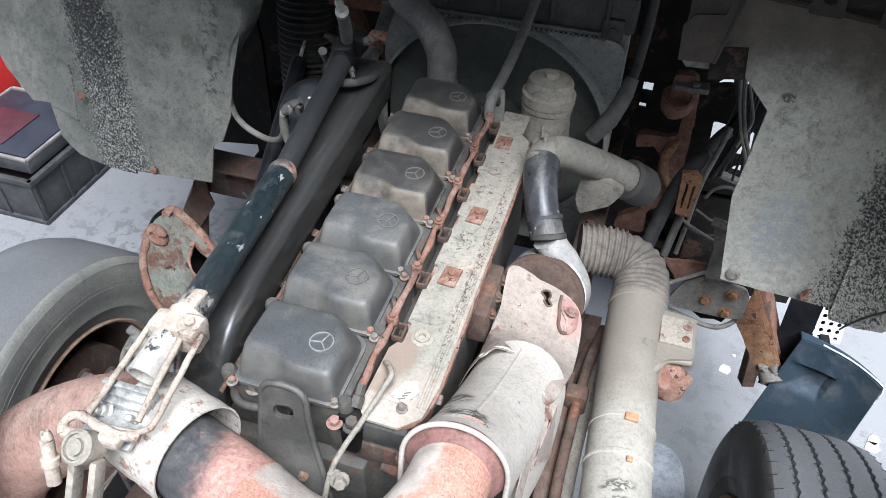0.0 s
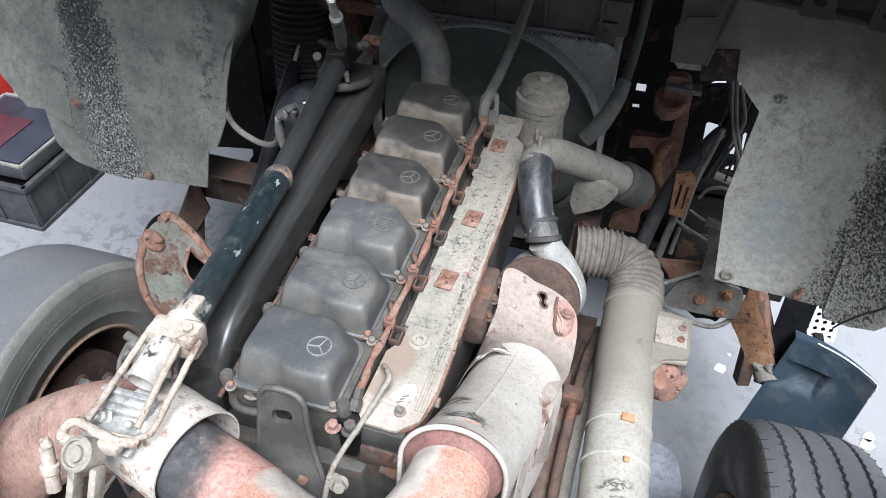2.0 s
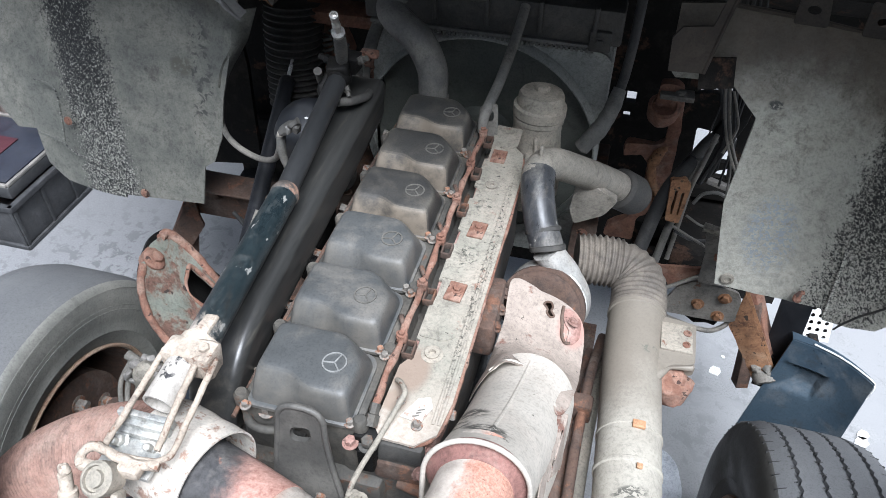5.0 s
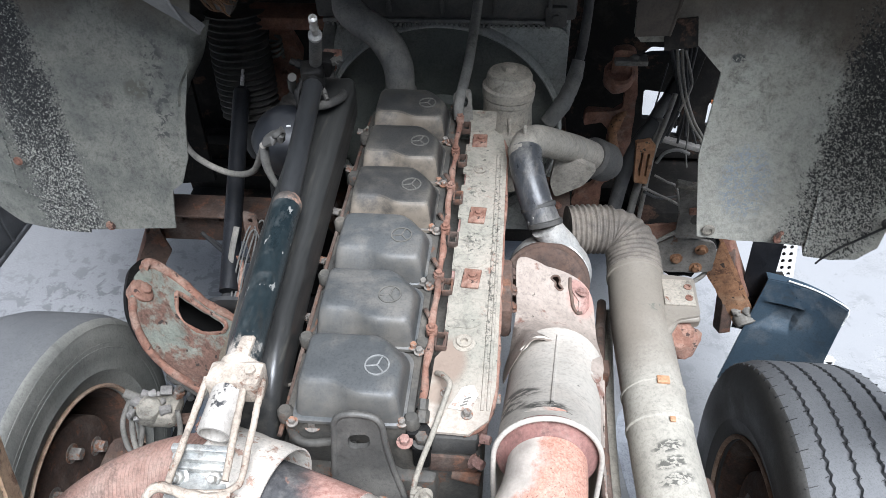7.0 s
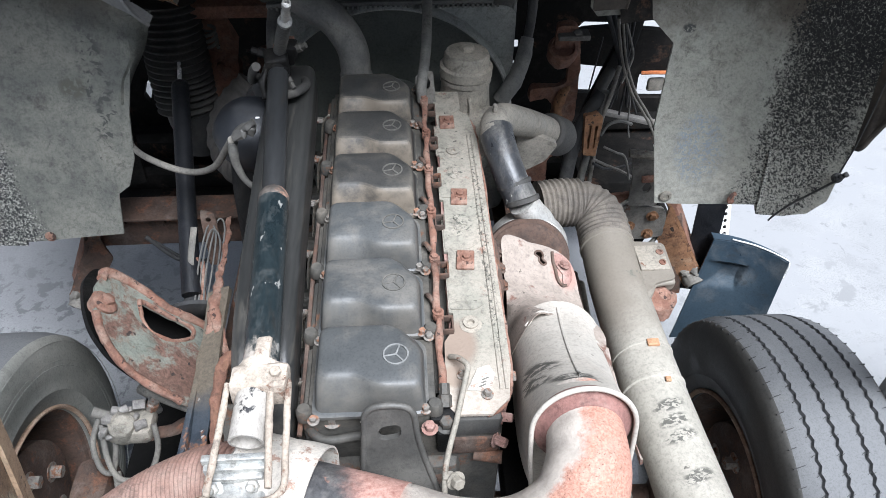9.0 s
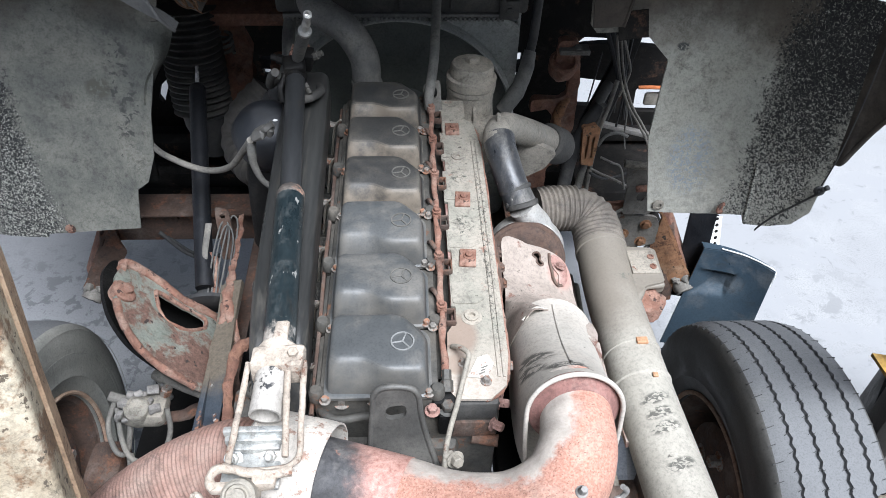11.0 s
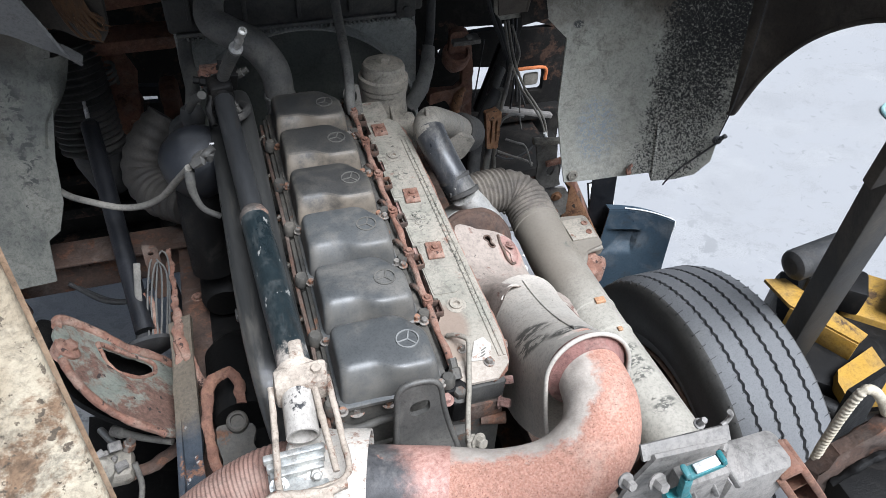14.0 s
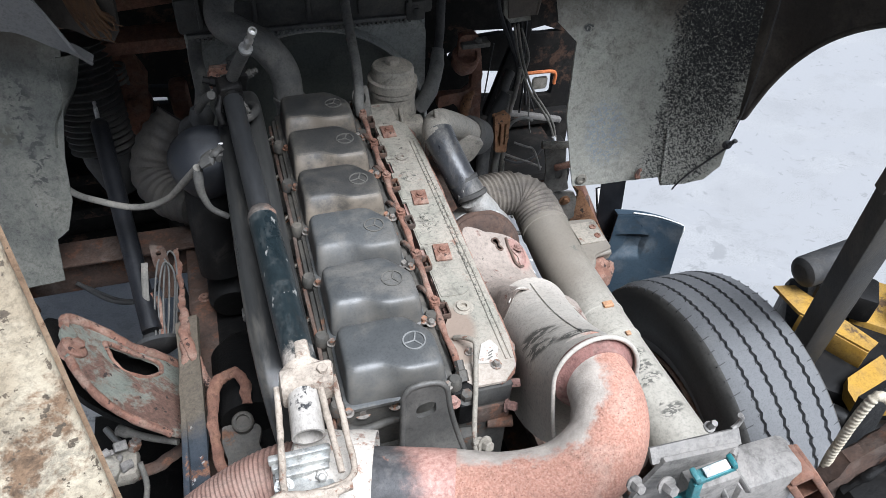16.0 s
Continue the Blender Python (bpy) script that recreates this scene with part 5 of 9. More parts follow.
plate(bm, rounded([(0.575, 1.205), (0.598, 1.232), (0.657, 1.240), (0.657, 1.266), (0.55, 1.266), (0.55, 1.21)], 0.010, 4), 0.008, Matrix.Translation((0, 0.536, 0)) @ pose(0, 0, 0, 90))
tube(bm, [(0.560, 0.352, 1.262), (0.586, 0.384, 1.262), (0.604, 0.407, 1.260), (0.652, 0.416, 1.258)], [0.014, 0.010, 0.008, 0.008], seg=12)
rough(bm, 0.0015, 40)
e = part("bracket_tab", bm, M_AIRPIPE, None, "cast tab growing out of the pipe")
bm = B()
box(bm, (0.613, 0.482, 1.2745), (0.070, 0.082, 0.006), 0.002)
rough(bm, 0.0015, 60)
f = part("mount_pad", bm, M_DUSTY, None, "tan rubbed pad with rusty bolt holes")
for x, y in ((0.634, 0.462), (0.636, 0.497)):
    bm = B()
    lathe(bm, [(0.009, 0), (0.009, 0.003), (0.005, 0.004), (0.0045, 0.001), (0, 0.001)], (x, y, 1.277), (0, 0, 1), 12)
    rough(bm, 0.001, 90)
    under(air, part("bolt", bm, M_RUST))
bm = B()
box(bm, (0.550, 0.118, 1.2905), (0.012, 0.012, 0.006), 0.002)
under(air, part("orange_clip", bm, M_BRASS, None, "small orange clip"))
bm = B()
box(bm, (0.543, 0.213, 1.2910), (0.026, 0.018, 0.008), 0.002)
g = part("orange_clip", bm, M_BRASS, None, "small orange clip")
bm = B()
lathe(bm, [(0.0, -0.06), (0.036, -0.05), (0.048, -0.01), (0.042, 0.02), (0.030, 0.03), (0.016, 0.034), (0.012, 0.026), (0, 0.026)], (0.615, 0.395, 1.215), (0.4, -0.3, 1), 30)
rough(bm, 0.012, 30)
hh = part("rust_lump", bm, M_RUST, None, "rust-brown lump under the tab")
under(air, a, b, c, d, e, f, g, hh)

# ---- filter housing ----
filt = thing("oil_filter_housing", "dusty grey filter housing with a screw cap", "oil filter", (0.19, 0.97, 1.2))
F0 = V(0.190, 0.985, 1.30)
fd = (0.03, 0.05, 1)
bm = B()
lathe(bm, [(0.062, -0.10), (0.078, 0.0), (0.074, 0.07), (0.066, 0.14), (0.066, 0.168), (0.069, 0.171), (0.069, 0.184), (0.066, 0.186)], F0, fd, 40)
tube(bm, [(0.20, 0.93, 1.45), (0.205, 0.915, 1.42), (0.20, 0.91, 1.40)], 0.006, seg=8)
box(bm, (0.225, 0.93, 1.34), (0.10, 0.06, 0.14), 0.015)
a = part("body", bm, M_DUSTY)
bm = B()
lathe(bm, [(0.066, 0.186), (0.071, 0.188), (0.071, 0.212), (0.062, 0.216), (0.061, 0.240), (0.056, 0.249), (0.030, 0.254), (0.022, 0.255)], F0, fd, 40)
lathe(bm, [(0.021, 0.254), (0.021, 0.266), (0.018, 0.269), (0, 0.269)], F0, fd, 6)
b = part("screw_cap", bm, M_DUSTY)
under(filt, a, b)

# ---- radiator ----
rad = thing("radiator", "dark dusty radiator with fan shroud", "radiator", (TX + 0.02, 1.3, 0.75))
bm = B()
box(bm, (0.005, 1.285, 1.18), (0.72, 0.05, 0.78), 0.006)
for i in range(70):
    x = -0.345 + 0.7 * i / 69
    box(bm, (x, 1.258, 1.18), (0.003, 0.006, 0.76), 0)
a = part("core", bm, M_RAD)
bm = B()
outer = rounded([(-0.355, -0.42), (0.36, -0.42), (0.36, 0.355), (-0.355, 0.355)], 0.05, 6)
plate(bm, outer, 0.006, pose(0, 1.238, 1.205, 90, 0, 0), holes=[circle(-0.01, 0.005, 0.362, 48)])
lathe(bm, [(0.362, -0.002), (0.374, -0.002), (0.374, 0.03), (0.366, 0.045), (0.362, 0.045), (0.362, 0.0)], (-0.01, 1.238, 1.21), (0, -1, 0), 64, close=True)
b = part("fan_shroud", bm, M_SHROUD)
bm = B()
lathe(bm, [(0.358, 0.0), (0.358, 0.004), (0.12, 0.010), (0.10, 0.03), (0.0, 0.035)], (-0.01, 1.246, 1.21), (0, -1, 0), 48)
c = part("shroud_back", bm, M_FANBACK)
bm = B()
box(bm, (0.005, 1.262, 1.640), (0.74, 0.10, 0.105), 0.012)
bm_tank = bm
for i in range(5):
    bm = B()
    box(bm, (-0.30 + 0.15 * i, 1.206, 1.655), (0.012, 0.02, 0.09), 0.003)
    under(rad, part("tank_rib", bm, M_RUBBER2))
bm = B()
tube(bm, [(-0.22, 1.20, 1.70), (-0.10, 1.19, 1.705), (0.0, 1.20, 1.70)], 0.018, seg=14)
under(rad, part("filler_hose", bm, M_RUBBER2))
bm = B()
box(bm, (0.318, 1.208, 1.605), (0.06, 0.02, 0.06), 0.006)
bolt(bm, (0.318, 1.198, 1.605), (0, -1, 0), 0.012)
under(rad, part("mount_block", bm, M_RUBBER2))
bm = bm_tank
d = part("top_tank", bm, M_RUBBER2)
bm = B()
for i in range(46):
    x = -0.33 + 0.63 * i / 45
    box(bm, (x, 1.205, 1.577 + 0.0), (0.0075, 0.012, 0.012), 0.001)
box(bm, (-0.015, 1.212, 1.586), (0.66, 0.02, 0.012), 0.002)
e = part("crimp_rail", bm, M_HOSE, None, "dull crimped rail of small teeth")
under(rad, a, b, c, d, e)

# ---- hoses at the front of the engine ----
hose = thing("coolant_hose", "thick grey rubber coolant hose", "hose", (-0.1, 1.0, 1.4))
bm = B()
tube(bm, [(-0.098, 0.985, 1.40), (-0.098, 0.995, 1.50), (-0.105, 1.010, 1.565), (-0.145, 1.035, 1.625), (-0.205, 1.065, 1.655), (-0.245, 1.10, 1.68), (-0.23, 1.16, 1.725), (-0.17, 1.20, 1.74)], [0.040, 0.040, 0.041, 0.042, 0.042, 0.040, 0.038, 0.038], seg=24)
under(hose, part("tube", bm, M_HOSE))
bm = B()
lathe(bm, [(0.041, 0), (0.044, 0.003), (0.044, 0.013), (0.041, 0.016)], (-0.098, 0.992, 1.48), (0, 0.05, 1), 28)
under(hose, part("hose_clamp", bm, M_HOSE))

th = thing("vent_hose", "thin pale grey vent hose", "hose", (0.08, 0.85, 1.5))
bm = B()
tube(bm, [(0.074, 0.842, 1.50), (0.072, 0.855, 1.53), (0.078, 0.885, 1.555), (0.088, 0.96, 1.580), (0.094, 1.045, 1.605), (0.100, 1.14, 1.640), (0.105, 1.21, 1.680)], 0.0135, seg=14)
under(th, part("tube", bm, M_HOSE))
bm = B()
plate(bm, rounded([(-0.028, -0.05), (-0.028, 0.035), (0.018, 0.045), (0.022, -0.05)], 0.012), 0.005, pose(0.085, 0.875, 1.52, 78, 0, 8), holes=[circle(0.0, 0.012, 0.010, 10, 0.016)])
under(th, part("bracket", bm, M_HOSEPALE))

rh = thing("lower_hose", "grey moulded hose beside the radiator", "hose", (0.35, 1.1, 1.3))
bm = B()
tube(bm, [(0.315, 1.14, 1.30), (0.352, 1.15, 1.355), (0.382, 1.18, 1.415), (0.395, 1.21, 1.47)], [0.024, 0.026, 0.023, 0.019], seg=16)
rough(bm, 0.003, 50)
under(rh, part("tube", bm, M_HOSE))
bm = B()
tube(bm, [(0.395, 1.21, 1.47), (0.402, 1.22, 1.52), (0.408, 1.24, 1.62), (0.410, 1.26, 1.75)], 0.014, seg=12)
under(rh, part("upper_tube", bm, M_RUBBER))

# ---- big black pipe and tilt cylinder at the left ----
bp = thing("black_charge_pipe", "glossy dusty black pipe beside the engine", "pipe", (-0.235, 0.4, 1.4))
bm = B()
# a squarish moulded duct: flat top, worn rounded shoulder
DP, DU = smooth_path([(-0.225, -0.035, 1.37), (-0.226, -0.015, 1.43), (-0.228, 0.03, 1.478), (-0.232, 0.12, 1.498), (-0.235, 0.30, 1.515), (-0.236, 0.60, 1.540), (-0.237, 0.81, 1.556), (-0.238, 0.845, 1.552), (-0.238, 0.862, 1.540)], 8)
DR = [0.040, 0.047, 0.053, 0.055, 0.0555, 0.0555, 0.054, 0.048, 0.034]
rings = []
for i, p in enumerate(DP):
    t = (DP[min(i + 1, len(DP) - 1)] - DP[max(i - 1, 0)]).normalized()
    side = t.cross(V(0, 0, 1)).normalized()
    upv = side.cross(t)
    k = min(int(DU[i]), len(DR) - 2)
    r = DR[k] + (DR[k + 1] - DR[k]) * (DU[i] - k)
    prof = rounded([(-r, -r), (r, -r), (r * 1.0, r * 0.72), (r * 0.78, r * 0.94), (-r * 0.8, r * 1.0), (-r, r * 0.8)], r * 0.5, 5)
    rings.append([p + side * a + upv * b for a, b in prof])
loft(bm, rings, True, True)
under(bp, part("tube", bm, M_BLACKPIPE))
bm = B()
box(bm, (-0.287, 0.17, 1.53), (0.012, 0.022, 0.018), 0.003)
under(bp, part("lug", bm, M_BLACKPIPE))

ram = thing("cab_tilt_cylinder", "dark blue hydraulic tilt cylinder, dusty at its lower end", "hydraulic cylinder", (-0.22, 0.3, 1.6))
r0, r1, r2 = V(-0.205, -0.07, 1.612), V(-0.226, 0.335, 1.625), V(-0.246, 0.70, 1.680)
bm = B()
tube(bm, [r0, r0.lerp(r1, 0.5), r1], 0.028, n=4, seg=28)
under(ram, part("barrel", bm, M_RAM, None, "scuffed dark blue barrel"))
bm = B()
tube(bm, [r1, r1.lerp(r2, 0.5), r2], 0.0225, n=4, seg=28)
under(ram, part("upper_tube", bm, M_TUBE, None, "smooth black upper tube"))
bm = B()
lathe(bm, [(0.0283, -0.010), (0.0292, -0.008), (0.0292, 0.002), (0.026, 0.010), (0.0228, 0.016)], r1, r2 - r1, 28)
under(ram, part("gland", bm, M_GLAND, None, "dark gland ring flecked with rust"))
bm = B()
lathe(bm, [(0.0285, 0), (0.034, 0.003), (0.034, 0.03), (0.0288, 0.036)], r0 + V(0, 0.02, 0), (0, -1, 0), 24)
box(bm, (-0.200, -0.035, 1.637), (0.026, 0.05, 0.014), 0.006)
box(bm, (-0.202, -0.085, 1.618), (0.085, 0.045, 0.05), 0.008)
rough(bm, 0.005, 45)
bolt(bm, (-0.175, -0.085, 1.642), r=0.009)
under(ram, part("foot_block", bm, M_RAMDUST, None, "pale dust-caked foot block"))
bm = B()
tube(bm, [(-0.250, -0.085, 1.622), (-0.252, -0.12, 1.615), (-0.258, -0.20, 1.598), (-0.262, -0.242, 1.590), (-0.256, -0.256, 1.588), (-0.235, -0.260, 1.588), (-0.185, -0.258, 1.590), (-0.165, -0.252, 1.592), (-0.156, -0.235, 1.594), (-0.157, -0.18, 1.605), (-0.158, -0.12, 1.617), (-0.160, -0.085, 1.624)], 0.0052, n=6, seg=12)
rough(bm, 0.0012, 70)
under(ram, part("latch_frame", bm, M_RAMDUST, None, "dust-caked bent latch frame"))
bm = B()
tube(bm, [(-0.184, -0.09, 1.632), (-0.180, -0.17, 1.617), (-0.176, -0.245, 1.600)], 0.0055, n=6, seg=12)
rough(bm, 0.0012, 70)
under(ram, part("latch_rod", bm, M_RAMDUST))
bm = B()
tube(bm, [(-0.210, -0.095, 1.615), (-0.214, -0.175, 1.604)], 0.026, n=2, seg=24, hollow=0.004)
under(ram, part("latch_tube", bm, M_SCUFF, None, "scuffed black and bright tube end"))
for i in range(3):
    bm = B()
    box(bm, (-0.232, -0.188 - 0.010 * i, 1.582 - 0.009 * i), (0.095 - 0.006 * i, 0.012, 0.016), 0.003)
    under(ram, part("clamp_plate", bm, M_ZINC, None, "stacked bright zinc clamp plate"))
bm = B()
box(bm, (-0.232, -0.235, 1.555), (0.090, 0.075, 0.010), 0.003)
under(ram, part("latch_base", bm, M_ZINC))
for x, y in ((-0.262, -0.225), (-0.205, -0.222)):
    bm = B()
    lathe(bm, [(0.006, 0), (0.006, 0.028), (0.004, 0.030), (0, 0.030)], (x, y, 1.558), (0, -0.5, 1), 12)
    bolt(bm, (x, y + 0.002, 1.560), (0, -0.5, 1), 0.010, 0.012)
    under(ram, part("stud_nut", bm, M_ZINC))
bm = B()
tube(bm, [(-0.165, -0.262, 1.588), (-0.20, -0.266, 1.592), (-0.245, -0.262, 1.594), (-0.270, -0.258, 1.594), (-0.284, -0.272, 1.592), (-0.275, -0.290, 1.588)], 0.0075, n=6, seg=12)
box(bm, (-0.205, -0.275, 1.585), (0.035, 0.022, 0.022), 0.006)
rough(bm, 0.003, 60)
under(ram, part("latch_lever", bm, M_RAMDUST))
bm = B()
lathe(bm, [(0.024, -0.025), (0.026, 0.0), (0.026, 0.010), (0.022, 0.014), (0.019, 0.014), (0.018, 0.009), (0.013, 0.009), (0.012, 0.015), (0, 0.016)], (-0.236, -0.300, 1.588), (-0.1, -0.55, 0.85), 28)
under(ram, part("pivot_bolt", bm, M_DUSTY, None, "round ringed pivot bolt"))
bm = B()
lathe(bm, [(0.006, 0), (0.008, 0.005), (0.0085, 0.012), (0.006, 0.017), (0, 0.018)], (-0.300, -0.300, 1.575), (-0.1, 0.4, 1), 18)
rough(bm, 0.004, 60)
lathe(bm, [(0.011, -0.075), (0.011, -0.045), (0.014, -0.042), (0.014, -0.03), (0.010, -0.028), (0.010, 0.0)], (-0.300, -0.300, 1.575), (-0.1, 0.4, 1), 12)
under(ram, part("grease_nipple", bm, M_RAMDUST, None, "dusty grease nipple"))
bm = B()
box(bm, (-0.262, -0.285, 1.585), (0.040, 0.018, 0.018), 0.006)
rough(bm, 0.002, 60)
under(ram, part("link", bm, M_RAMDUST))
for x in (-0.243, -0.208):
    bm = B()
    bar(bm, (x, -0.305, 1.575), (x + 0.012, -0.375, 1.50), 0.012, 0.03, 0.004)
    under(ram, part("lever_bracket", bm, M_DUSTY))
bm = B()
box(bm, (-0.250, 0.720, 1.690), (0.052, 0.046, 0.060), 0.008, pose(0, 0, 0, 20, 0, 8))
box(bm, (-0.222, 0.742, 1.705), (0.030, 0.040, 0.046), 0.006, pose(0, 0, 0, 10, 12, 0))
lathe(bm, [(0.024, 0), (0.026, 0.006), (0.026, 0.022), (0.022, 0.028)], r2 - V(0, 0.01, 0.002), r2 - r1, 24)
tube(bm, [(-0.272, 0.70, 1.69), (-0.280, 0.68, 1.665), (-0.276, 0.655, 1.64)], 0.007, seg=10)
rough(bm, 0.004, 50)
under(ram, part("valve_block", bm, M_OILSHADE, None, "greasy black valve block"))
for at, dr, rr, ln, mm in (((-0.275, 0.735, 1.705), (-1, 0.1, 0.3), 0.011, 0.030, M_OILSHADE), ((-0.205, 0.735, 1.715), (0.9, -0.2, 0.5), 0.010, 0.026, M_BLOCK), ((-0.262, 0.705, 1.660), (-0.5, -0.6, -0.6), 0.009, 0.034, M_OILSHADE), ((-0.228, 0.700, 1.665), (0.5, -0.7, -0.5), 0.008, 0.030, M_BLOCK), ((-0.240, 0.745, 1.725), (0.1, 0.5, 1), 0.010, 0.022, M_OILSHADE)):
    bm = B()
    lathe(bm, [(rr, 0), (rr, ln * 0.5), (rr * 0.7, ln * 0.55), (rr * 0.7, ln), (0, ln)], at, dr, 6)
    under(ram, part("fitting", bm, mm))
bm = B()
tube(bm, [(-0.285, 0.95, 1.60), (-0.287, 1.0, 1.575), (-0.288, 1.03, 1.53)], [0.012, 0.016, 0.013], seg=10)
box(bm, (-0.272, 0.985, 1.60), (0.05, 0.022, 0.022), 0.005)
rough(bm, 0.006, 45)
under(ram, part("rusty_union", bm, M_RUST, None, "orange rusted hose union"))
bm = B()
tube(bm, [(-0.285, 0.99, 1.545), (-0.262, 0.92, 1.55), (-0.216, 0.82, 1.588), (-0.196, 0.745, 1.618), (-0.212, 0.69, 1.634), (-0.236, 0.665, 1.642)], 0.0105, seg=12)
under(ram, part("loop_hose", bm, M_RUBBER2))
bm = B()
tube(bm, [(-0.238, 0.715, 1.725), (-0.222, 0.678, 1.775), (-0.203, 0.628, 1.832)], [0.013, 0.0135, 0.0125], seg=14, wave=(0.0010, 0.009))
under(ram, part("hose_stub", bm, M_RUBBER2, None, "dusty knurled hose end"))
bm = B()
NB, ND = V(-0.203, 0.628, 1.832), V(0.022, -0.070, 0.082)
lathe(bm, [(0.0135, 0), (0.0145, 0.003), (0.0145, 0.012), (0.010, 0.016), (0.0072, 0.018), (0.0072, 0.040), (0.0092, 0.043), (0.0092, 0.054), (0.0068, 0.058), (0.0068, 0.076), (0.0088, 0.079), (0.0088, 0.096), (0.005, 0.098), (0.0045, 0.088), (0, 0.088)], NB, ND, 20)
under(ram, part("nipple", bm, M_CHROME, None, "bright hydraulic nipple"))
bm = B()
tube(bm, [(-0.29, 0.69, 1.70), (-0.31, 0.74, 1.66), (-0.33, 0.80, 1.60), (-0.33, 0.88, 1.56)], 0.010, seg=10)
under(ram, part("hydraulic_hose", bm, M_RUBBER2))
# ---- tilted cab: floor, linings, arches, front ----
cab = thing("tilted_cab", "dark underside of a tilted lorry cab with wheel-arch linings", "lorry cab", (TX, 1.5, 1.9))
# floor runs on out of view over the engine, set to cut off sky light
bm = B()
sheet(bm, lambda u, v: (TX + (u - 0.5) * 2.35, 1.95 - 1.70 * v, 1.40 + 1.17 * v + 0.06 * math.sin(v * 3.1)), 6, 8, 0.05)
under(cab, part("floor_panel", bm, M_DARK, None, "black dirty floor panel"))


def flap_l_pt(x, z):
    y = 0.795 + 0.26 * (z - 1.13) + 0.10 * max(0, -1.10 - x)
    return (x, y, z)


bm = B()
fl = [(-0.765, 1.128), (-1.035, 1.108), (-1.036, 1.098), (-1.15, 1.104), (-1.252, 1.114), (-1.316, 1.158), (-1.340, 1.262), (-1.414, 1.253), (-1.508, 1.34), (-1.56, 1.45), (-1.60, 2.2), (-0.60, 2.2), (-0.60, 1.80), (-0.630, 1.653), (-0.677, 1.457), (-0.690, 1.34), (-0.718, 1.268), (-0.752, 1.245)]


def panel(bm, outline, fn, thick, cell=0.03):
    """A bent panel cut to an outline in x and z."""
    vs = [bm.verts.new((x, 0, z)) for x, z in outline]
    es = [bm.edges.new((vs[i], vs[(i + 1) % len(vs)])) for i in range(len(vs))]
    fill = bmesh.ops.triangle_fill(bm, use_beauty=True, use_dissolve=True, edges=es)
    x0, x1 = min(p[0] for p in outline), max(p[0] for p in outline)
    z0, z1 = min(p[1] for p in outline), max(p[1] for p in outline)
    for lo, hi, axis in ((x0, x1, (1, 0, 0)), (z0, z1, (0, 0, 1))):
        k = max(2, int((hi - lo) / cell))
        for i in range(1, k):
            c = lo + (hi - lo) * i / k
            bmesh.ops.bisect_plane(bm, geom=bm.verts[:] + bm.edges[:] + bm.faces[:], plane_co=Vector(axis) * c, plane_no=axis)
    back = bmesh.ops.extrude_face_region(bm, geom=bm.faces[:])
    moved = [g for g in back["geom"] if isinstance(g, bmesh.types.BMVert)]
    for v in moved:
        v.co.y += thick
    for v in bm.verts:
        x, y, z = fn(v.co.x, v.co.z)
        v.co = Vector((x, y + v.co.y, z))
    return bm


rip = lambda x, z: 0.004 * noise.noise((x * 6, z * 6, 0.3)) + 0.002 * noise.noise((x * 20, z * 20, 3.1))
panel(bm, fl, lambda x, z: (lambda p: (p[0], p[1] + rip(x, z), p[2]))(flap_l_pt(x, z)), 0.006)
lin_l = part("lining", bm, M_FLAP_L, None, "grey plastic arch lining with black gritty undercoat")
# curled inner flange at the lining's edge
FA = smooth_path([(-0.633, 0.938, 1.70), (-0.638, 0.932, 1.665), (-0.642, 0.915, 1.605), (-0.676, 0.90, 1.545), (-0.690, 0.885, 1.49)], 5)[0]
FB = smooth_path([(-0.585, 0.985, 1.69), (-0.597, 0.975, 1.655), (-0.619, 0.965, 1.60), (-0.662, 0.955, 1.535), (-0.692, 0.92, 1.475)], 5)[0]


def fold_pt(u, v):
    i = min(int(v * (len(FA) - 1) + 0.5), len(FA) - 1)
    p = FA[i].lerp(FB[i], u)
    return p + V(0.004, -0.010, 0) * math.sin(math.pi * u)


bm = B()
sheet(bm, fold_pt, 5, len(FA) - 1, 0.004)
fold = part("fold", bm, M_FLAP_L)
# smooth arch skin hanging in front of the lining's top
SK = smooth_path([(-1.36, 0.80, 2.06), (-1.05, 0.80, 1.96), (-0.823, 0.80, 1.894), (-0.719, 0.80, 1.850), (-0.655, 0.80, 1.834), (-0.600, 0.80, 1.798), (-0.560, 0.80, 1.772), (-0.530, 0.80, 1.744)], 5)[0]


def skin_pt(u, v):
    p = SK[min(int(u * (len(SK) - 1) + 0.5), len(SK) - 1)]
    k = max(0.0, (p.x + 0.70) / 0.17)
    h = 0.34 * (1 - min(1, k)) + 0.045 * min(1, k)
    return (p.x - 0.02 * v * min(1, k), p.y + (-0.10 * v + 0.02 * v * v) * (1 - 0.6 * min(1, k)), p.z + h * v)


bm = B()
sheet(bm, skin_pt, len(SK) - 1, 8, 0.006)
sheet(bm, lambda u, v: (lambda p: (p.x, p.y + 0.035 * v, p.z + 0.004))(SK[min(int(u * (len(SK) - 1) + 0.5), len(SK) - 1)]), len(SK) - 1, 2, 0.004)
ledge = part("arch_skin", bm, M_SKIN, None, "smooth grey arch skin with a folded lip")
bm = B()
outl = [(-0.66, 1.86), (-0.60, 1.765), (-0.545, 1.735), (-0.49, 1.742), (-0.47, 1.775), (-0.46, 1.90), (-0.50, 2.1), (-0.70, 2.1)]
panel(bm, outl, lambda x, z: (x, 0.93 + 0.03 * math.sin(x * 30) - 0.25 * (z - 1.74) + 0.015 * noise.noise((x * 14, z * 14, 1.7)), z), 0.05, 0.02)
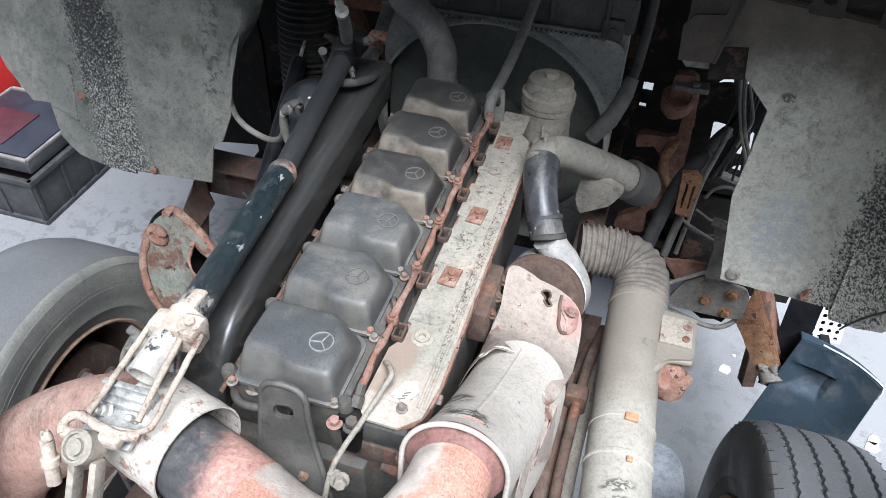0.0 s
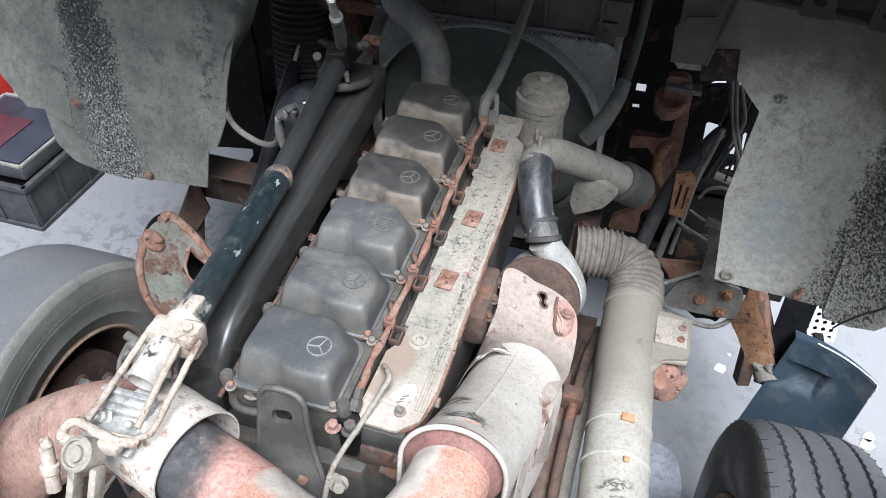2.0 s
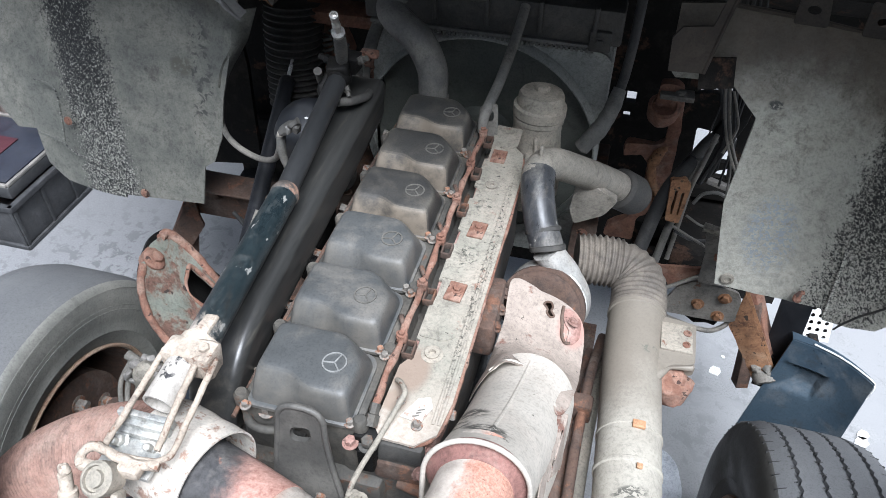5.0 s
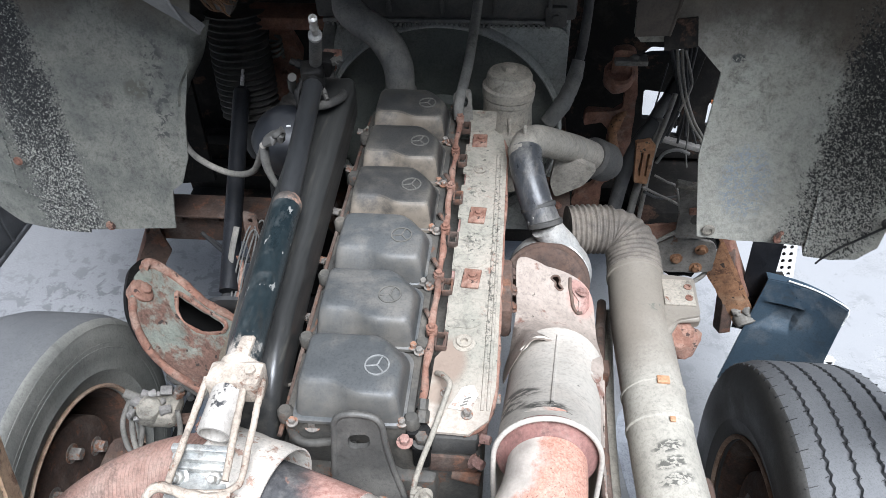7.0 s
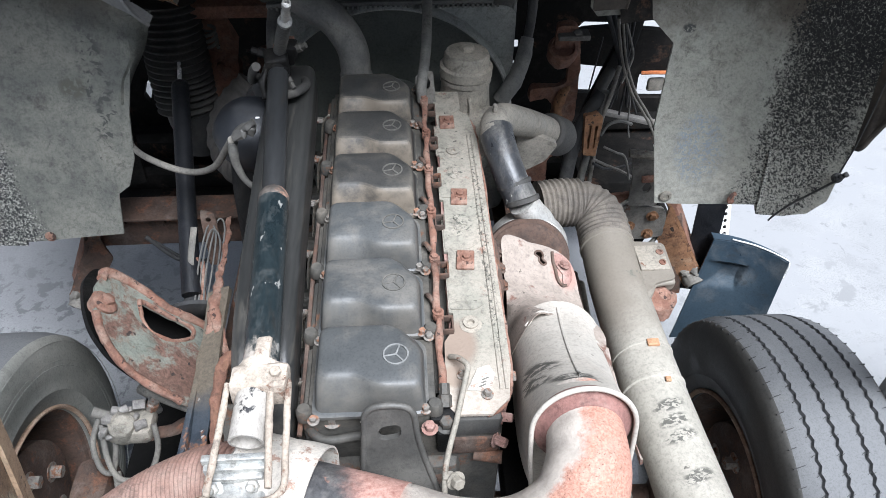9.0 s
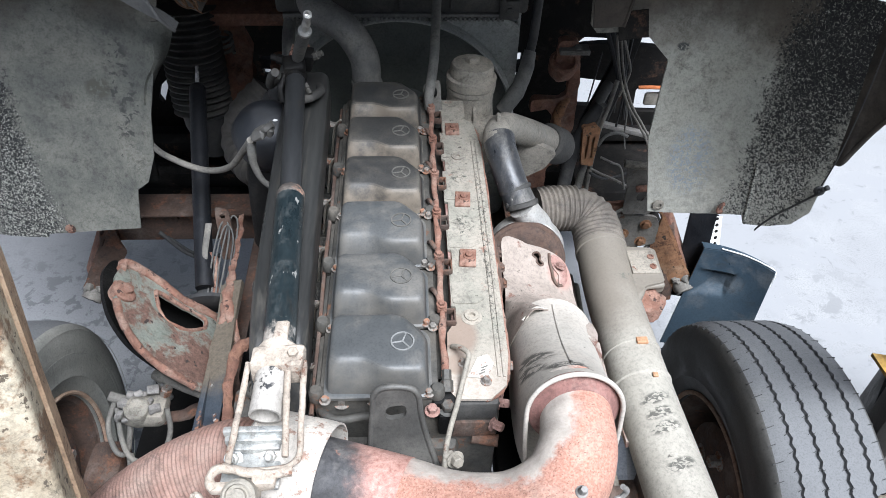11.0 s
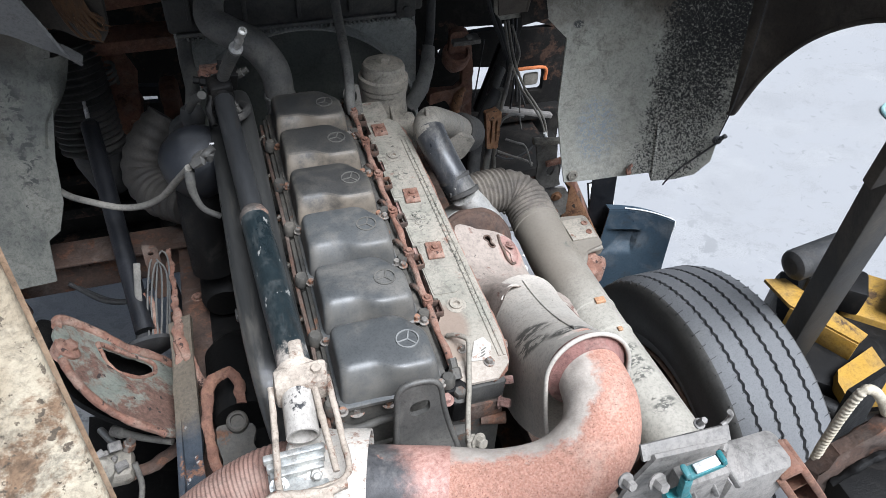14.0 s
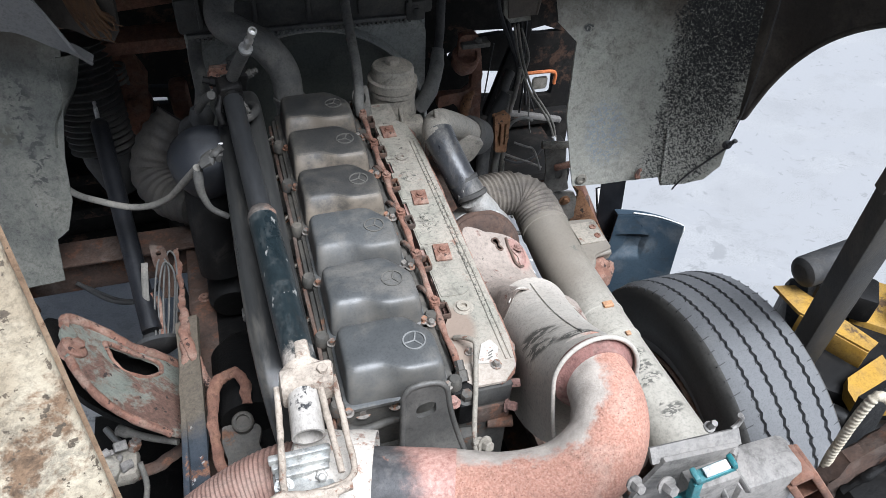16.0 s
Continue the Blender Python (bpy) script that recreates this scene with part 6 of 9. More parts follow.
sill = part("cab_corner", bm, M_BODY, None, "mud-brown sealed cab corner")
bm = B()
random.seed(12)
for i in range(26):
    x, z = -0.545 + 0.006 * (i % 9) + random.uniform(-0.004, 0.004), 1.90
    e = random.uniform(-0.025, 0.035)
    tube(bm, [(x - 0.03, 0.86, z + 0.12), (x - 0.008, 0.87, 1.85), (x + 0.016 + random.uniform(-0.01, 0.012), 0.87 + 0.015 * random.random(), 1.79 + e), (x + 0.03 + random.uniform(-0.012, 0.012), 0.87 + 0.02 * random.random(), 1.772 + e)], [0.005, 0.0045, 0.003, 0.001], n=3, seg=6)
tagged(part("frayed_board", bm, M_WOOD), kind="stuff")
board = bpy.data.objects["frayed_board"]
board["label"] = "frayed orange-brown board edge"
under(cab, sill, board)
bm = B()
tube(bm, [(-1.285, 0.803, 1.29), (-1.20, 0.79, 1.275), (-1.16, 0.79, 1.24), (-1.06, 0.79, 1.21)], 0.003, seg=8)
tube(bm, [(-1.285, 0.86, 1.44), (-1.215, 0.852, 1.42), (-1.205, 0.825, 1.33), (-1.20, 0.80, 1.27)], 0.003, seg=8)
seam_l = part("pressed_seam", bm, M_FLAP_L)
under(cab, lin_l, fold, ledge, seam_l)
for q, (p, r) in enumerate((((-1.185, 0.828, 1.33), 0.009), ((-0.965, 0.792, 1.128), 0.010))):
    bm = B()
    bolt(bm, p, (0, -1, 0.2), r, 0.005)
    under(cab, part("rusty_fixing", bm, M_RUST))


def flap_r_pt(x, z):
    d = 0.03 * math.log(1 + math.exp((x - 0.86) / 0.03)) if x < 1.2 else x - 0.86
    y = 0.796 + 0.26 * (z - 1.2) * max(0.0, 1 - d * 4.2)
    return (x, y - 1.05 * d, z)


bm = B()
fr = [(0.722, 1.178), (0.775, 1.174), (0.823, 1.175), (0.862, 1.186), (0.905, 1.206), (0.957, 1.240), (0.964, 1.216), (1.010, 1.247), (1.045, 1.285), (1.066, 1.345), (1.068, 1.44), (1.070, 1.525), (1.080, 1.67), (1.092, 1.82), (1.10, 1.92), (0.98, 1.875), (0.905, 1.848), (0.869, 1.835), (0.768, 1.841), (0.644, 1.850), (0.60, 1.852), (0.49, 1.84), (0.492, 1.70), (0.51, 1.68), (0.635, 1.685), (0.710, 1.612), (0.700, 1.50), (0.690, 1.40)]
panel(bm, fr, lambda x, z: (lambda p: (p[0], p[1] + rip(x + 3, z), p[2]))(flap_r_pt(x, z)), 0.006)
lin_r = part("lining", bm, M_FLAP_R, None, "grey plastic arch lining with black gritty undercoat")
bm = B()
tube(bm, [(0.963, 0.688, 1.228), (0.962, 0.700, 1.29), (0.959, 0.716, 1.38), (0.961, 0.722, 1.411), (1.002, 0.673, 1.455), (1.036, 0.630, 1.496), (1.062, 0.60, 1.515)], 0.004, seg=8)
seam_r = part("pressed_seam", bm, M_FLAP_R)
for p, dr, k in (((0.913, 0.738, 1.233), (0.4, -1, 0.1), 1.0), ((0.748, 0.790, 1.202), (0, -1, 0.1), 0.9), ((1.060, 0.580, 1.425), (-0.4, -1, 0.1), 0.7)):
    bm = B()
    lathe(bm, [(0.020 * k, 0), (0.018 * k, 0.004), (0.010 * k, 0.006), (0.008 * k, 0.002), (0, 0.002)], p, dr, 18)
    under(cab, part("rusty_fixing", bm, M_RUST if k > 0.95 else M_DUSTY if k > 0.8 else M_RUBBER))
# outer wheel arch with its curved lip
arch_pts = [(1.070, 0.615, 1.505), (1.075, 0.575, 1.515), (1.085, 0.565, 1.56), (1.093, 0.545, 1.63), (1.098, 0.51, 1.705), (1.10, 0.455, 1.785), (1.10, 0.385, 1.855), (1.10, 0.297, 1.917), (1.10, 0.20, 1.96)]
ap, _ = smooth_path(arch_pts, 6)
bm = B()
sheet(bm, lambda u, v: (lambda p: (p.x - 0.03 * v, p.y + 0.05 * v, p.z + (2.35 - p.z) * v))(ap[min(int(u * (len(ap) - 1) + 0.5), len(ap) - 1)]), len(ap) - 1, 8, 0.008)
arch = part("outer_arch", bm, M_ARCH, None, "dark inner face of the wheel arch")
bm = B()
tube(bm, arch_pts, 0.007, seg=8)
lip = part("arch_lip", bm, M_ARCH)
bm = B()
tube(bm, [(1.00, 0.52, 1.95), (1.025, 0.53, 1.75), (1.045, 0.55, 1.56), (1.052, 0.57, 1.45)], 0.0018, seg=6)
for q in range(3):
    box(bm, (1.052 + 0.004 * q, 0.566 - 0.005 * q, 1.436 + 0.009 * q), (0.016, 0.012, 0.010), 0.003, pose(0, 0, 0, 20 * q, 15 * q, 30 * q))
tube(bm, [(1.052, 0.565, 1.43), (1.025, 0.615, 1.335), (1.012, 0.632, 1.300), (0.993, 0.650, 1.248), (0.984, 0.655, 1.222)], [0.0030, 0.0027, 0.0027, 0.0027, 0.0024], seg=8)
cable = part("release_cable", bm, M_RUBBER)
under(cab, lin_r, seam_r, arch, lip, cable)
# flange with tabs along the lining's top; a black panel stands for the dark void above it
FT = smooth_path([(0.600, 0.950, 1.852), (0.644, 0.948, 1.848), (0.710, 0.947, 1.843), (0.768, 0.946, 1.838), (0.815, 0.944, 1.833), (0.869, 0.928, 1.832), (0.905, 0.885, 1.845), (0.98, 0.80, 1.87)], 4)[0]
bm = B()
sheet(bm, lambda u, v: (lambda p: (p.x, p.y - 0.022 * v, p.z + 0.016 * v))(FT[min(int(u * (len(FT) - 1) + 0.5), len(FT) - 1)]), len(FT) - 1, 2, 0.004)
under(cab, part("top_flange", bm, M_BODY))
for x, z, y in ((0.755, 1.862, 0.918), (0.885, 1.865, 0.885)):
    bm = B()
    plate(bm, rounded([(-0.035, -0.02), (0.035, -0.02), (0.028, 0.045), (-0.03, 0.05)], 0.008), 0.006, pose(x, y, z, 62, 0, -6), holes=[circle(0.0, 0.012, 0.014, 14, 0.009)])
    under(cab, part("edge_tab", bm, M_BODY))
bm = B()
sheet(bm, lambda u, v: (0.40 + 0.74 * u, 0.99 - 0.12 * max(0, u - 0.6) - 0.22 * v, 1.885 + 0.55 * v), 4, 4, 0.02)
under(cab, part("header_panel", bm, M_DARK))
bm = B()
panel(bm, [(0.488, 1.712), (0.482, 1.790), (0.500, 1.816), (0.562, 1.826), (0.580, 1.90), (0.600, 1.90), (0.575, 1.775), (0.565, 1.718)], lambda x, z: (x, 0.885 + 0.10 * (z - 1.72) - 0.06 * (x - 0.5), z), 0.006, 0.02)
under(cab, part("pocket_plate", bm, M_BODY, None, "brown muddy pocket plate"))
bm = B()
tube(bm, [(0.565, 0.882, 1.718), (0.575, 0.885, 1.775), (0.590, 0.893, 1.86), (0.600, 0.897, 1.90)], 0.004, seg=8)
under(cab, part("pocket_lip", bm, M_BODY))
# the pocket's shaded inside is drawn as a flat black sheet
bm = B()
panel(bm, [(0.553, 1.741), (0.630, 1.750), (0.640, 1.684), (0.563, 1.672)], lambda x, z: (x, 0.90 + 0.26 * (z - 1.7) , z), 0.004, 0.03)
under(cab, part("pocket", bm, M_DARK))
# rear wall and roof of the shell above, unseen, sized to shade the bay and left ground
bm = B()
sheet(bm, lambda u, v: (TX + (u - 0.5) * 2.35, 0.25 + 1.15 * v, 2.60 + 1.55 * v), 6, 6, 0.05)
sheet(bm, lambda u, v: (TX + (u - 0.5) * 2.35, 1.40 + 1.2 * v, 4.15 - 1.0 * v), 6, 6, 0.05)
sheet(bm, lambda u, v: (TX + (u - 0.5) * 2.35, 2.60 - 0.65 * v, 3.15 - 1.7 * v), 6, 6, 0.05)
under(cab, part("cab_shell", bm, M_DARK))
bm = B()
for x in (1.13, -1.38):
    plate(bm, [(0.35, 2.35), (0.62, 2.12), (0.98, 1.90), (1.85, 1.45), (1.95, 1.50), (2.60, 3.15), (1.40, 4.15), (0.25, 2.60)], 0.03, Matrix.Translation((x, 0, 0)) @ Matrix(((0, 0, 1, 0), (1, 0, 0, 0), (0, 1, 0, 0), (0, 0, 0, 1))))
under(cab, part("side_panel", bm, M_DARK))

# front of the lorry with openings for the lamps
front = thing("lorry_nose", "dark back of the lorry nose with lamp openings", "lorry nose", (TX, 1.78, 0.7))
bm = B()
pl = [(-1.22, -0.75), (1.20, -0.75), (1.20, 0.62), (-1.22, 0.62)]
hl = [
    rounded([(0.70, 0.055), (0.85, 0.035), (0.86, -0.085), (0.71, -0.075)], 0.012, 3),
    rounded([(0.95, 0.01), (1.085, 0.0), (1.09, -0.11), (0.955, -0.105)], 0.02, 3),
    [(0.655, 0.185), (0.70, 0.232), (0.83, 0.226), (0.99, 0.232), (1.10, 0.19), (1.0, 0.188), (0.82, 0.206), (0.71, 0.200)],
    [(-0.552, 0.152), (-0.455, 0.140), (-0.455, 0.125), (-0.552, 0.137)],
    [(-0.548, 0.095), (-0.490, 0.090), (-0.490, 0.060), (-0.542, 0.063)],
    [(0.43, 0.165), (0.465, 0.165), (0.465, 0.12), (0.43, 0.12)],
    [(0.43, 0.08), (0.455, 0.08), (0.455, 0.05), (0.43, 0.05)],
    [(0.925, -0.286), (0.985, -0.296), (0.985, -0.306), (0.925, -0.297)],
    [(0.598, 0.144), (0.633, 0.155), (0.606, 0.108)],
    [(0.817, -0.12), (0.861, -0.10), (0.862, -0.155), (0.80, -0.15)],
    [(-0.915, 0.055), (-0.955, 0.018), (-0.974, -0.035), (-0.960, -0.07), (-0.93, 0.004)],
    [(-0.50, -0.58), (-0.42, -0.58), (-0.42, -0.68), (-0.48, -0.67)],
]
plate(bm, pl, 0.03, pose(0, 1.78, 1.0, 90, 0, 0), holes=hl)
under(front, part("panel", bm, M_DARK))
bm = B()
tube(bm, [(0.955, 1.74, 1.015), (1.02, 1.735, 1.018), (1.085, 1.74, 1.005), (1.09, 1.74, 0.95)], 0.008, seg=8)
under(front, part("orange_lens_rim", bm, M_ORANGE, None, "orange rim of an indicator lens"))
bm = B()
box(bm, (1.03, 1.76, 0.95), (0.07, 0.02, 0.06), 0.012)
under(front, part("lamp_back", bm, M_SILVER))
# black sheet added to darken the open gap beside the bellows
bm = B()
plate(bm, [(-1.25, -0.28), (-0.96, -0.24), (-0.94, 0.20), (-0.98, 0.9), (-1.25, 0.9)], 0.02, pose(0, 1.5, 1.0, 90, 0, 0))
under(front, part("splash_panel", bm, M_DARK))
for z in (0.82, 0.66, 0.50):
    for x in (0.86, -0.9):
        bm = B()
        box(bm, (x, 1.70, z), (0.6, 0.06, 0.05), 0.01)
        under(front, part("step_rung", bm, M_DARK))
# ---- wheels ----
def truck_wheel(side, at, parent):
    """A road tyre on a deep steel rim; side +1 has its inner face towards -x."""
    R = 0.525
    bm = B()
    lathe(bm, [(0.306, -0.135), (0.312, -0.133), (0.306, -0.122), (0.285, -0.112), (0.268, -0.04), (0.262, 0.05), (0.10, 0.075), (0.10, 0.085), (0.275, 0.06), (0.29, 0.12), (0.306, 0.135), (0.30, 0.12), (0.296, -0.115)], (0, 0, 0), (side, 0, 0), 64, close=True)
    w = part("wheel", bm, M_RUSTDARK, None, "rust-brown deep steel rim with a worn black road tyre")
    w.location = at
    under(parent, w)
    prof = [(0.300, -0.130, 0), (0.330, -0.146, 0), (0.352, -0.1505, 0), (0.356, -0.1535, 0), (0.362, -0.1535, 0), (0.366, -0.152, 0), (0.400, -0.157, 0), (0.455, -0.158, 0), (0.490, -0.152, 0), (0.506, -0.143, 0), (0.514, -0.134, 0)]
    for g in (-0.088, -0.030, 0.030, 0.088):
        crown = R - 0.10 * g * g
        dp, wd = (0.011, 1.0) if side > 0 else (0.0004, 0.3)
        prof += [(crown, g - 0.0055 * wd, 1), (crown - dp, g - 0.0035 * wd, 1), (crown - dp, g + 0.0035 * wd, 1), (crown, g + 0.0055 * wd, 1)]
    prof += [(r, -h, 0) for r, h, _ in reversed(prof[:11])]
    bm = B()
    lathe(bm, [(r, h) for r, h, _ in prof], (0, 0, 0), (side, 0, 0), 220, lambda j, q: (0.003 if q % 2 else -0.003) if prof[j][2] else 0.0, close=True)
    ty = part("tyre", bm, M_TYRE, w, "worn black road tyre with zigzag grooves", 30)
    ty.data.materials.append(M_SIDEWALL if side > 0 else M_SIDEWALL2)
    for p in ty.data.polygons:
        if math.hypot(p.center.y, p.center.z) < 0.511 or False:
            p.material_index = 1
    bm = B()
    for q in range(74 if side > 0 else 0):
        a = 360 * q / 74
        for h in (-0.124, 0.124):
            box(bm, (0, 0, 0), (0.030, 0.0022, 0.005), 0, pose(0, 0, 0, a) @ Matrix.Translation((h * 1.02, 0, R - 0.0112)) @ pose(0, 0, 0, 0, 10 if h > 0 else -10, 14))
        for h in (-0.094, 0.024, 0.036, -0.024, -0.036):
            box(bm, (0, 0, 0), (0.010, 0.0016, 0.004), 0, pose(0, 0, 0, a + 2.4 * (1 if h > 0 else -1)) @ Matrix.Translation((h, 0, R - 0.0018)) @ pose(0, 0, 0, 0, 0, 30))
    if side > 0:
        tagged(part("shoulder_sipe", bm, M_RUBBER, w), kind="stuff")
    else:
        for r in (0.425, 0.44, 0.495):
            lathe(bm, [(r, -0.1572), (r + 0.0015, -0.1584), (r + 0.003, -0.1572), (r + 0.0015, -0.156)], (0, 0, 0), (side, 0, 0), 90, close=True)
        tagged(part("sidewall_ring", bm, M_SIDEWALL2, w), kind="stuff")
    bm = B()
    lathe(bm, [(0.300, -0.138), (0.303, -0.146), (0.309, -0.148), (0.314, -0.143), (0.312, -0.136)], (0, 0, 0), (side, 0, 0), 72, close=True)
    part("rim_lip", bm, M_LIP, w, "thin tan rusted rim lip")
    bm = B()
    lathe(bm, [(0.19, -0.10), (0.215, -0.09), (0.215, 0.03), (0.17, 0.05), (0.0, 0.05)], (0, 0, 0), (side, 0, 0), 40)
    part("brake_drum", bm, M_RUSTDARK, w)
    for q in range(6):
        a = q * math.pi / 3 + 0.2
        bm = B()
        bolt(bm, (-0.10 * side, 0.13 * math.cos(a), 0.13 * math.sin(a)), (-side, 0, 0), 0.02, 0.03)
        part("hub_bolt", bm, M_BOLT, w)


# ---- frame rails and brackets ----
def rail_thing(name, label, x, y0, y1, z0, z1, s):
    t = thing(name, label, "frame rail", (x, (y0 + y1) / 2, z0))
    bm = B()
    box(bm, (x, (y0 + y1) / 2, (z0 + z1) / 2), (0.010, y1 - y0, z1 - z0), 0.002)
    box(bm, (x + 0.035 * s, (y0 + y1) / 2, z1), (0.075, y1 - y0, 0.010), 0.003)
    box(bm, (x + 0.035 * s, (y0 + y1) / 2, z0), (0.075, y1 - y0, 0.010), 0.003)
    under(t, part("channel", bm, M_RUSTDARK))
    for i in range(9):
        y = y0 + (y1 - y0) * (i + 0.5) / 9
        bm = B()
        bolt(bm, (x + 0.04 * s, y, z1 + 0.004), r=0.012)
        under(t, part("rivet", bm, M_RUST))
    return t


rail_thing("frame_rail", "dark rust-flecked steel frame rail under the engine", -0.46, -1.5, 1.6, 0.78, 1.02, 1)
rail_thing("frame_rail", "dusty steel frame rail beside the intake pipe", 0.40, -1.5, 1.6, 0.78, 1.02, -1)

# rail top and hooked bars at the left
hang = thing("spring_hanger", "rusty cast spring hanger arm with an oval hole", "casting", (-0.6, 0.42, 1.05))


HX = V(0.679, -0.1455, -0.7195).normalized()
HY = V(0.0737, -0.9617, 0.264).normalized()
m3 = Matrix((HX, HY, HX.cross(HY))).transposed().to_4x4()
hm = Matrix.Translation((-0.709, 0.531, 1.228)) @ m3
ho = rounded([(-0.008, -0.014), (0.07, -0.034), (0.165, -0.028), (0.25, -0.048), (0.32, -0.052), (0.335, 0.10), (0.325, 0.235), (0.27, 0.256), (0.19, 0.262), (0.115, 0.25), (0.05, 0.205), (0.012, 0.145), (-0.02, 0.06)], 0.03, 4)
oval = rounded([(0.088, 0.012), (0.15, 0.004), (0.20, -0.006), (0.25, -0.016), (0.254, 0.026), (0.205, 0.082), (0.15, 0.094), (0.12, 0.078)], 0.016, 4)
bm = B()
plate(bm, ho, 0.010, hm, holes=[oval], cell=0.02)
rough(bm, 0.004, 28)
under(hang, part("arm", bm, M_CASTING, None, "flaking green-grey paint over rust"))
bm = B()
tube(bm, [hm @ V(x, y, 0.0) for x, y in ((-0.012, 0.02), (-0.006, -0.012), (0.07, -0.032), (0.165, -0.026), (0.25, -0.046), (0.32, -0.05))], 0.013, seg=10)
tube(bm, [hm @ V(x, y, 0.0) for x, y in oval[::3] + oval[:1]], 0.005, n=3, seg=8)
rough(bm, 0.0035, 24)
under(hang, part("rim", bm, M_RUST))
bm = B()
tube(bm, [hm @ V(x, y, 0.004) for x, y in ((0.012, 0.14), (0.05, 0.20), (0.115, 0.246), (0.19, 0.258), (0.27, 0.252))], 0.010, seg=10)
rough(bm, 0.003, 24)
under(hang, part("lower_rim", bm, M_RUST))
# flange behind the arm, its shadow put into the black colour
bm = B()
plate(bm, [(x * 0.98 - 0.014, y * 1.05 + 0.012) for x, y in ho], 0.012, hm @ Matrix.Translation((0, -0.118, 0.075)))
under(hang, part("back_plate", bm, M_OILSHADE, None, "back plate with its shade painted black"))
bm = B()
bolt(bm, hm @ Vector((0.018, 0.10, -0.008)), m3 @ Vector((0, 0, -1)), 0.016, 0.012)
lathe(bm, [(0.030, -0.02), (0.032, 0.006), (0.022, 0.012), (0, 0.012)], hm @ Vector((0.018, 0.10, 0.0)), m3 @ Vector((0, 0, -1)), 20)
rough(bm, 0.004, 60)
under(hang, part("pivot_boss", bm, M_RUST))

bm = B()
post = thing("rail_bracket", "blue-black rusty upright bracket beside the frame rail", "bracket", (-0.46, 0.2, 1.1))
sheet(bm, lambda u, v: (-0.475 + 0.05 * u, 0.52 - 0.62 * v, 1.16 - 0.10 * v + 0.015 * u), 4, 10, 0.012)
rough(bm, 0.010, 14)
box(bm, (-0.475, 0.20, 1.03), (0.014, 0.62, 0.20), 0.003)
under(post, part("web", bm, M_POSTBLUE, None, "flaking blue-black paint, dusty tan towards the top"))
bm = B()
tube(bm, [(-0.468, 0.80, 1.17), (-0.465, 0.72, 1.16), (-0.458, 0.60, 1.17), (-0.455, 0.50, 1.175), (-0.458, 0.42, 1.15), (-0.460, 0.36, 1.115), (-0.455, 0.30, 1.08)], [0.007, 0.009, 0.008, 0.013, 0.015, 0.012, 0.017], n=12, seg=12, flat=0.6)
rough(bm, 0.007, 34)
under(post, part("rusty_strap", bm, M_RUST, None, "flaking orange-rusted strap"))
bm = B()
tube(bm, [(-0.452, 0.46, 1.175), (-0.435, 0.40, 1.15), (-0.418, 0.36, 1.13), (-0.395, 0.335, 1.13), (-0.36, 0.33, 1.15)], [0.012, 0.013, 0.012, 0.010, 0.009], n=12, seg=12, flat=0.6)
rough(bm, 0.006, 34)
under(post, part("rusty_branch", bm, M_RUST))
bm = B()
plate(bm, rounded([(-0.02, -0.09), (0.025, -0.09), (0.018, 0.06), (-0.018, 0.075)], 0.01), 0.010, pose(-0.505, 0.735, 1.17, 72, 0, 8), holes=[circle(0.0, 0.045, 0.007, 10)], cell=0.015)
rough(bm, 0.003, 50)
under(post, part("lug_plate", bm, M_RUSTDARK))
hook = thing("hook_bracket", "rust-red hooked strap bracket", "bracket", (-0.38, 0.2, 1.15))
bm = B()
tube(bm, [(-0.395, 0.06, 1.10), (-0.405, 0.16, 1.16), (-0.40, 0.23, 1.20), (-0.385, 0.27, 1.22), (-0.345, 0.28, 1.23), (-0.325, 0.25, 1.22), (-0.328, 0.21, 1.20)], 0.013, n=12, seg=12, flat=0.6)
rough(bm, 0.005, 40)
under(hook, part("strap", bm, M_REDRUST))
bm = B()
plate(bm, rounded([(-0.042, -0.075), (0.018, -0.075), (0.045, -0.045), (0.030, -0.018), (0.046, 0.012), (0.040, 0.034), (0.012, 0.022), (-0.012, 0.046), (-0.040, 0.050)], 0.012, 4), 0.012, pose(-0.348, 0.155, 1.135, 22, -6, 4), cell=0.012)
rough(bm, 0.004, 45)
lathe(bm, [(0.024, -0.03), (0.024, 0.016), (0.020, 0.020), (0.015, 0.020), (0.014, 0.012), (0, 0.012)], (-0.342, 0.186, 1.165), (0, -0.35, 1), 20)
under(hook, part("mount_plate", bm, M_BLOCK, None, "dusty grey cast plate with a wavy edge"))

# steering joint and wiring by the left wheel
st = thing("steering_joint", "pale corroded ball joint with wires", "joint", (-0.66, 0.28, 0.95))
bm = B()
box(bm, (-0.66, 0.27, 0.975), (0.11, 0.085, 0.05), 0.018)
lathe(bm, [(0.030, -0.03), (0.036, 0), (0.032, 0.02), (0.030, 0.03), (0.018, 0.04), (0, 0.04)], (-0.675, 0.255, 0.985), (0.1, -0.2, 1), 24)
random.seed(31)
for i in range(14):
    bm2 = B()
    box(bm2, (-0.66 + random.uniform(-0.055, 0.06), 0.27 + random.uniform(-0.045, 0.045), 0.998 + random.uniform(-0.01, 0.02)), (random.uniform(0.012, 0.03), random.uniform(0.012, 0.025), 0.018), 0.004, pose(0, 0, 0, 30 * random.random(), 40 * random.random(), 90 * random.random()))
    rough(bm2, 0.003, 60)
    under(st, part("corroded_lump", bm2, M_ALLOY))
rough(bm, 0.004, 60)
under(st, part("housing", bm, M_DUSTY))
bm = B()
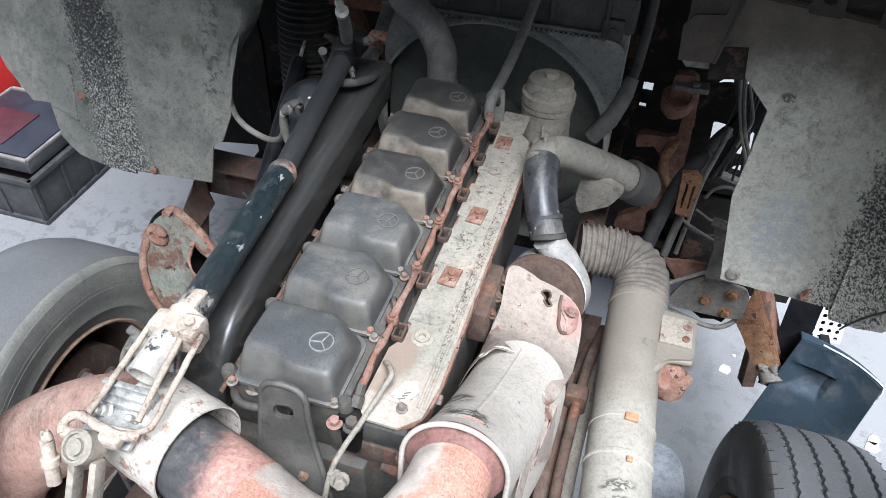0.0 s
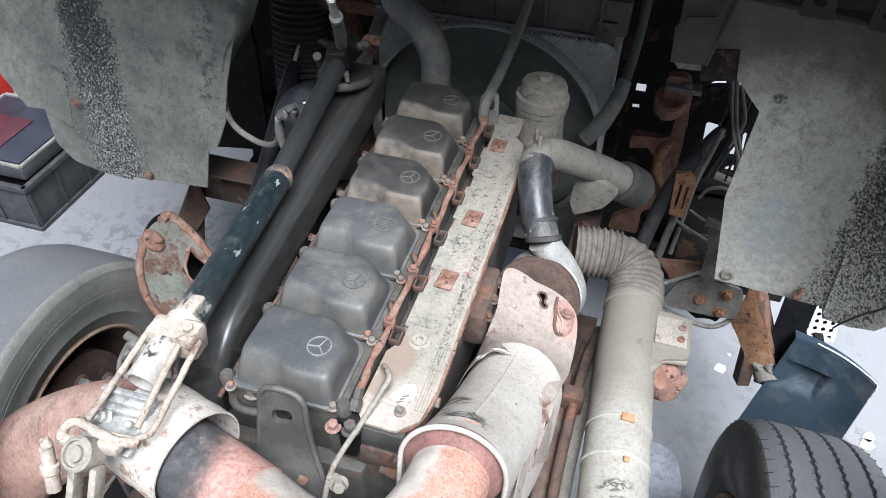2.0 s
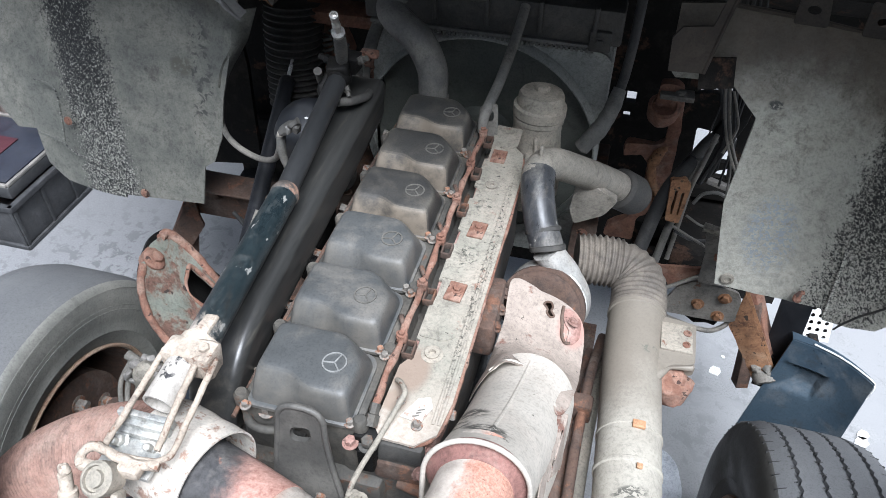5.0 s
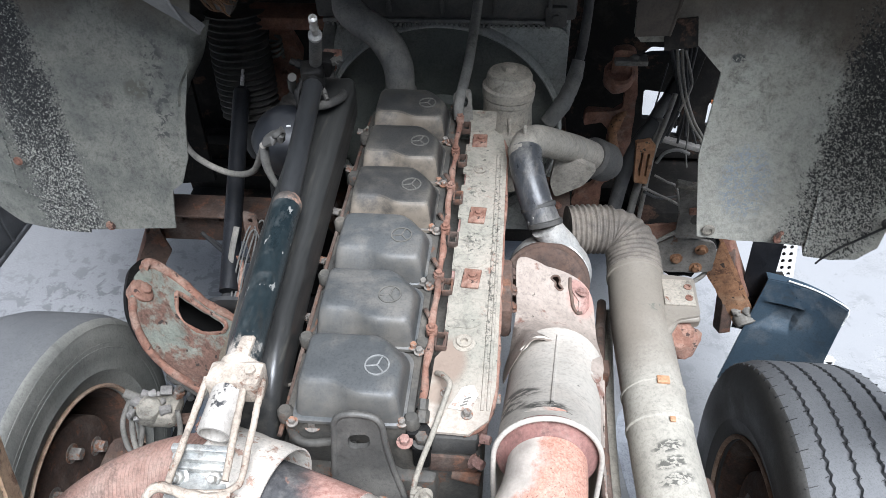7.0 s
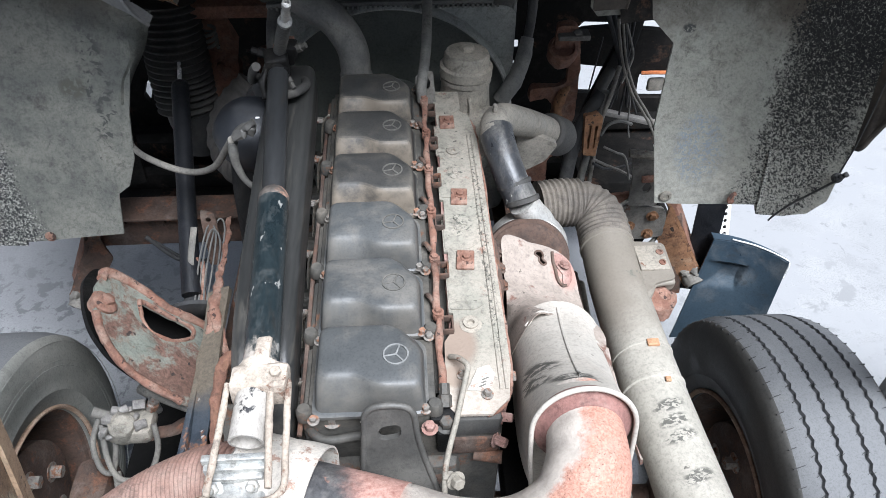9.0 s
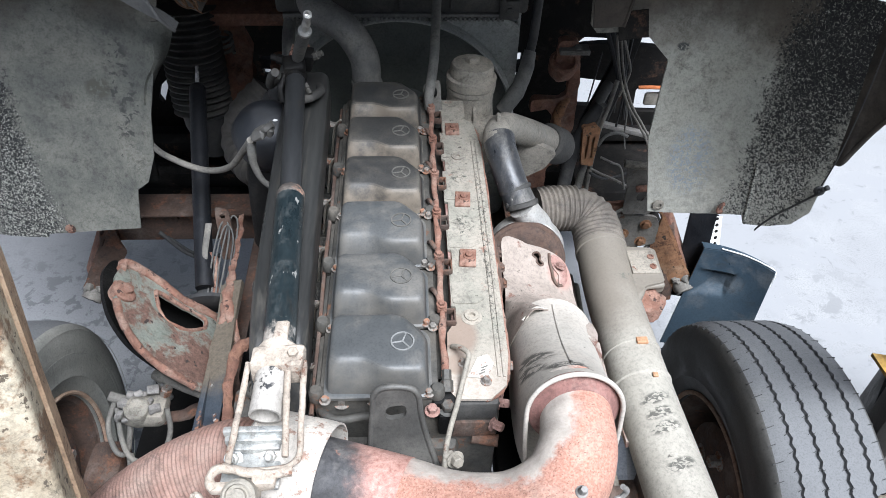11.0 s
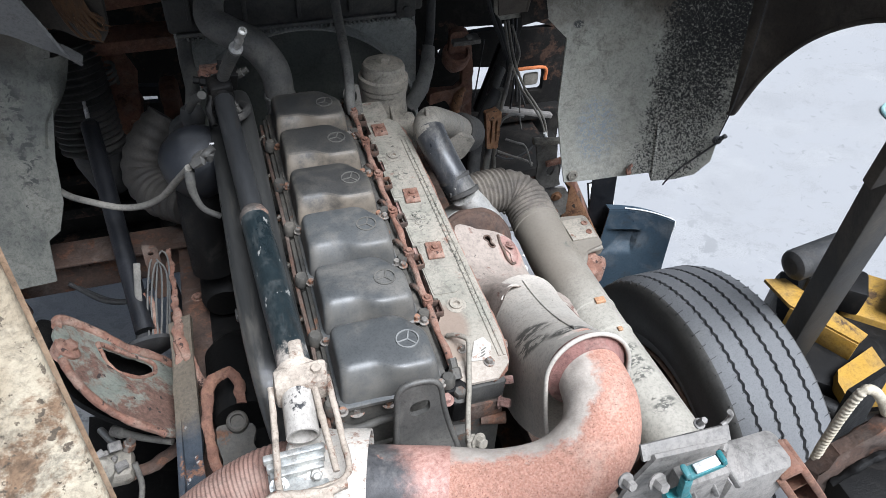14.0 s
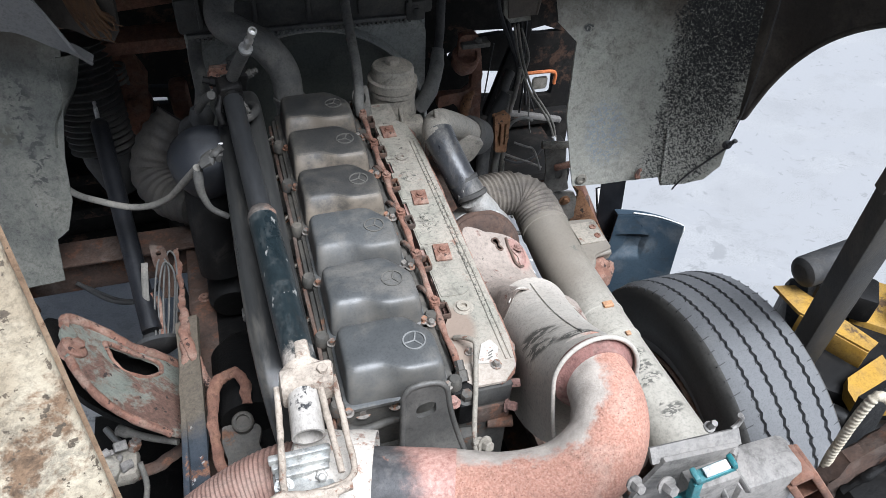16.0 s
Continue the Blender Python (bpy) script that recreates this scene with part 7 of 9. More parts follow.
lathe(bm, [(0.015, 0), (0.015, 0.02), (0.011, 0.022), (0.011, 0.032), (0, 0.032)], (-0.615, 0.30, 1.0), (0.5, 0.1, 1), 6)
under(st, part("union_nut", bm, M_BOLT))
bm = B()
tube(bm, [(-0.645, 0.345, 1.022), (-0.622, 0.331, 1.024), (-0.612, 0.325, 1.024), (-0.57, 0.300, 1.026), (-0.505, 0.265, 1.035)], [0.014, 0.015, 0.010, 0.0085, 0.008], seg=12)
under(st, part("grease_line", bm, M_HOSEPALE))
bm = B()
tube(bm, [(-0.63, 0.25, 0.96), (-0.57, 0.27, 0.95), (-0.49, 0.29, 0.98)], 0.018, seg=12, flat=0.5)
rough(bm, 0.004, 50)
under(st, part("steering_arm", bm, M_RUSTDARK))
for pts, r in (([(-0.735, 0.285, 1.00), (-0.755, 0.24, 0.95), (-0.74, 0.20, 0.90), (-0.71, 0.19, 0.90), (-0.695, 0.22, 0.95), (-0.70, 0.255, 0.985)], 0.007), ([(-0.60, 0.255, 1.0), (-0.595, 0.22, 0.95), (-0.615, 0.18, 0.91), (-0.655, 0.165, 0.90), (-0.69, 0.17, 0.91), (-0.71, 0.20, 0.95), (-0.725, 0.26, 1.0)], 0.007), ([(-0.75, 0.29, 1.01), (-0.715, 0.285, 0.995), (-0.69, 0.275, 0.985)], 0.013), ([(-0.70, 0.19, 0.90), (-0.69, 0.13, 0.86), (-0.70, 0.06, 0.83), (-0.74, -0.02, 0.82)], 0.010)):
    bm = B()
    tube(bm, pts, r, seg=10)
    under(st, part("wire", bm, M_HOSEPALE, None, "grey looped wire"))
bm = B()
tube(bm, [(-0.735, 0.52, 0.80), (-0.70, 0.46, 0.82), (-0.66, 0.40, 0.84)], 0.010, seg=10)
under(st, part("tie_rod", bm, M_CHROME))
axle = thing("front_axle", "rust-brown front axle with two worn black lorry tyres", "axle", (TX, 0.225, 0.5))
bm = B()
box(bm, (TX, 0.225, 0.50), (1.7, 0.10, 0.11), 0.02)
for s in (-1, 1):
    box(bm, (TX + s * 0.80, 0.225, 0.58), (0.14, 0.13, 0.22), 0.03)
    box(bm, (TX + s * 0.74, 0.20, 0.80), (0.10, 0.13, 0.12), 0.03)
under(axle, part("beam", bm, M_RUSTDARK))
truck_wheel(1, (1.025, 0.225, 0.527), axle)
truck_wheel(-1, (-1.145, 0.270, 0.527), axle)
sp = thing("leaf_spring", "dark rusty leaf spring", "spring", (-0.5, 0.3, 0.7))
bm = B()
for i in range(3):
    sheet(bm, lambda u, v, i=i: (-0.54 + 0.08 * u, -0.55 + 1.5 * v, 0.66 - 0.022 * i + 0.10 * (2 * v - 1) ** 2), 1, 14, 0.018)
under(sp, part("leaves", bm, M_RUSTDARK))
copy_thing(sp, pose(0.42, 0.3, 0.7))

# ---- strut, bellows, cross beam at the left front ----
strut = thing("gas_strut", "blue-black gas strut with a thin bright rod", "strut", (-0.6, 0.9, 1.2))
s0, s1, s2 = V(-0.552, 0.59, 1.085), V(-0.637, 1.195, 1.345), V(-0.657, 1.345, 1.412)
bm = B()
tube(bm, [s0, s0.lerp(s1, 0.5), s1], 0.0255, n=4, seg=24)
lathe(bm, [(0.026, 0), (0.022, 0.01), (0.012, 0.016), (0, 0.016)], s1, s1 - s0, 24)
under(strut, part("cylinder", bm, M_STRUT))
bm = B()
tube(bm, [s1, s2], 0.0065, n=2, seg=14)
lathe(bm, [(0.010, 0), (0.010, 0.02), (0, 0.02)], s2, s1 - s0, 12)
under(strut, part("rod", bm, M_ROD, None, "bright polished rod"))
bm = B()
lathe(bm, [(0.05, 0), (0.07, 0.01), (0.07, 0.02), (0.03, 0.03), (0.02, 0.06), (0, 0.06)], s0 - V(0.0, 0.03, 0.05), s1 - s0, 24)
under(strut, part("lower_mount", bm, M_RUBBER))

bel = thing("air_spring", "black ribbed rubber air spring bellows", "air spring", (-0.66, 1.32, 1.2))
bm = B()
tube(bm, [(-0.672, 1.37, 1.53), (-0.672, 1.35, 1.42), (-0.672, 1.335, 1.30), (-0.668, 1.31, 1.19)], [0.086, 0.088, 0.090, 0.088], seg=44, wave=(0.0085, 0.021))
under(bel, part("bellows", bm, M_RUBBER2))
bm = B()
lathe(bm, [(0.09, 0), (0.085, 0.05), (0.05, 0.16), (0, 0.16)], (-0.65, 1.31, 1.20), (0, -0.1, -1), 32)
under(bel, part("piston", bm, M_RUBBER))

xb = thing("cross_beam", "brown rusty cross beam", "beam", (-0.6, 1.05, 0.95))
bm = B()
box(bm, (-0.65, 1.02, 0.97), (0.62, 0.05, 0.16), 0.006)
box(bm, (-0.65, 0.985, 1.048), (0.62, 0.10, 0.012), 0.004)
rough(bm, 0.004, 18)
for i in range(4):
    bolt(bm, (-0.86 + 0.12 * i, 0.993, 0.99), (0, -1, 0), 0.014)
under(xb, part("beam", bm, M_RUSTDARK))
def wing_arm(s, parent):
    """A rusted folded arm with a torn end, and its stays; side -1 is the mirror image about the lorry's centre."""
    def at(x, y, z):
        return V(x if s > 0 else 2 * TX - x, y, z)
    l0, l1, h0, h1 = at(0.850, 0.982, 0.850), at(0.975, 0.945, 0.655), at(0.862, 0.985, 0.985), at(1.008, 0.945, 0.722)
    bm = B()
    sheet(bm, lambda u, v: l0.lerp(l1, v).lerp(h0.lerp(h1, v), u) + V(0, -0.004 * math.sin(math.pi * u), 0), 6, 14, 0.012)
    sheet(bm, lambda u, v: h0.lerp(h1, v) + V(0.006 * s, 0.05 * u, -0.012 * u), 3, 14, 0.010)
    rough(bm, 0.004, 34)
    under(parent, part("folded_arm", bm, M_ARMRUST if s > 0 else M_RUSTDARK, None, "orange rusted folded arm" if s > 0 else "brown rusted folded arm"))
    bm = B()
    lathe(bm, [(0.030, -0.03), (0.034, 0), (0.032, 0.022), (0.016, 0.024), (0.015, -0.01), (0, -0.01)], at(0.995, 0.945, 0.685), (0.35 * s, -0.75, -0.45), 22)
    rough(bm, 0.005, 50)
    under(parent, part("torn_end", bm, M_DUSTYDARK, None, "torn corroded open end"))
    for i in range(7):
        bm = B()
        box(bm, at(0.965 + 0.014 * (i % 4), 0.945, 0.715 - 0.012 * (i % 3) + 0.012 * (i // 4)), (0.026, 0.022, 0.026), 0.006, pose(0, 0, 0, 30 * i, 50 * i, 10 * i))
        rough(bm, 0.007, 50)
        under(parent, part("corroded_lump", bm, M_DUSTYDARK))
    bm = B()
    bar(bm, at(0.90, 1.04, 0.95), at(1.0, 0.995, 0.74), 0.05, 0.03, 0.006)
    rough(bm, 0.006, 30)
    under(parent, part("rear_stay", bm, M_REDRUST))
    for p, q in (((0.93, 1.0, 0.80), (0.94, 0.95, 0.62)), ((0.90, 1.01, 0.92), (0.93, 1.0, 0.80))):
        bm = B()
        bar(bm, at(*p), at(*q), 0.04, 0.05, 0.004)
        rough(bm, 0.004, 30)
        under(parent, part("stay", bm, M_RUSTDARK))


fb = thing("mudguard_bracket", "rusty angled bracket arm with a torn end", "bracket", (-0.95, 0.98, 0.9))
wing_arm(-1, fb)

# front suspension clutter behind the strut
clut = thing("front_suspension", "dark red-brown suspension brackets under the cab front", "suspension", (-0.5, 1.45, 1.2))
bm = B()
plate(bm, [(-0.60, 0.13), (-0.535, 0.145), (-0.505, 0.05), (-0.515, -0.05), (-0.53, -0.17), (-0.66, -0.16), (-0.66, -0.02), (-0.62, 0.03)], 0.03, pose(0, 1.47, 1.30, 90, 0, 0), cell=0.03)
rough(bm, 0.012, 16)
under(clut, part("side_plate", bm, M_REDRUST, None, "dark red rusted side plate"))
for c0, sz in (((-0.62, 1.44, 1.05), (0.13, 0.10, 0.16)), ((-0.50, 1.40, 1.50), (0.30, 0.12, 0.05)), ((-0.42, 1.46, 1.20), (0.06, 0.10, 0.22))):
    bm = B()
    box(bm, c0, sz, 0.02)
    under(clut, part("bracket", bm, M_REDRUST))
bm = B()
bar(bm, (-0.75, 1.5, 1.58), (-0.25, 1.5, 1.62), 0.09, 0.07, 0.01)
under(clut, part("cross_tube", bm, M_REDRUST))
for i in range(4):
    bm = B()
    bolt(bm, (-0.59 + 0.02 * i, 1.44, 1.36 - 0.09 * i), (0, -1, 0), 0.016, 0.02)
    under(clut, part("bolt", bm, M_REDRUST))
bm = B()
tube(bm, [(-0.588 + 0.028 * math.cos(a * 0.7), 1.42 + 0.028 * math.sin(a * 0.7), 1.345 + 0.0022 * a) for a in range(30)], 0.006, n=2, seg=8)
under(clut, part("coil_spring", bm, M_HOSE, None, "short grey coil spring"))
bm = B()
box(bm, (-0.67, 1.02, 1.78), (0.20, 0.12, 0.06), 0.02)
under(clut, part("cab_hinge", bm, M_REDRUST))

# ducts behind the tilt cylinder
duct = thing("intake_duct", "grey-black dusty moulded intake duct", "duct", (-0.40, 0.85, 1.3))
bm = B()
tube(bm, [(-0.436, 1.260, 1.308), (-0.501, 1.220, 1.241), (-0.527, 1.180, 1.167), (-0.490, 1.100, 1.132), (-0.405, 1.000, 1.150)], [0.050, 0.060, 0.066, 0.066, 0.060], seg=30, wave=(0.0022, 0.034))
under(duct, part("ribbed_elbow", bm, M_DARKHOSE))
bm = B()
lathe(bm, [(0.0, -0.085), (0.05, -0.08), (0.076, -0.045), (0.086, 0.0), (0.080, 0.042), (0.058, 0.068), (0.02, 0.080), (0, 0.081)], (-0.332, 0.700, 1.515), (-0.2, -0.3, 1), 40)
under(duct, part("round_housing", bm, M_BULB, None, "glossy blue-black round housing"))
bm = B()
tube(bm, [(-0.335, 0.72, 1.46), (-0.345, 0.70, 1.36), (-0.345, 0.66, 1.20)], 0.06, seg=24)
under(duct, part("lower_pipe", bm, M_OILSHADE))
bm = B()
tube(bm, [(-0.315, 1.32, 1.66), (-0.318, 1.28, 1.61), (-0.330, 1.18, 1.545), (-0.325, 1.08, 1.50), (-0.335, 0.98, 1.48)], [0.017, 0.018, 0.019, 0.020, 0.021], seg=14)
under(duct, part("riser_hose", bm, M_HOSE))
bm = B()
lathe(bm, [(0.0, -0.035), (0.025, -0.028), (0.034, 0.0), (0.026, 0.026), (0.012, 0.034), (0, 0.035)], (-0.335, 0.95, 1.485), (0, 0.3, 1), 24)
tube(bm, [(-0.35, 0.97, 1.47), (-0.385, 1.02, 1.42), (-0.40, 1.04, 1.37)], 0.018, seg=12)
under(duct, part("check_valve", bm, M_RUBBER))

wire = thing("brake_hose", "pale grey sagging hose with a corroded connector", "hose", (-0.55, 0.75, 1.3))
bm = B()
tube(bm, [(-0.84, 0.98, 1.46), (-0.76, 0.97, 1.44), (-0.698, 0.880, 1.364), (-0.604, 0.780, 1.381), (-0.520, 0.750, 1.371), (-0.443, 0.700, 1.421), (-0.377, 0.620, 1.533), (-0.345, 0.570, 1.596)], 0.0084, seg=12)
under(wire, part("tube", bm, M_HOSEPALE))
bm = B()
box(bm, (-0.318, 0.555, 1.624), (0.035, 0.03, 0.024), 0.008, pose(0, 0, 0, 0, -35, -20))
box(bm, (-0.295, 0.555, 1.631), (0.020, 0.02, 0.030), 0.006, pose(0, 0, 0, 10, 20, 0))
tube(bm, [(-0.335, 0.560, 1.611), (-0.312, 0.550, 1.632), (-0.284, 0.550, 1.654)], 0.008, seg=10)
rough(bm, 0.006, 60)
under(wire, part("connector", bm, M_EYE))
bm = B()
lathe(bm, [(0.002, 0), (0.003, 0.004), (0.002, 0.010), (0, 0.010)], (-0.292, 0.598, 1.630), (1, -0.3, 0.35), 10)
under(wire, part("bright_tip", bm, M_WHITE))
bm = B()
tube(bm, [(-0.344, 0.570, 1.590), (-0.348, 0.570, 1.559), (-0.348, 0.575, 1.518), (-0.335, 0.580, 1.469), (-0.302, 0.580, 1.438)], [0.011, 0.011, 0.009, 0.007, 0.007], seg=10)
under(wire, part("branch", bm, M_HOSE))

loom = thing("wire_loop", "thin pale wires hanging in loops by the strut", "wires", (-0.5, 0.7, 1.1))
for o, top, w in ((0.0, 0.74, 0.012), (0.010, 0.72, 0.016), (0.022, 0.76, 0.010)):
    bm = B()
    tube(bm, [(-0.545 + o, 0.58, 1.07), (-0.535 + o, 0.65, 1.13), (-0.515 + o, top - 0.02, 1.19), (-0.500 + o, top, 1.20), (-0.500 + o + w, top - 0.03, 1.18), (-0.515 + o + w, 0.63, 1.11), (-0.53 + o + w, 0.57, 1.06)], 0.0026, seg=6)
    under(loom, part("wire", bm, M_HOSE))
for x, y in ((-0.55, 0.60), (-0.53, 0.585)):
    bm = B()
    tube(bm, [(x, y, 1.06), (x + 0.006, y + 0.04, 1.10), (x + 0.004, y + 0.08, 1.135)], [0.010, 0.008, 0.006], seg=8)
    rough(bm, 0.003, 60)
    under(loom, part("corroded_end", bm, M_RUST))
bm = B()
tube(bm, [(-0.545, 0.73, 1.20), (-0.552, 0.68, 1.16), (-0.556, 0.65, 1.13)], 0.009, seg=8, flat=0.4)
under(loom, part("tape_end", bm, M_HOSEPALE))
bm = B()
tube(bm, [(-0.80, 0.98, 0.94), (-0.72, 0.96, 0.86), (-0.64, 0.96, 0.84), (-0.56, 0.98, 0.88)], 0.007, seg=8)
tube(bm, [(-0.78, 0.98, 0.92), (-0.70, 0.97, 0.85), (-0.62, 0.97, 0.84), (-0.55, 0.99, 0.90)], 0.005, seg=8)
under(loom, part("black_cable", bm, M_RUBBER))

# ---- right side: rail end, bracket, bumper corner ----
rb_ = thing("wing_bracket", "dusty plate bracket with a rusted folded arm", "bracket", (0.8, 0.95, 0.9))
bm = B()
plate(bm, rounded([(0.640, 0.895), (0.664, 0.972), (0.714, 1.010), (0.838, 0.993), (0.856, 0.962), (0.858, 0.868), (0.80, 0.860), (0.655, 0.862)], 0.012, 3), 0.008, Matrix.Translation((0, 0.980, 0)) @ pose(0, 0, 0, 90), cell=0.02)
rough(bm, 0.003, 30)
under(rb_, part("plate", bm, M_DUSTYDARK, None, "dusty dark grey bolted plate"))
for p in ((0.738, 0.970, 0.922), (0.808, 0.970, 0.963), (0.805, 0.970, 0.886)):
    bm = B()
    bolt(bm, p, (-0.1, -1, 0.1), 0.013, 0.011)
    rough(bm, 0.003, 70)
    under(rb_, part("bolt", bm, M_ARMRUST))
bm = B()
plate(bm, [(0.655, 0.868), (0.80, 0.864), (0.80, 0.80), (0.755, 0.79), (0.70, 0.83)], 0.01, Matrix.Translation((0, 1.03, 0)) @ pose(0, 0, 0, 90))
bar(bm, (0.70, 1.0, 0.86), (0.82, 1.03, 0.80), 0.02, 0.02, 0.003)
under(rb_, part("web", bm, M_DARK))
bm = B()
tube(bm, [(0.64, 1.0, 0.82), (0.72, 0.98, 0.815), (0.79, 0.975, 0.81), (0.83, 0.98, 0.83), (0.86, 1.0, 0.86)], 0.008, seg=10)
under(rb_, part("grey_pipe", bm, M_HOSEPALE))
bm = B()
tube(bm, [(0.58, 0.90, 0.99), (0.64, 0.94, 1.0), (0.72, 0.97, 1.035), (0.745, 0.98, 1.04)], 0.006, seg=8)
under(rb_, part("thin_pipe", bm, M_HOSEPALE))
bm = B()
plate(bm, [(0.593, 0.029), (0.735, 0.046), (0.756, -0.006), (0.70, -0.02), (0.649, -0.05)], 0.01, pose(0, 1.0, 1.0, 90, 0, 0), cell=0.02)
rough(bm, 0.004, 30)
under(rb_, part("back_plate", bm, M_REDRUST))
wing_arm(1, rb_)

bump = thing("bumper_corner", "dark blue moulded bumper corner with a recessed panel", "bumper", (1.1, 0.92, 0.4))


def bc(u, v):
    x = 1.03 + 0.215 * u - 0.075 * v * (1 - u) - 0.02 * v * u
    y = 0.955 - 0.035 * u - 0.075 * u ** 3 * (1 - v * 0.4) - 0.07 * v
    z = 0.862 - 0.012 * u - 0.42 * v + 0.06 * u * v
    k = max(0.0, min(1.0, min((u - 0.02) / 0.30, (0.62 - 0.25 * (v - 0.2) - u) / 0.025, (v - 0.20) / 0.03, (0.46 - v) / 0.10)))
    y += 0.024 * k
    return (x, y, z)


bm = B()
sheet(bm, bc, 52, 48, 0.006)
under(bump, part("shell", bm, M_BLUE))
bm = B()
sheet(bm, lambda u, v: (1.03 + 0.215 * u, 0.955 - 0.035 * u - 0.075 * u ** 3 + 0.03 * v * (1 - 0.5 * u), 0.863 - 0.012 * u), 14, 3, 0.006)
under(bump, part("top_flange", bm, M_BLUE))
bm = B()
tube(bm, [(1.09, 0.948, 0.866), (1.16, 0.918, 0.862), (1.215, 0.880, 0.857), (1.247, 0.848, 0.848), (1.243, 0.84, 0.79)], 0.0028, seg=8)
under(bump, part("worn_edge", bm, M_WHITE, None, "white worn edge"))
bm = B()
sheet(bm, lambda u, v: (0.985 + 0.085 * u - 0.012 * v, 0.985 - 0.02 * u + 0.04 * v, 0.60 + 0.40 * v), 3, 4, 0.010)
under(bump, part("inner_leg", bm, M_STRUT, None, "blue-black upright leg"))
bm = B()
holes = [circle(0.018 + 0.026 * (i % 4), 0.016 + 0.026 * (i // 4), 0.0075, 10) for i in range(20)]
plate(bm, [(0, 0), (0.115, 0), (0.115, 0.13), (0, 0.13)], 0.004, pose(1.140, 1.24, 0.585, 66, 0, 4), holes=holes)
under(bump, part("perforated_step", bm, M_WHITE, None, "white perforated step plate"))
bm = B()
# black sheet added behind the step so its holes look shaded
plate(bm, [(0.004, 0.004), (0.111, 0.004), (0.111, 0.126), (0.004, 0.126)], 0.004, pose(1.142, 1.265, 0.575, 66, 0, 4))
bar(bm, (1.20, 0.93, 0.62), (1.20, 1.27, 0.60), 0.03, 0.02, 0.003)
bar(bm, (0.97, 1.0, 0.74), (1.06, 0.975, 0.72), 0.03, 0.03, 0.003)
bar(bm, (1.02, 0.985, 0.62), (1.02, 1.80, 0.62), 0.03, 0.04, 0.003)
under(bump, part("step_stay", bm, M_DARK))

# red-brown bracket between radiator and right front
fr_ = thing("radiator_mount", "red-brown rusted radiator mount bracket", "bracket", (0.55, 1.3, 1.1))
bm = B()
plate(bm, rounded([(0.515, 1.43), (0.575, 1.432), (0.597, 1.349), (0.608, 1.141), (0.606, 1.025), (0.565, 0.935), (0.534, 0.909), (0.531, 0.818), (0.437, 0.812), (0.435, 0.859), (0.497, 0.900), (0.535, 1.009), (0.531, 1.125), (0.501, 1.175), (0.444, 1.151), (0.444, 1.206), (0.542, 1.215), (0.568, 1.23), (0.560, 1.343), (0.505, 1.35)], 0.014, 3), 0.030, Matrix.Translation((0, 1.375, 0)) @ pose(0, 0, 0, 90), cell=0.025)
rough(bm, 0.009, 20)
under(fr_, part("bracket", bm, M_REDRUST))
bm = B()
lathe(bm, [(0.030, -0.06), (0.046, -0.03), (0.048, 0.0), (0.048, 0.022), (0.038, 0.026), (0.034, 0.010), (0, 0.010)], (0.535, 1.345, 1.345), (0, -0.5, 1), 28)
rough(bm, 0.004, 40)
under(fr_, part("cup", bm, M_REDRUST))
bm = B()
tube(bm, [(0.575, 1.35, 1.22), (0.545, 1.335, 1.17), (0.548, 1.335, 1.10), (0.575, 1.34, 1.03), (0.585, 1.35, 0.98)], [0.012, 0.016, 0.013, 0.014, 0.010], seg=12)
rough(bm, 0.006, 40)
under(fr_, part("rust_fold", bm, M_ARMRUST, None, "orange rusted raised fold"))
bm = B()
box(bm, (0.565, 1.345, 1.40), (0.10, 0.05, 0.018), 0.004)
bolt(bm, (0.575, 1.335, 1.41), (0, -0.3, 1), 0.012)
under(fr_, part("top_shelf", bm, M_DUSTYDARK))
bm = B()
plate(bm, rounded([(-0.022, -0.075), (0.022, -0.08), (0.030, 0.06), (0.012, 0.078), (-0.030, 0.07)], 0.006, 3), 0.018, pose(0.622, 1.180, 1.145, 84, 0, 6), holes=[[(-0.012, -0.05), (-0.006, -0.05), (-0.004, 0.035), (-0.012, 0.035)], [(0.008, -0.05), (0.013, -0.05), (0.016, 0.03), (0.009, 0.03)]], cell=0.014)
rough(bm, 0.003, 50)
under(fr_, part("ribbed_block", bm, M_ARMRUST, None, "orange rusted slotted block"))

# cables and tubes in the right front bay
rw = thing("cable_bundle", "tangled black and grey cables in the open front bay", "cables", (0.75, 1.3, 1.1))
random.seed(5)
for i in range(7):
    x = 0.66 + 0.017 * i
    bm = B()
    tube(bm, [(x - 0.02, 1.42, 1.72), (x + random.uniform(-0.01, 0.01), 1.40, 1.50), (0.71 + 0.008 * i, 1.36, 1.36), (0.725 + 0.006 * i + random.uniform(-0.02, 0.02), 1.34, 1.26), (0.70 + 0.02 * i, 1.34, 1.10 + 0.03 * (i % 3))], random.choice((0.004, 0.006, 0.008)), seg=7)
    under(rw, part("cable", bm, M_RUBBER))
for o in (0.0, 0.013):
    bm = B()
    tube(bm, [(0.685 + o, 1.3, 1.476), (0.706 + o, 1.3, 1.385), (0.733 + o, 1.3, 1.30), (0.776 + o, 1.3, 1.208), (0.824 + o, 1.3, 1.138), (0.872 + o, 1.3, 1.06), (0.902 + o * 0.5, 1.3, 0.985)], 0.0045, seg=8)
    under(rw, part("pale_cable", bm, M_HOSEPALE, None, "thin pale cable"))
bm = B()
lathe(bm, [(0.007, 0), (0.007, 0.03), (0.004, 0.032), (0, 0.032)], (0.895, 1.295, 1.0), (0.4, 0, -1), 10)
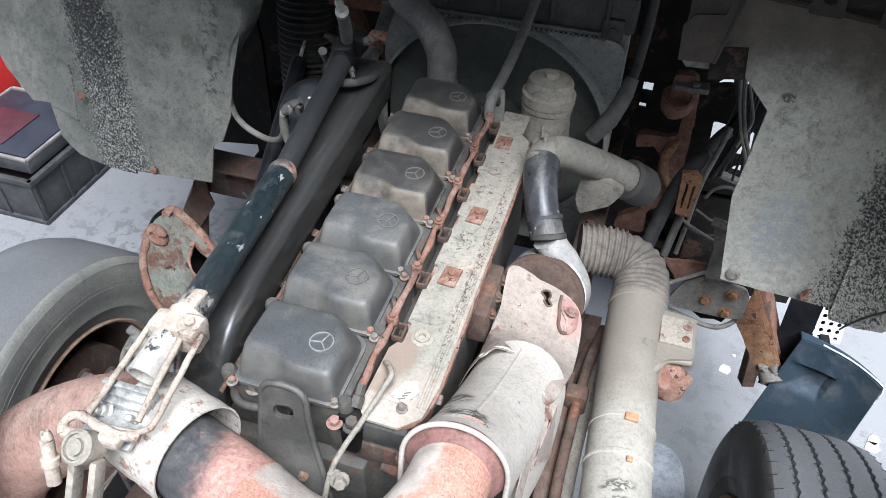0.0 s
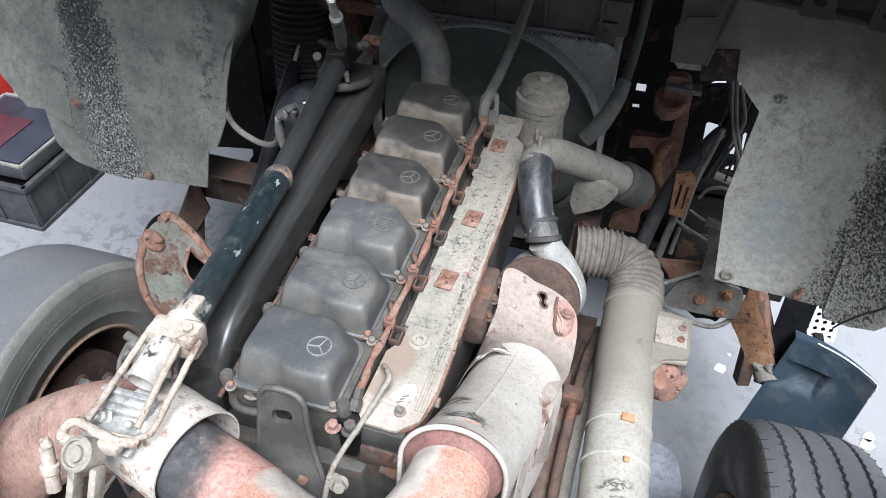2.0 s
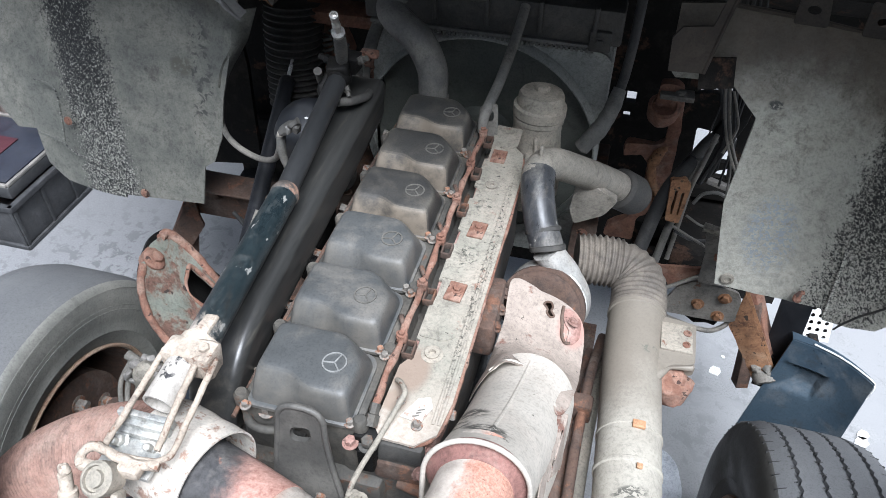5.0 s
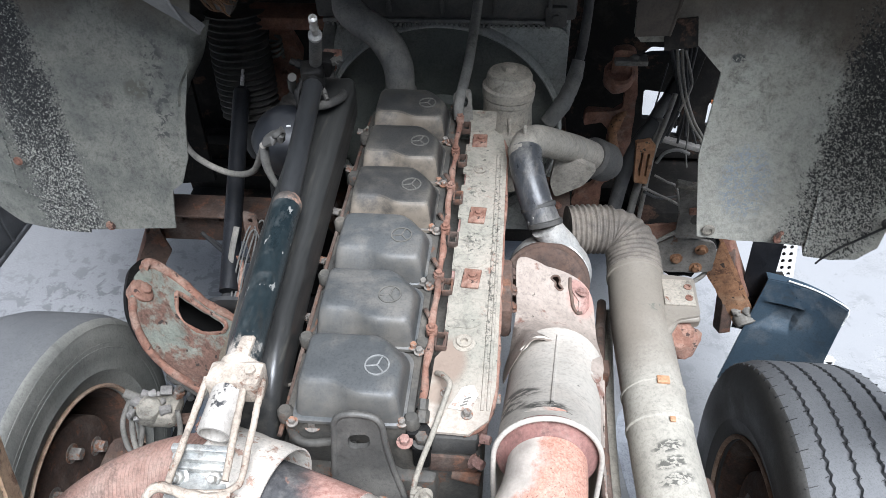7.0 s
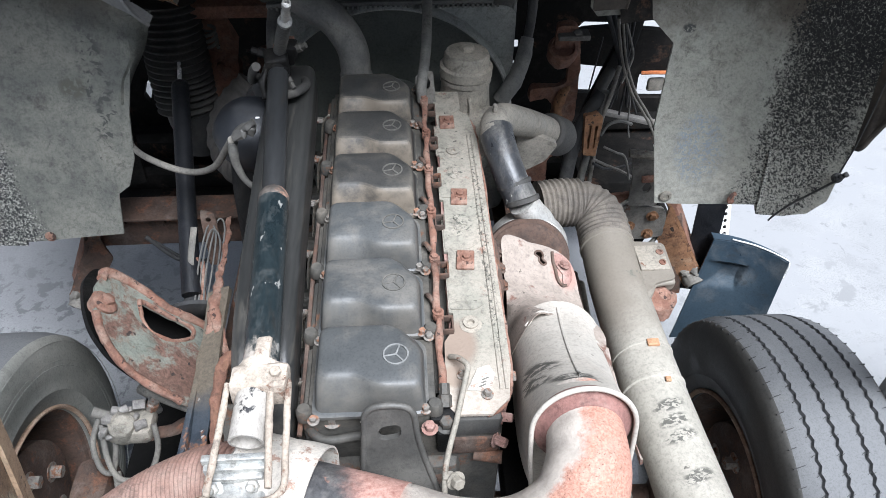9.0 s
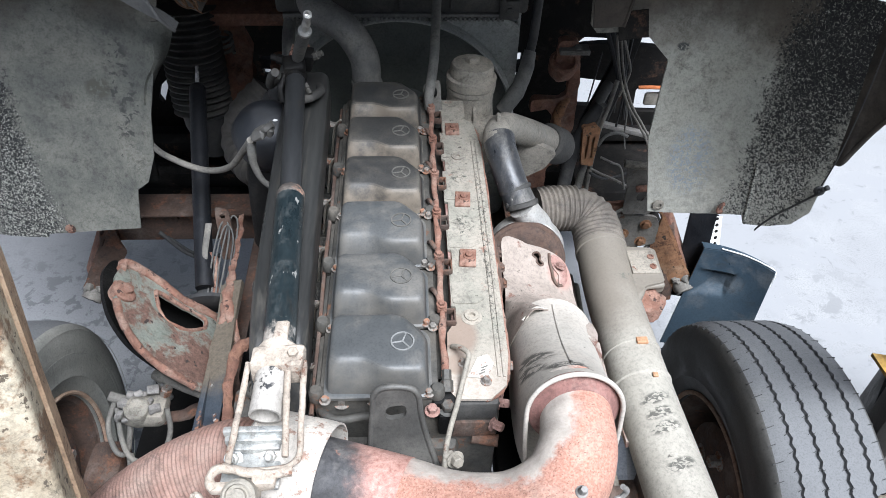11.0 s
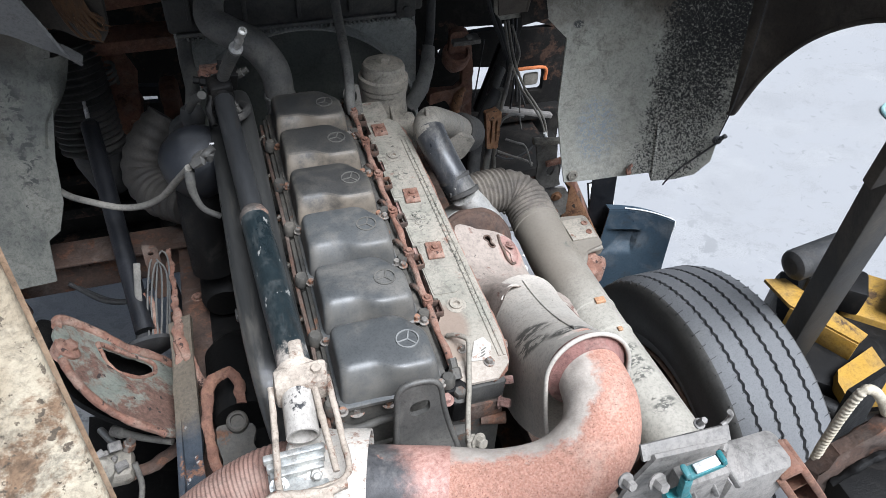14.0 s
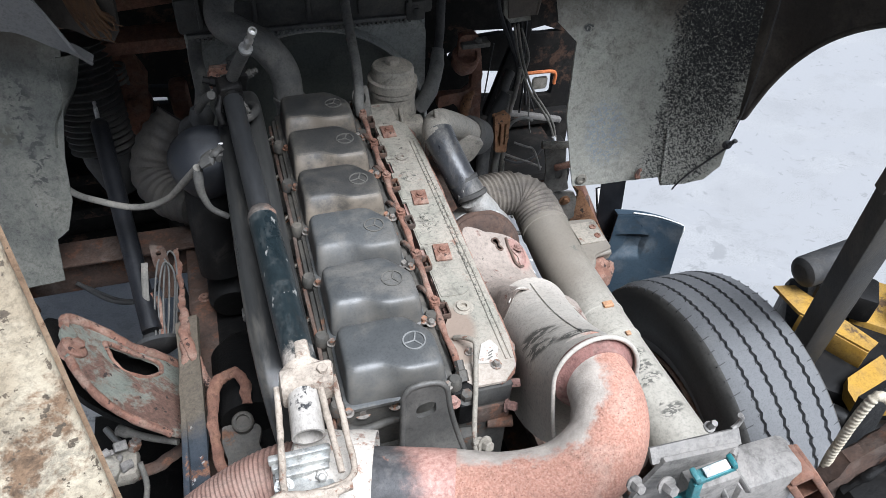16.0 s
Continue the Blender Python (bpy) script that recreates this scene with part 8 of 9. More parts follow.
under(rw, part("white_plug", bm, M_WHITE, None, "white plug end"))
for pts, r, m in (([(0.712, 1.3, 1.46), (0.732, 1.3, 1.41), (0.752, 1.3, 1.35), (0.746, 1.3, 1.30), (0.733, 1.3, 1.25)], 0.004, M_HOSEPALE), ([(0.745, 1.3, 1.28), (0.772, 1.3, 1.19), (0.782, 1.3, 1.10), (0.797, 1.3, 1.03)], 0.003, M_HOSE),
                  ([(0.737, 1.6, 1.25), (0.729, 1.6, 1.167), (0.714, 1.6, 1.0)], 0.003, M_RUBBER), ([(0.69, 1.28, 1.06), (0.71, 1.28, 1.10), (0.75, 1.28, 1.115), (0.79, 1.28, 1.10)], 0.006, M_HOSE),
                  ([(0.62, 1.1, 1.10), (0.667, 1.1, 1.073), (0.717, 1.1, 1.048), (0.762, 1.1, 1.02)], 0.0045, M_HOSEPALE), ([(0.655, 1.12, 1.13), (0.69, 1.1, 1.122), (0.725, 1.1, 1.10), (0.74, 1.06, 1.04)], 0.004, M_HOSE),
                  ([(0.64, 1.15, 1.04), (0.70, 1.17, 1.0), (0.77, 1.18, 1.01), (0.82, 1.2, 1.05)], 0.005, M_RUBBER)):
    bm = B()
    tube(bm, pts, r, seg=7)
    under(rw, part("wire", bm, m))
for pts, r, m, lab in (([(0.690, 1.22, 1.36), (0.672, 1.2, 1.27), (0.657, 1.2, 1.17), (0.650, 1.19, 1.02), (0.640, 1.15, 0.92)], 0.0075, M_HOSEPALE, "straight pale rod"), ([(0.664, 1.22, 1.27), (0.640, 1.2, 1.13), (0.622, 1.19, 1.0), (0.606, 1.15, 0.90)], 0.013, M_HOSE, "dusty grey tube"),
                       ([(0.545, 1.12, 0.95), (0.570, 1.18, 1.06), (0.590, 1.2, 1.14), (0.616, 1.21, 1.205), (0.655, 1.23, 1.26)], 0.023, M_RUBBER, "thick black hose"), ([(0.645, 1.26, 1.22), (0.675, 1.30, 1.26), (0.70, 1.33, 1.28)], 0.020, M_RUBBER2, "thick black hose")):
    bm = B()
    tube(bm, pts, r, seg=14)
    under(rw, part("tube", bm, m, None, lab))
hb = thing("bay_bracket", "dusty steel bracket with a round hole and a rolled top", "bracket", (0.76, 0.96, 1.0))
bm = B()
plate(bm, rounded([(0.694, 1.212), (0.772, 1.206), (0.784, 1.12), (0.812, 1.015), (0.714, 1.015), (0.712, 1.12)], 0.010, 3), 0.007, Matrix.Translation((0, 0.970, 0)) @ pose(0, 0, 0, 90), holes=[circle(0.762, 1.088, 0.014, 14, 0.022)], cell=0.018)
rough(bm, 0.003, 40)
under(hb, part("plate", bm, M_DUSTYDARK))
bm = B()
tube(bm, [(0.686, 0.968, 1.218), (0.735, 0.962, 1.216), (0.788, 0.965, 1.208)], 0.013, seg=12)
rough(bm, 0.003, 50)
under(hb, part("rolled_top", bm, M_DUSTY))
bm = B()
bar(bm, (0.735, 0.95, 1.13), (0.80, 0.95, 1.14), 0.016, 0.02, 0.004)
rough(bm, 0.004, 60)
under(hb, part("rust_rib", bm, M_RUST))
ob_ = thing("bay_post", "black upright post in the front bay", "post", (0.72, 1.45, 1.0))
bm = B()
bar(bm, (0.690, 1.45, 1.03), (0.772, 1.45, 1.30), 0.072, 0.03, 0.006, up=(0, 1, 0))
bar(bm, (0.772, 1.45, 1.28), (0.80, 1.46, 1.46), 0.06, 0.03, 0.006, up=(0, 1, 0))
under(ob_, part("post", bm, M_OILSHADE))
dk = thing("battery_box", "black equipment boxes deep in the front bay", "box", (0.85, 1.4, 0.6))
bm = B()
box(bm, (0.86, 1.58, 0.72), (0.36, 0.42, 0.10), 0.01)
under(dk, part("case", bm, M_DARK))
bm = B()
bar(bm, (0.745, 1.5, 1.007), (1.02, 1.5, 0.93), 0.026, 0.02, 0.004)
under(dk, part("pale_bar", bm, M_ALLOY))
# pipes low between engine and rail
low = thing("low_pipes", "thin dusty pipes running low beside the turbo", "pipes", (0.43, 0.2, 1.1))
for i, (x, z, r) in enumerate(((0.430, 1.14, 0.012), (0.452, 1.10, 0.014), (0.405, 1.08, 0.010))):
    bm = B()
    tube(bm, [(x + 0.02, -0.4, z), (x + 0.005, -0.1, z + 0.01), (x, 0.15, z + 0.02), (x + 0.01, 0.40, z + 0.02), (x + 0.03, 0.58, z - 0.02)], r, seg=10)
    under(low, part("pipe", bm, M_DUSTY if i == 1 else M_RUSTDARK))
bm = B()
sheet(bm, lambda u, v: (0.392 + 0.032 * u - 0.01 * v, -0.35 + 0.75 * v, 1.135 - 0.02 * u + 0.03 * v), 3, 14, 0.008)
rough(bm, 0.003, 30)
under(low, part("rusty_strip", bm, M_RUSTDARK, None, "flat rust-brown strip"))
for c0, sz in (((0.44, -0.08, 1.12), (0.07, 0.03, 0.06)), ((0.43, 0.32, 1.16), (0.05, 0.04, 0.06))):
    bm = B()
    box(bm, c0, sz, 0.006)
    under(low, part("clip", bm, M_RUSTDARK))

# added gearbox, sump and sheets that close the view; black stands for the shade there
ub = thing("underbody", "black oily sump and gearbox, with black sheets for the shade under the engine", "underbody", (TX, 0.3, 0.4))
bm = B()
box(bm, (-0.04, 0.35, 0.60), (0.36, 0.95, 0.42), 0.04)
under(ub, part("sump", bm, M_OILSHADE))
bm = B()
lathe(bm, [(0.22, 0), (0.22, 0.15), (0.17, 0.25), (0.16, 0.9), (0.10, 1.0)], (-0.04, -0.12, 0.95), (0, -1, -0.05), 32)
under(ub, part("gearbox", bm, M_OILSHADE))
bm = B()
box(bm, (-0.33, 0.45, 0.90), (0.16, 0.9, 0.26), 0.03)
under(ub, part("side_case", bm, M_OILSHADE))
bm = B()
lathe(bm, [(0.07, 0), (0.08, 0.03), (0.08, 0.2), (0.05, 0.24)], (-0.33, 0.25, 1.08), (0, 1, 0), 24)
under(ub, part("starter", bm, M_OILSHADE))
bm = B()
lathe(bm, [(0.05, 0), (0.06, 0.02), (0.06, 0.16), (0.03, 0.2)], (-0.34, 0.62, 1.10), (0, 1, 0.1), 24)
under(ub, part("pump", bm, M_OILSHADE))
# black sheets put where only shade lies under the hanger arm
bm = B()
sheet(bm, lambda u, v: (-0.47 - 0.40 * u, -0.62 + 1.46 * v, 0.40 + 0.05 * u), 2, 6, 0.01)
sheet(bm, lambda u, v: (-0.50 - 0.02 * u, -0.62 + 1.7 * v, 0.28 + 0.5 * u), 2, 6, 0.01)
under(ub, part("splash_shield", bm, M_OILSHADE))
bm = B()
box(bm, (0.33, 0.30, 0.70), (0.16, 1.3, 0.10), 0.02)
under(ub, part("oil_cooler", bm, M_OILSHADE))
# ---- things in the foreground and in the yard ----
beam = thing("flaking_beam", "pale flaking painted beam with brown rust, leaning beside the engine", "beam", (-0.55, -0.25, 1.2))
b0, b1 = V(-0.434, -0.37, 1.45), V(-0.556, 0.05, 2.45)
bd = (b1 - b0).normalized()
sx = V(-0.93, -0.36, 0).normalized()
sy = bd.cross(sx)


def beam_pt(a, b, t):
    return b0 + bd * t + sx * a + sy * b


bm = B()
prof = rounded([(0.0, 0.0), (0.19, 0.0), (0.19, 0.09), (0.0, 0.09)], 0.012, 3)
L_ = (b1 - b0).length
rows = []
for i in range(13):
    t = -0.35 + (L_ + 0.35) * i / 12
    rows.append([beam_pt(a, b + 0.003 * noise.noise((a * 30, b * 30, t * 9)), t) for a, b in prof])
loft(bm, rows, True, True)
under(beam, part("beam_body", bm, M_POST))
bm = B()
rows = []
for i in range(61):
    t = -0.35 + (L_ + 0.35) * i / 60
    rows.append([beam_pt(a, b, t) for a, b in ((-0.006 + 0.002 * noise.noise((t * 9, 0, 0)), -0.008), (0.046 + 0.012 * noise.noise((t * 14, 3, 0)), -0.006), (0.046 + 0.012 * noise.noise((t * 14, 3, 0)), 0.004), (-0.006, 0.03))])
loft(bm, rows, True, True)
under(beam, part("edge_strip", bm, M_POSTEDGE, None, "tan rubbed edge strip"))

# box and bracket behind the engine at the right
xm = thing("rear_crossmember", "dark steel crossmember behind the engine carrying brackets", "crossmember", (0.3, -0.5, 1.0))
bm = B()
box(bm, (0.30, -0.56, 1.50), (0.34, 0.10, 0.16), 0.01)
box(bm, (0.40, -0.56, 1.20), (0.08, 0.10, 0.50), 0.01)
box(bm, (0.60, -0.50, 1.15), (0.55, 0.10, 0.10), 0.01)
under(xm, part("beam", bm, M_RUSTDARK))
brk = thing("rear_bracket", "dusty grey bracket with a teal connector clip", "bracket", (0.2, -0.5, 1.7))
bm = B()
sheet(bm, lambda u, v: (0.107 + 0.105 * u, -0.500 - 0.012 * v, 1.946 - 0.005 * u - 0.012 * v), 8, 3, 0.004)
tube(bm, [(0.205, -0.500, 1.941), (0.212, -0.498, 1.943), (0.215, -0.497, 1.952), (0.209, -0.498, 1.962)], 0.0028, seg=8)
under(brk, part("flange", bm, M_ALLOY))
bm = B()
plate(bm, [(0.085, 1.83), (0.100, 1.90), (0.118, 1.942), (0.205, 1.935), (0.215, 1.90), (0.225, 1.86), (0.205, 1.80), (0.10, 1.78)], 0.005, Matrix.Translation((0, -0.512, 0)) @ pose(0, 0, 0, 90, 0, 0))
box(bm, (0.17, -0.535, 1.69), (0.04, 0.03, 0.26), 0.004)
under(brk, part("plate", bm, M_ALLOY))
bm = B()
box(bm, (0.175, -0.528, 1.885), (0.055, 0.026, 0.06), 0.003, pose(0, 0, 0, 0, -6, 0))
under(brk, part("box", bm, M_ALLOY))
for i in range(3):
    bm = B()
    bar(bm, (0.151 + 0.022 * i, -0.530, 1.922 - 0.001 * i), (0.168 + 0.024 * i, -0.545, 1.874 + 0.006 * i), 0.004, 0.006, 0.001)
    under(brk, part("rib", bm, M_ALLOY))
for p, d, r in (((0.086, -0.520, 1.921), (0.1, -1, 0.5), 0.006), ((0.117, -0.530, 1.920), (0.1, -1, 0.5), 0.007), ((0.199, -0.508, 1.923), (0.3, -1, 0.6), 0.006), ((0.169, -0.503, 1.963), (0, -0.3, 1), 0.004)):
    bm = B()
    bolt(bm, p, d, r, 0.012)
    under(brk, part("bolt_head", bm, M_ALLOY))
bm = B()
bar(bm, (0.139, -0.540, 1.940), (0.178, -0.540, 1.951), 0.014, 0.007, 0.002)
bar(bm, (0.141, -0.541, 1.936), (0.143, -0.543, 1.905), 0.010, 0.010, 0.002)
for p in ((0.137, -0.540, 1.946), (0.175, -0.540, 1.955)):
    box(bm, p, (0.006, 0.014, 0.012), 0.002, pose(0, 0, 0, 0, -24, 0))
tube(bm, [(0.151, -0.540, 1.905), (0.141, -0.540, 1.896), (0.127, -0.540, 1.899)], 0.009, seg=10, flat=0.4)
under(brk, part("teal_clip", bm, M_TEAL, None, "teal plastic clip"))
bm = B()
bar(bm, (0.146, -0.5405, 1.9475), (0.171, -0.5405, 1.9545), 0.010, 0.004, 0.001)
under(brk, part("white_label", bm, M_WHITE, None, "white label strip"))
tb = thing("grey_box_tube", "pale grey box section with a rusty open end", "box section", (0.35, -0.5, 1.6))
bm = B()
box(bm, (0.290, -0.49, 1.775), (0.11, 0.06, 0.105), 0.014, pose(0, 0, 0, 0, 6, 4))
box(bm, (0.295, -0.515, 1.65), (0.05, 0.04, 0.16), 0.008)
under(tb, part("body", bm, M_ALLOY))
corner = [V(0.320, -0.5, 1.807), V(0.347, -0.5, 1.819), V(0.432, -0.5, 1.702), V(0.408, -0.5, 1.681)]
bm = B()
for i in range(4):
    bar(bm, corner[i], corner[(i + 1) % 4], 0.010, 0.045, 0.003, up=(0, 1, 0))
bar(bm, (corner[0] + corner[3]) / 2, (corner[1] + corner[2]) / 2, 0.004, 0.03, 0.001, up=(0, 1, 0))
under(tb, part("open_end", bm, M_REDRUST, None, "dark red rusted open end"))
rl = thing("rusty_ledge", "rust-eaten ledge with a wound hose over it", "ledge", (0.75, -0.35, 1.2))
bm = B()
plate(bm, [(0.715, 0.26), (0.708, 0.35), (0.735, 0.41), (0.80, 0.46), (0.95, 0.53), (1.05, 0.30), (1.0, 0.0), (0.78, 0.05)], 0.03, pose(0, -0.37, 1.0, 84, 0, 0), cell=0.025)
rough(bm, 0.018, 17)
under(rl, part("ledge", bm, M_RUSTDARK))
# the slot's shade is modelled as a black bar lying on the ledge
bm = B()
tube(bm, [(0.735, -0.375, 1.34), (0.78, -0.375, 1.385), (0.84, -0.375, 1.41), (0.92, -0.375, 1.45)], [0.008, 0.010, 0.008, 0.010], seg=8, flat=0.7)
rough(bm, 0.005, 40)
under(rl, part("dark_gap", bm, M_OILSHADE))
bm = B()
sheet(bm, lambda u, v: (0.77 + 0.16 * u + 0.01 * v, -0.31 + 0.05 * u + 0.03 * v, 1.22 + 0.27 * v - 0.04 * u * v), 5, 6, 0.012)
box(bm, (0.82, -0.40, 1.25), (0.16, 0.16, 0.20), 0.01)
under(rl, part("dark_guard", bm, M_OILSHADE))
bm = B()
tube(bm, [(0.735, -0.33, 1.27), (0.726, -0.33, 1.326), (0.715, -0.33, 1.40), (0.712, -0.33, 1.463), (0.711, -0.33, 1.53), (0.715, -0.33, 1.571), (0.726, -0.33, 1.584), (0.758, -0.33, 1.562), (0.80, -0.33, 1.512), (0.843, -0.33, 1.449)], 0.0085, seg=14, wave=(0.0010, 0.010))
under(rl, part("wound_hose", bm, M_CREAM, None, "off-white wound hose"))

# dark post and yellow machine beyond the right wheel
ps = thing("dark_post", "dark dirty steel post standing by a yellow machine", "post", (1.5, 0.3, 0.0))
bm = B()
q0, q1 = V(1.40, 0.30, 0.62), V(1.02, 0.02, 1.98)
bar(bm, q0, q1, 0.085, 0.06, 0.006, up=(0, 1, 0))
bar(bm, q0 + V(0.05, 0.03, 0), q1 + V(0.05, 0.03, 0), 0.05, 0.09, 0.006, up=(0, 1, 0))
bar(bm, (1.40, 0.30, 0.0), (1.40, 0.30, 0.64), 0.09, 0.09, 0.006)
under(ps, part("channel", bm, M_POSTDARK))
bm = B()
bar(bm, q1 + V(0.06, 0.05, -0.30), q1 + V(-0.02, -0.02, 0.0), 0.13, 0.03, 0.004, up=(0, 1, 0))
under(ps, part("head_plate", bm, M_BODY, None, "brown-grey plate bolted to the post"))
ym = thing("yellow_machine", "yellow painted machine frame with black machinery, partly seen", "machine", (1.75, 0.3, 0.0))
bm = B()
plate(bm, [(1.575, 0.652), (1.655, 0.635), (1.77, 0.318), (1.712, 0.295), (1.585, 0.515)], 0.014, Matrix.Translation((0, 0, 0.64)), cell=0.05)
bar(bm, (1.590, 0.51, 0.60), (1.715, 0.295, 0.60), 0.012, 0.09, 0.003)
under(ym, part("yellow_plate", bm, M_YELLOW, None, "chipped yellow folded plate"))
bm = B()
box(bm, (2.0, 0.50, 0.48), (0.24, 0.26, 0.22), 0.012, pose(0, 0, 0, 0, 0, -42))
under(ym, part("yellow_body", bm, M_YELLOW, None, "stained yellow body panel"))
bm = B()
plate(bm, [(1.575, 0.20), (1.61, 0.245), (1.80, 0.30), (1.78, 0.18), (1.70, 0.10), (1.56, 0.125)], 0.05, Matrix.Translation((0, 0, 0.55)), cell=0.06)
under(ym, part("yellow_arm", bm, M_YELLOW))
bm = B()
lathe(bm, [(0.070, 0), (0.075, 0.01), (0.075, 0.34), (0.065, 0.36), (0, 0.36)], (1.98, 0.36, 0.66), (0.9, 0.5, 0.25), 28)
under(ym, part("black_drum", bm, M_OILSHADE))
bm = B()
lathe(bm, [(0.030, -0.012), (0.034, -0.012), (0.056, 0.0), (0.060, 0.01), (0.060, 0.30), (0.05, 0.31), (0, 0.31)], (1.635, 0.615, 0.745), (1, 0.12, 0.05), 28)
under(ym, part("steel_cylinder", bm, M_RUBBER, None, "dark greasy steel cylinder"))
bm = B()
box(bm, (1.78, 0.40, 0.28), (0.5, 0.55, 0.56), 0.03, pose(0, 0, 0, 0, 0, -40))
box(bm, (1.80, 0.55, 0.66), (0.22, 0.14, 0.12), 0.02, pose(0, 0, 0, 0, 0, -40))
tube(bm, [(1.42, 0.30, 0.45), (1.5, 0.20, 0.52), (1.62, 0.08, 0.52), (1.74, 0.02, 0.6)], 0.035, seg=14)
tube(bm, [(1.40, 0.16, 0.36), (1.5, 0.06, 0.42), (1.62, -0.05, 0.44), (1.74, -0.1, 0.5)], 0.035, seg=14)
box(bm, (1.52, 0.12, 0.22), (0.5, 0.5, 0.44), 0.04, pose(0, 0, 0, 0, 0, -40))
under(ym, part("black_body", bm, M_OILSHADE))

random.seed(23)
for i in range(14):
    x, y, z = random.uniform(1.45, 1.85), random.uniform(0.0, 0.5), random.uniform(0.42, 0.54)
    bm = B()
    tube(bm, [(x, y, z - 0.12), (x + random.uniform(-0.04, 0.08), y + random.uniform(-0.05, 0.05), z), (x + random.uniform(0.06, 0.2), y + random.uniform(-0.12, 0.06), z + random.uniform(-0.02, 0.05)), (x + random.uniform(0.15, 0.3), y + random.uniform(-0.2, 0.0), z - 0.1)], random.choice((0.008, 0.012, 0.02)), seg=10)
    under(ym, part("machine_hose", bm, M_OILSHADE))
for x, y in ((1.60, 0.42), (1.76, 0.28), (1.66, 0.12)):
    bm = B()
    lathe(bm, [(0.06, 0), (0.06, 0.03), (0.045, 0.035), (0.045, 0.07), (0.02, 0.075), (0.02, 0.09), (0, 0.09)], (x, y, 0.40), (0.2, -0.3, 1), 20)
    under(ym, part("machine_hub", bm, M_OILSHADE))

# crates in the yard at the left
cr = thing("plastic_crate", "black plastic crate with ribbed sides on the ground", "crate", (-2.65, 1.75, 0))
cx, cy, w, d, h = -2.66, 1.74, 0.62, 0.60, 0.26


def crate_part(name, c, sz, bev=0.003):
    bm = B()
    box(bm, c, sz, bev)
    under(cr, part(name, bm, M_CRATE))


for s in (-1, 1):
    crate_part("side_panel", (cx + s * (w / 2), cy, h / 2), (0.015, d, h))
    crate_part("end_panel", (cx, cy + s * d / 2, h / 2), (w, 0.015, h))
    crate_part("rim", (cx + s * (w / 2 + 0.008), cy, h), (0.03, d + 0.04, 0.03))
    crate_part("rim", (cx, cy + s * (d / 2 + 0.008), h), (w + 0.04, 0.03, 0.03))
    crate_part("foot_rail", (cx + s * (w / 2 + 0.006), cy, 0.012), (0.03, d + 0.03, 0.024))
    crate_part("foot_rail", (cx, cy + s * (d / 2 + 0.006), 0.012), (w + 0.03, 0.03, 0.024))
    for i in range(4):
        crate_part("rib", (cx + s * (w / 2 + 0.01), cy - d / 2 + d * i / 3, h / 2), (0.014, 0.018, h), 0.002)
        crate_part("rib", (cx - w / 2 + w * i / 3, cy + s * (d / 2 + 0.01), h / 2), (0.018, 0.014, h), 0.002)
crate_part("base", (cx, cy, 0.02), (w, d, 0.02), 0.002)
lidm = material("dusty_window", (0.018, 0.021, 0.032), (0.035, 0.04, 0.055), 0.5, scale=6)
tray = thing("tool_case", "dark case with a clear lid lying on the crate", "case", (-2.64, 1.76, 0.275))
bm = B()
box(bm, (-2.64, 1.76, 0.31), (0.56, 0.56, 0.07), 0.01)
under(tray, part("case_body", bm, M_CRATE))
bm = B()
box(bm, (-2.64, 1.76, 0.352), (0.50, 0.50, 0.012), 0.004)
under(tray, part("clear_lid", bm, lidm))
for p, q in (((-0.27, -0.27), (0.27, -0.27)), ((0.27, -0.27), (0.27, 0.27)), ((-0.27, 0.27), (0.27, 0.27)), ((-0.27, -0.27), (-0.27, 0.27))):
    bm = B()
    bar(bm, (-2.64 + p[0], 1.76 + p[1], 0.352), (-2.64 + q[0], 1.76 + q[1], 0.352), 0.018, 0.018, 0.004)
    under(tray, part("lid_rail", bm, M_ALLOY, None, "pale worn lid edge"))
bm = B()
box(bm, (-2.70, 1.70, 0.362), (0.26, 0.28, 0.008), 0.003)
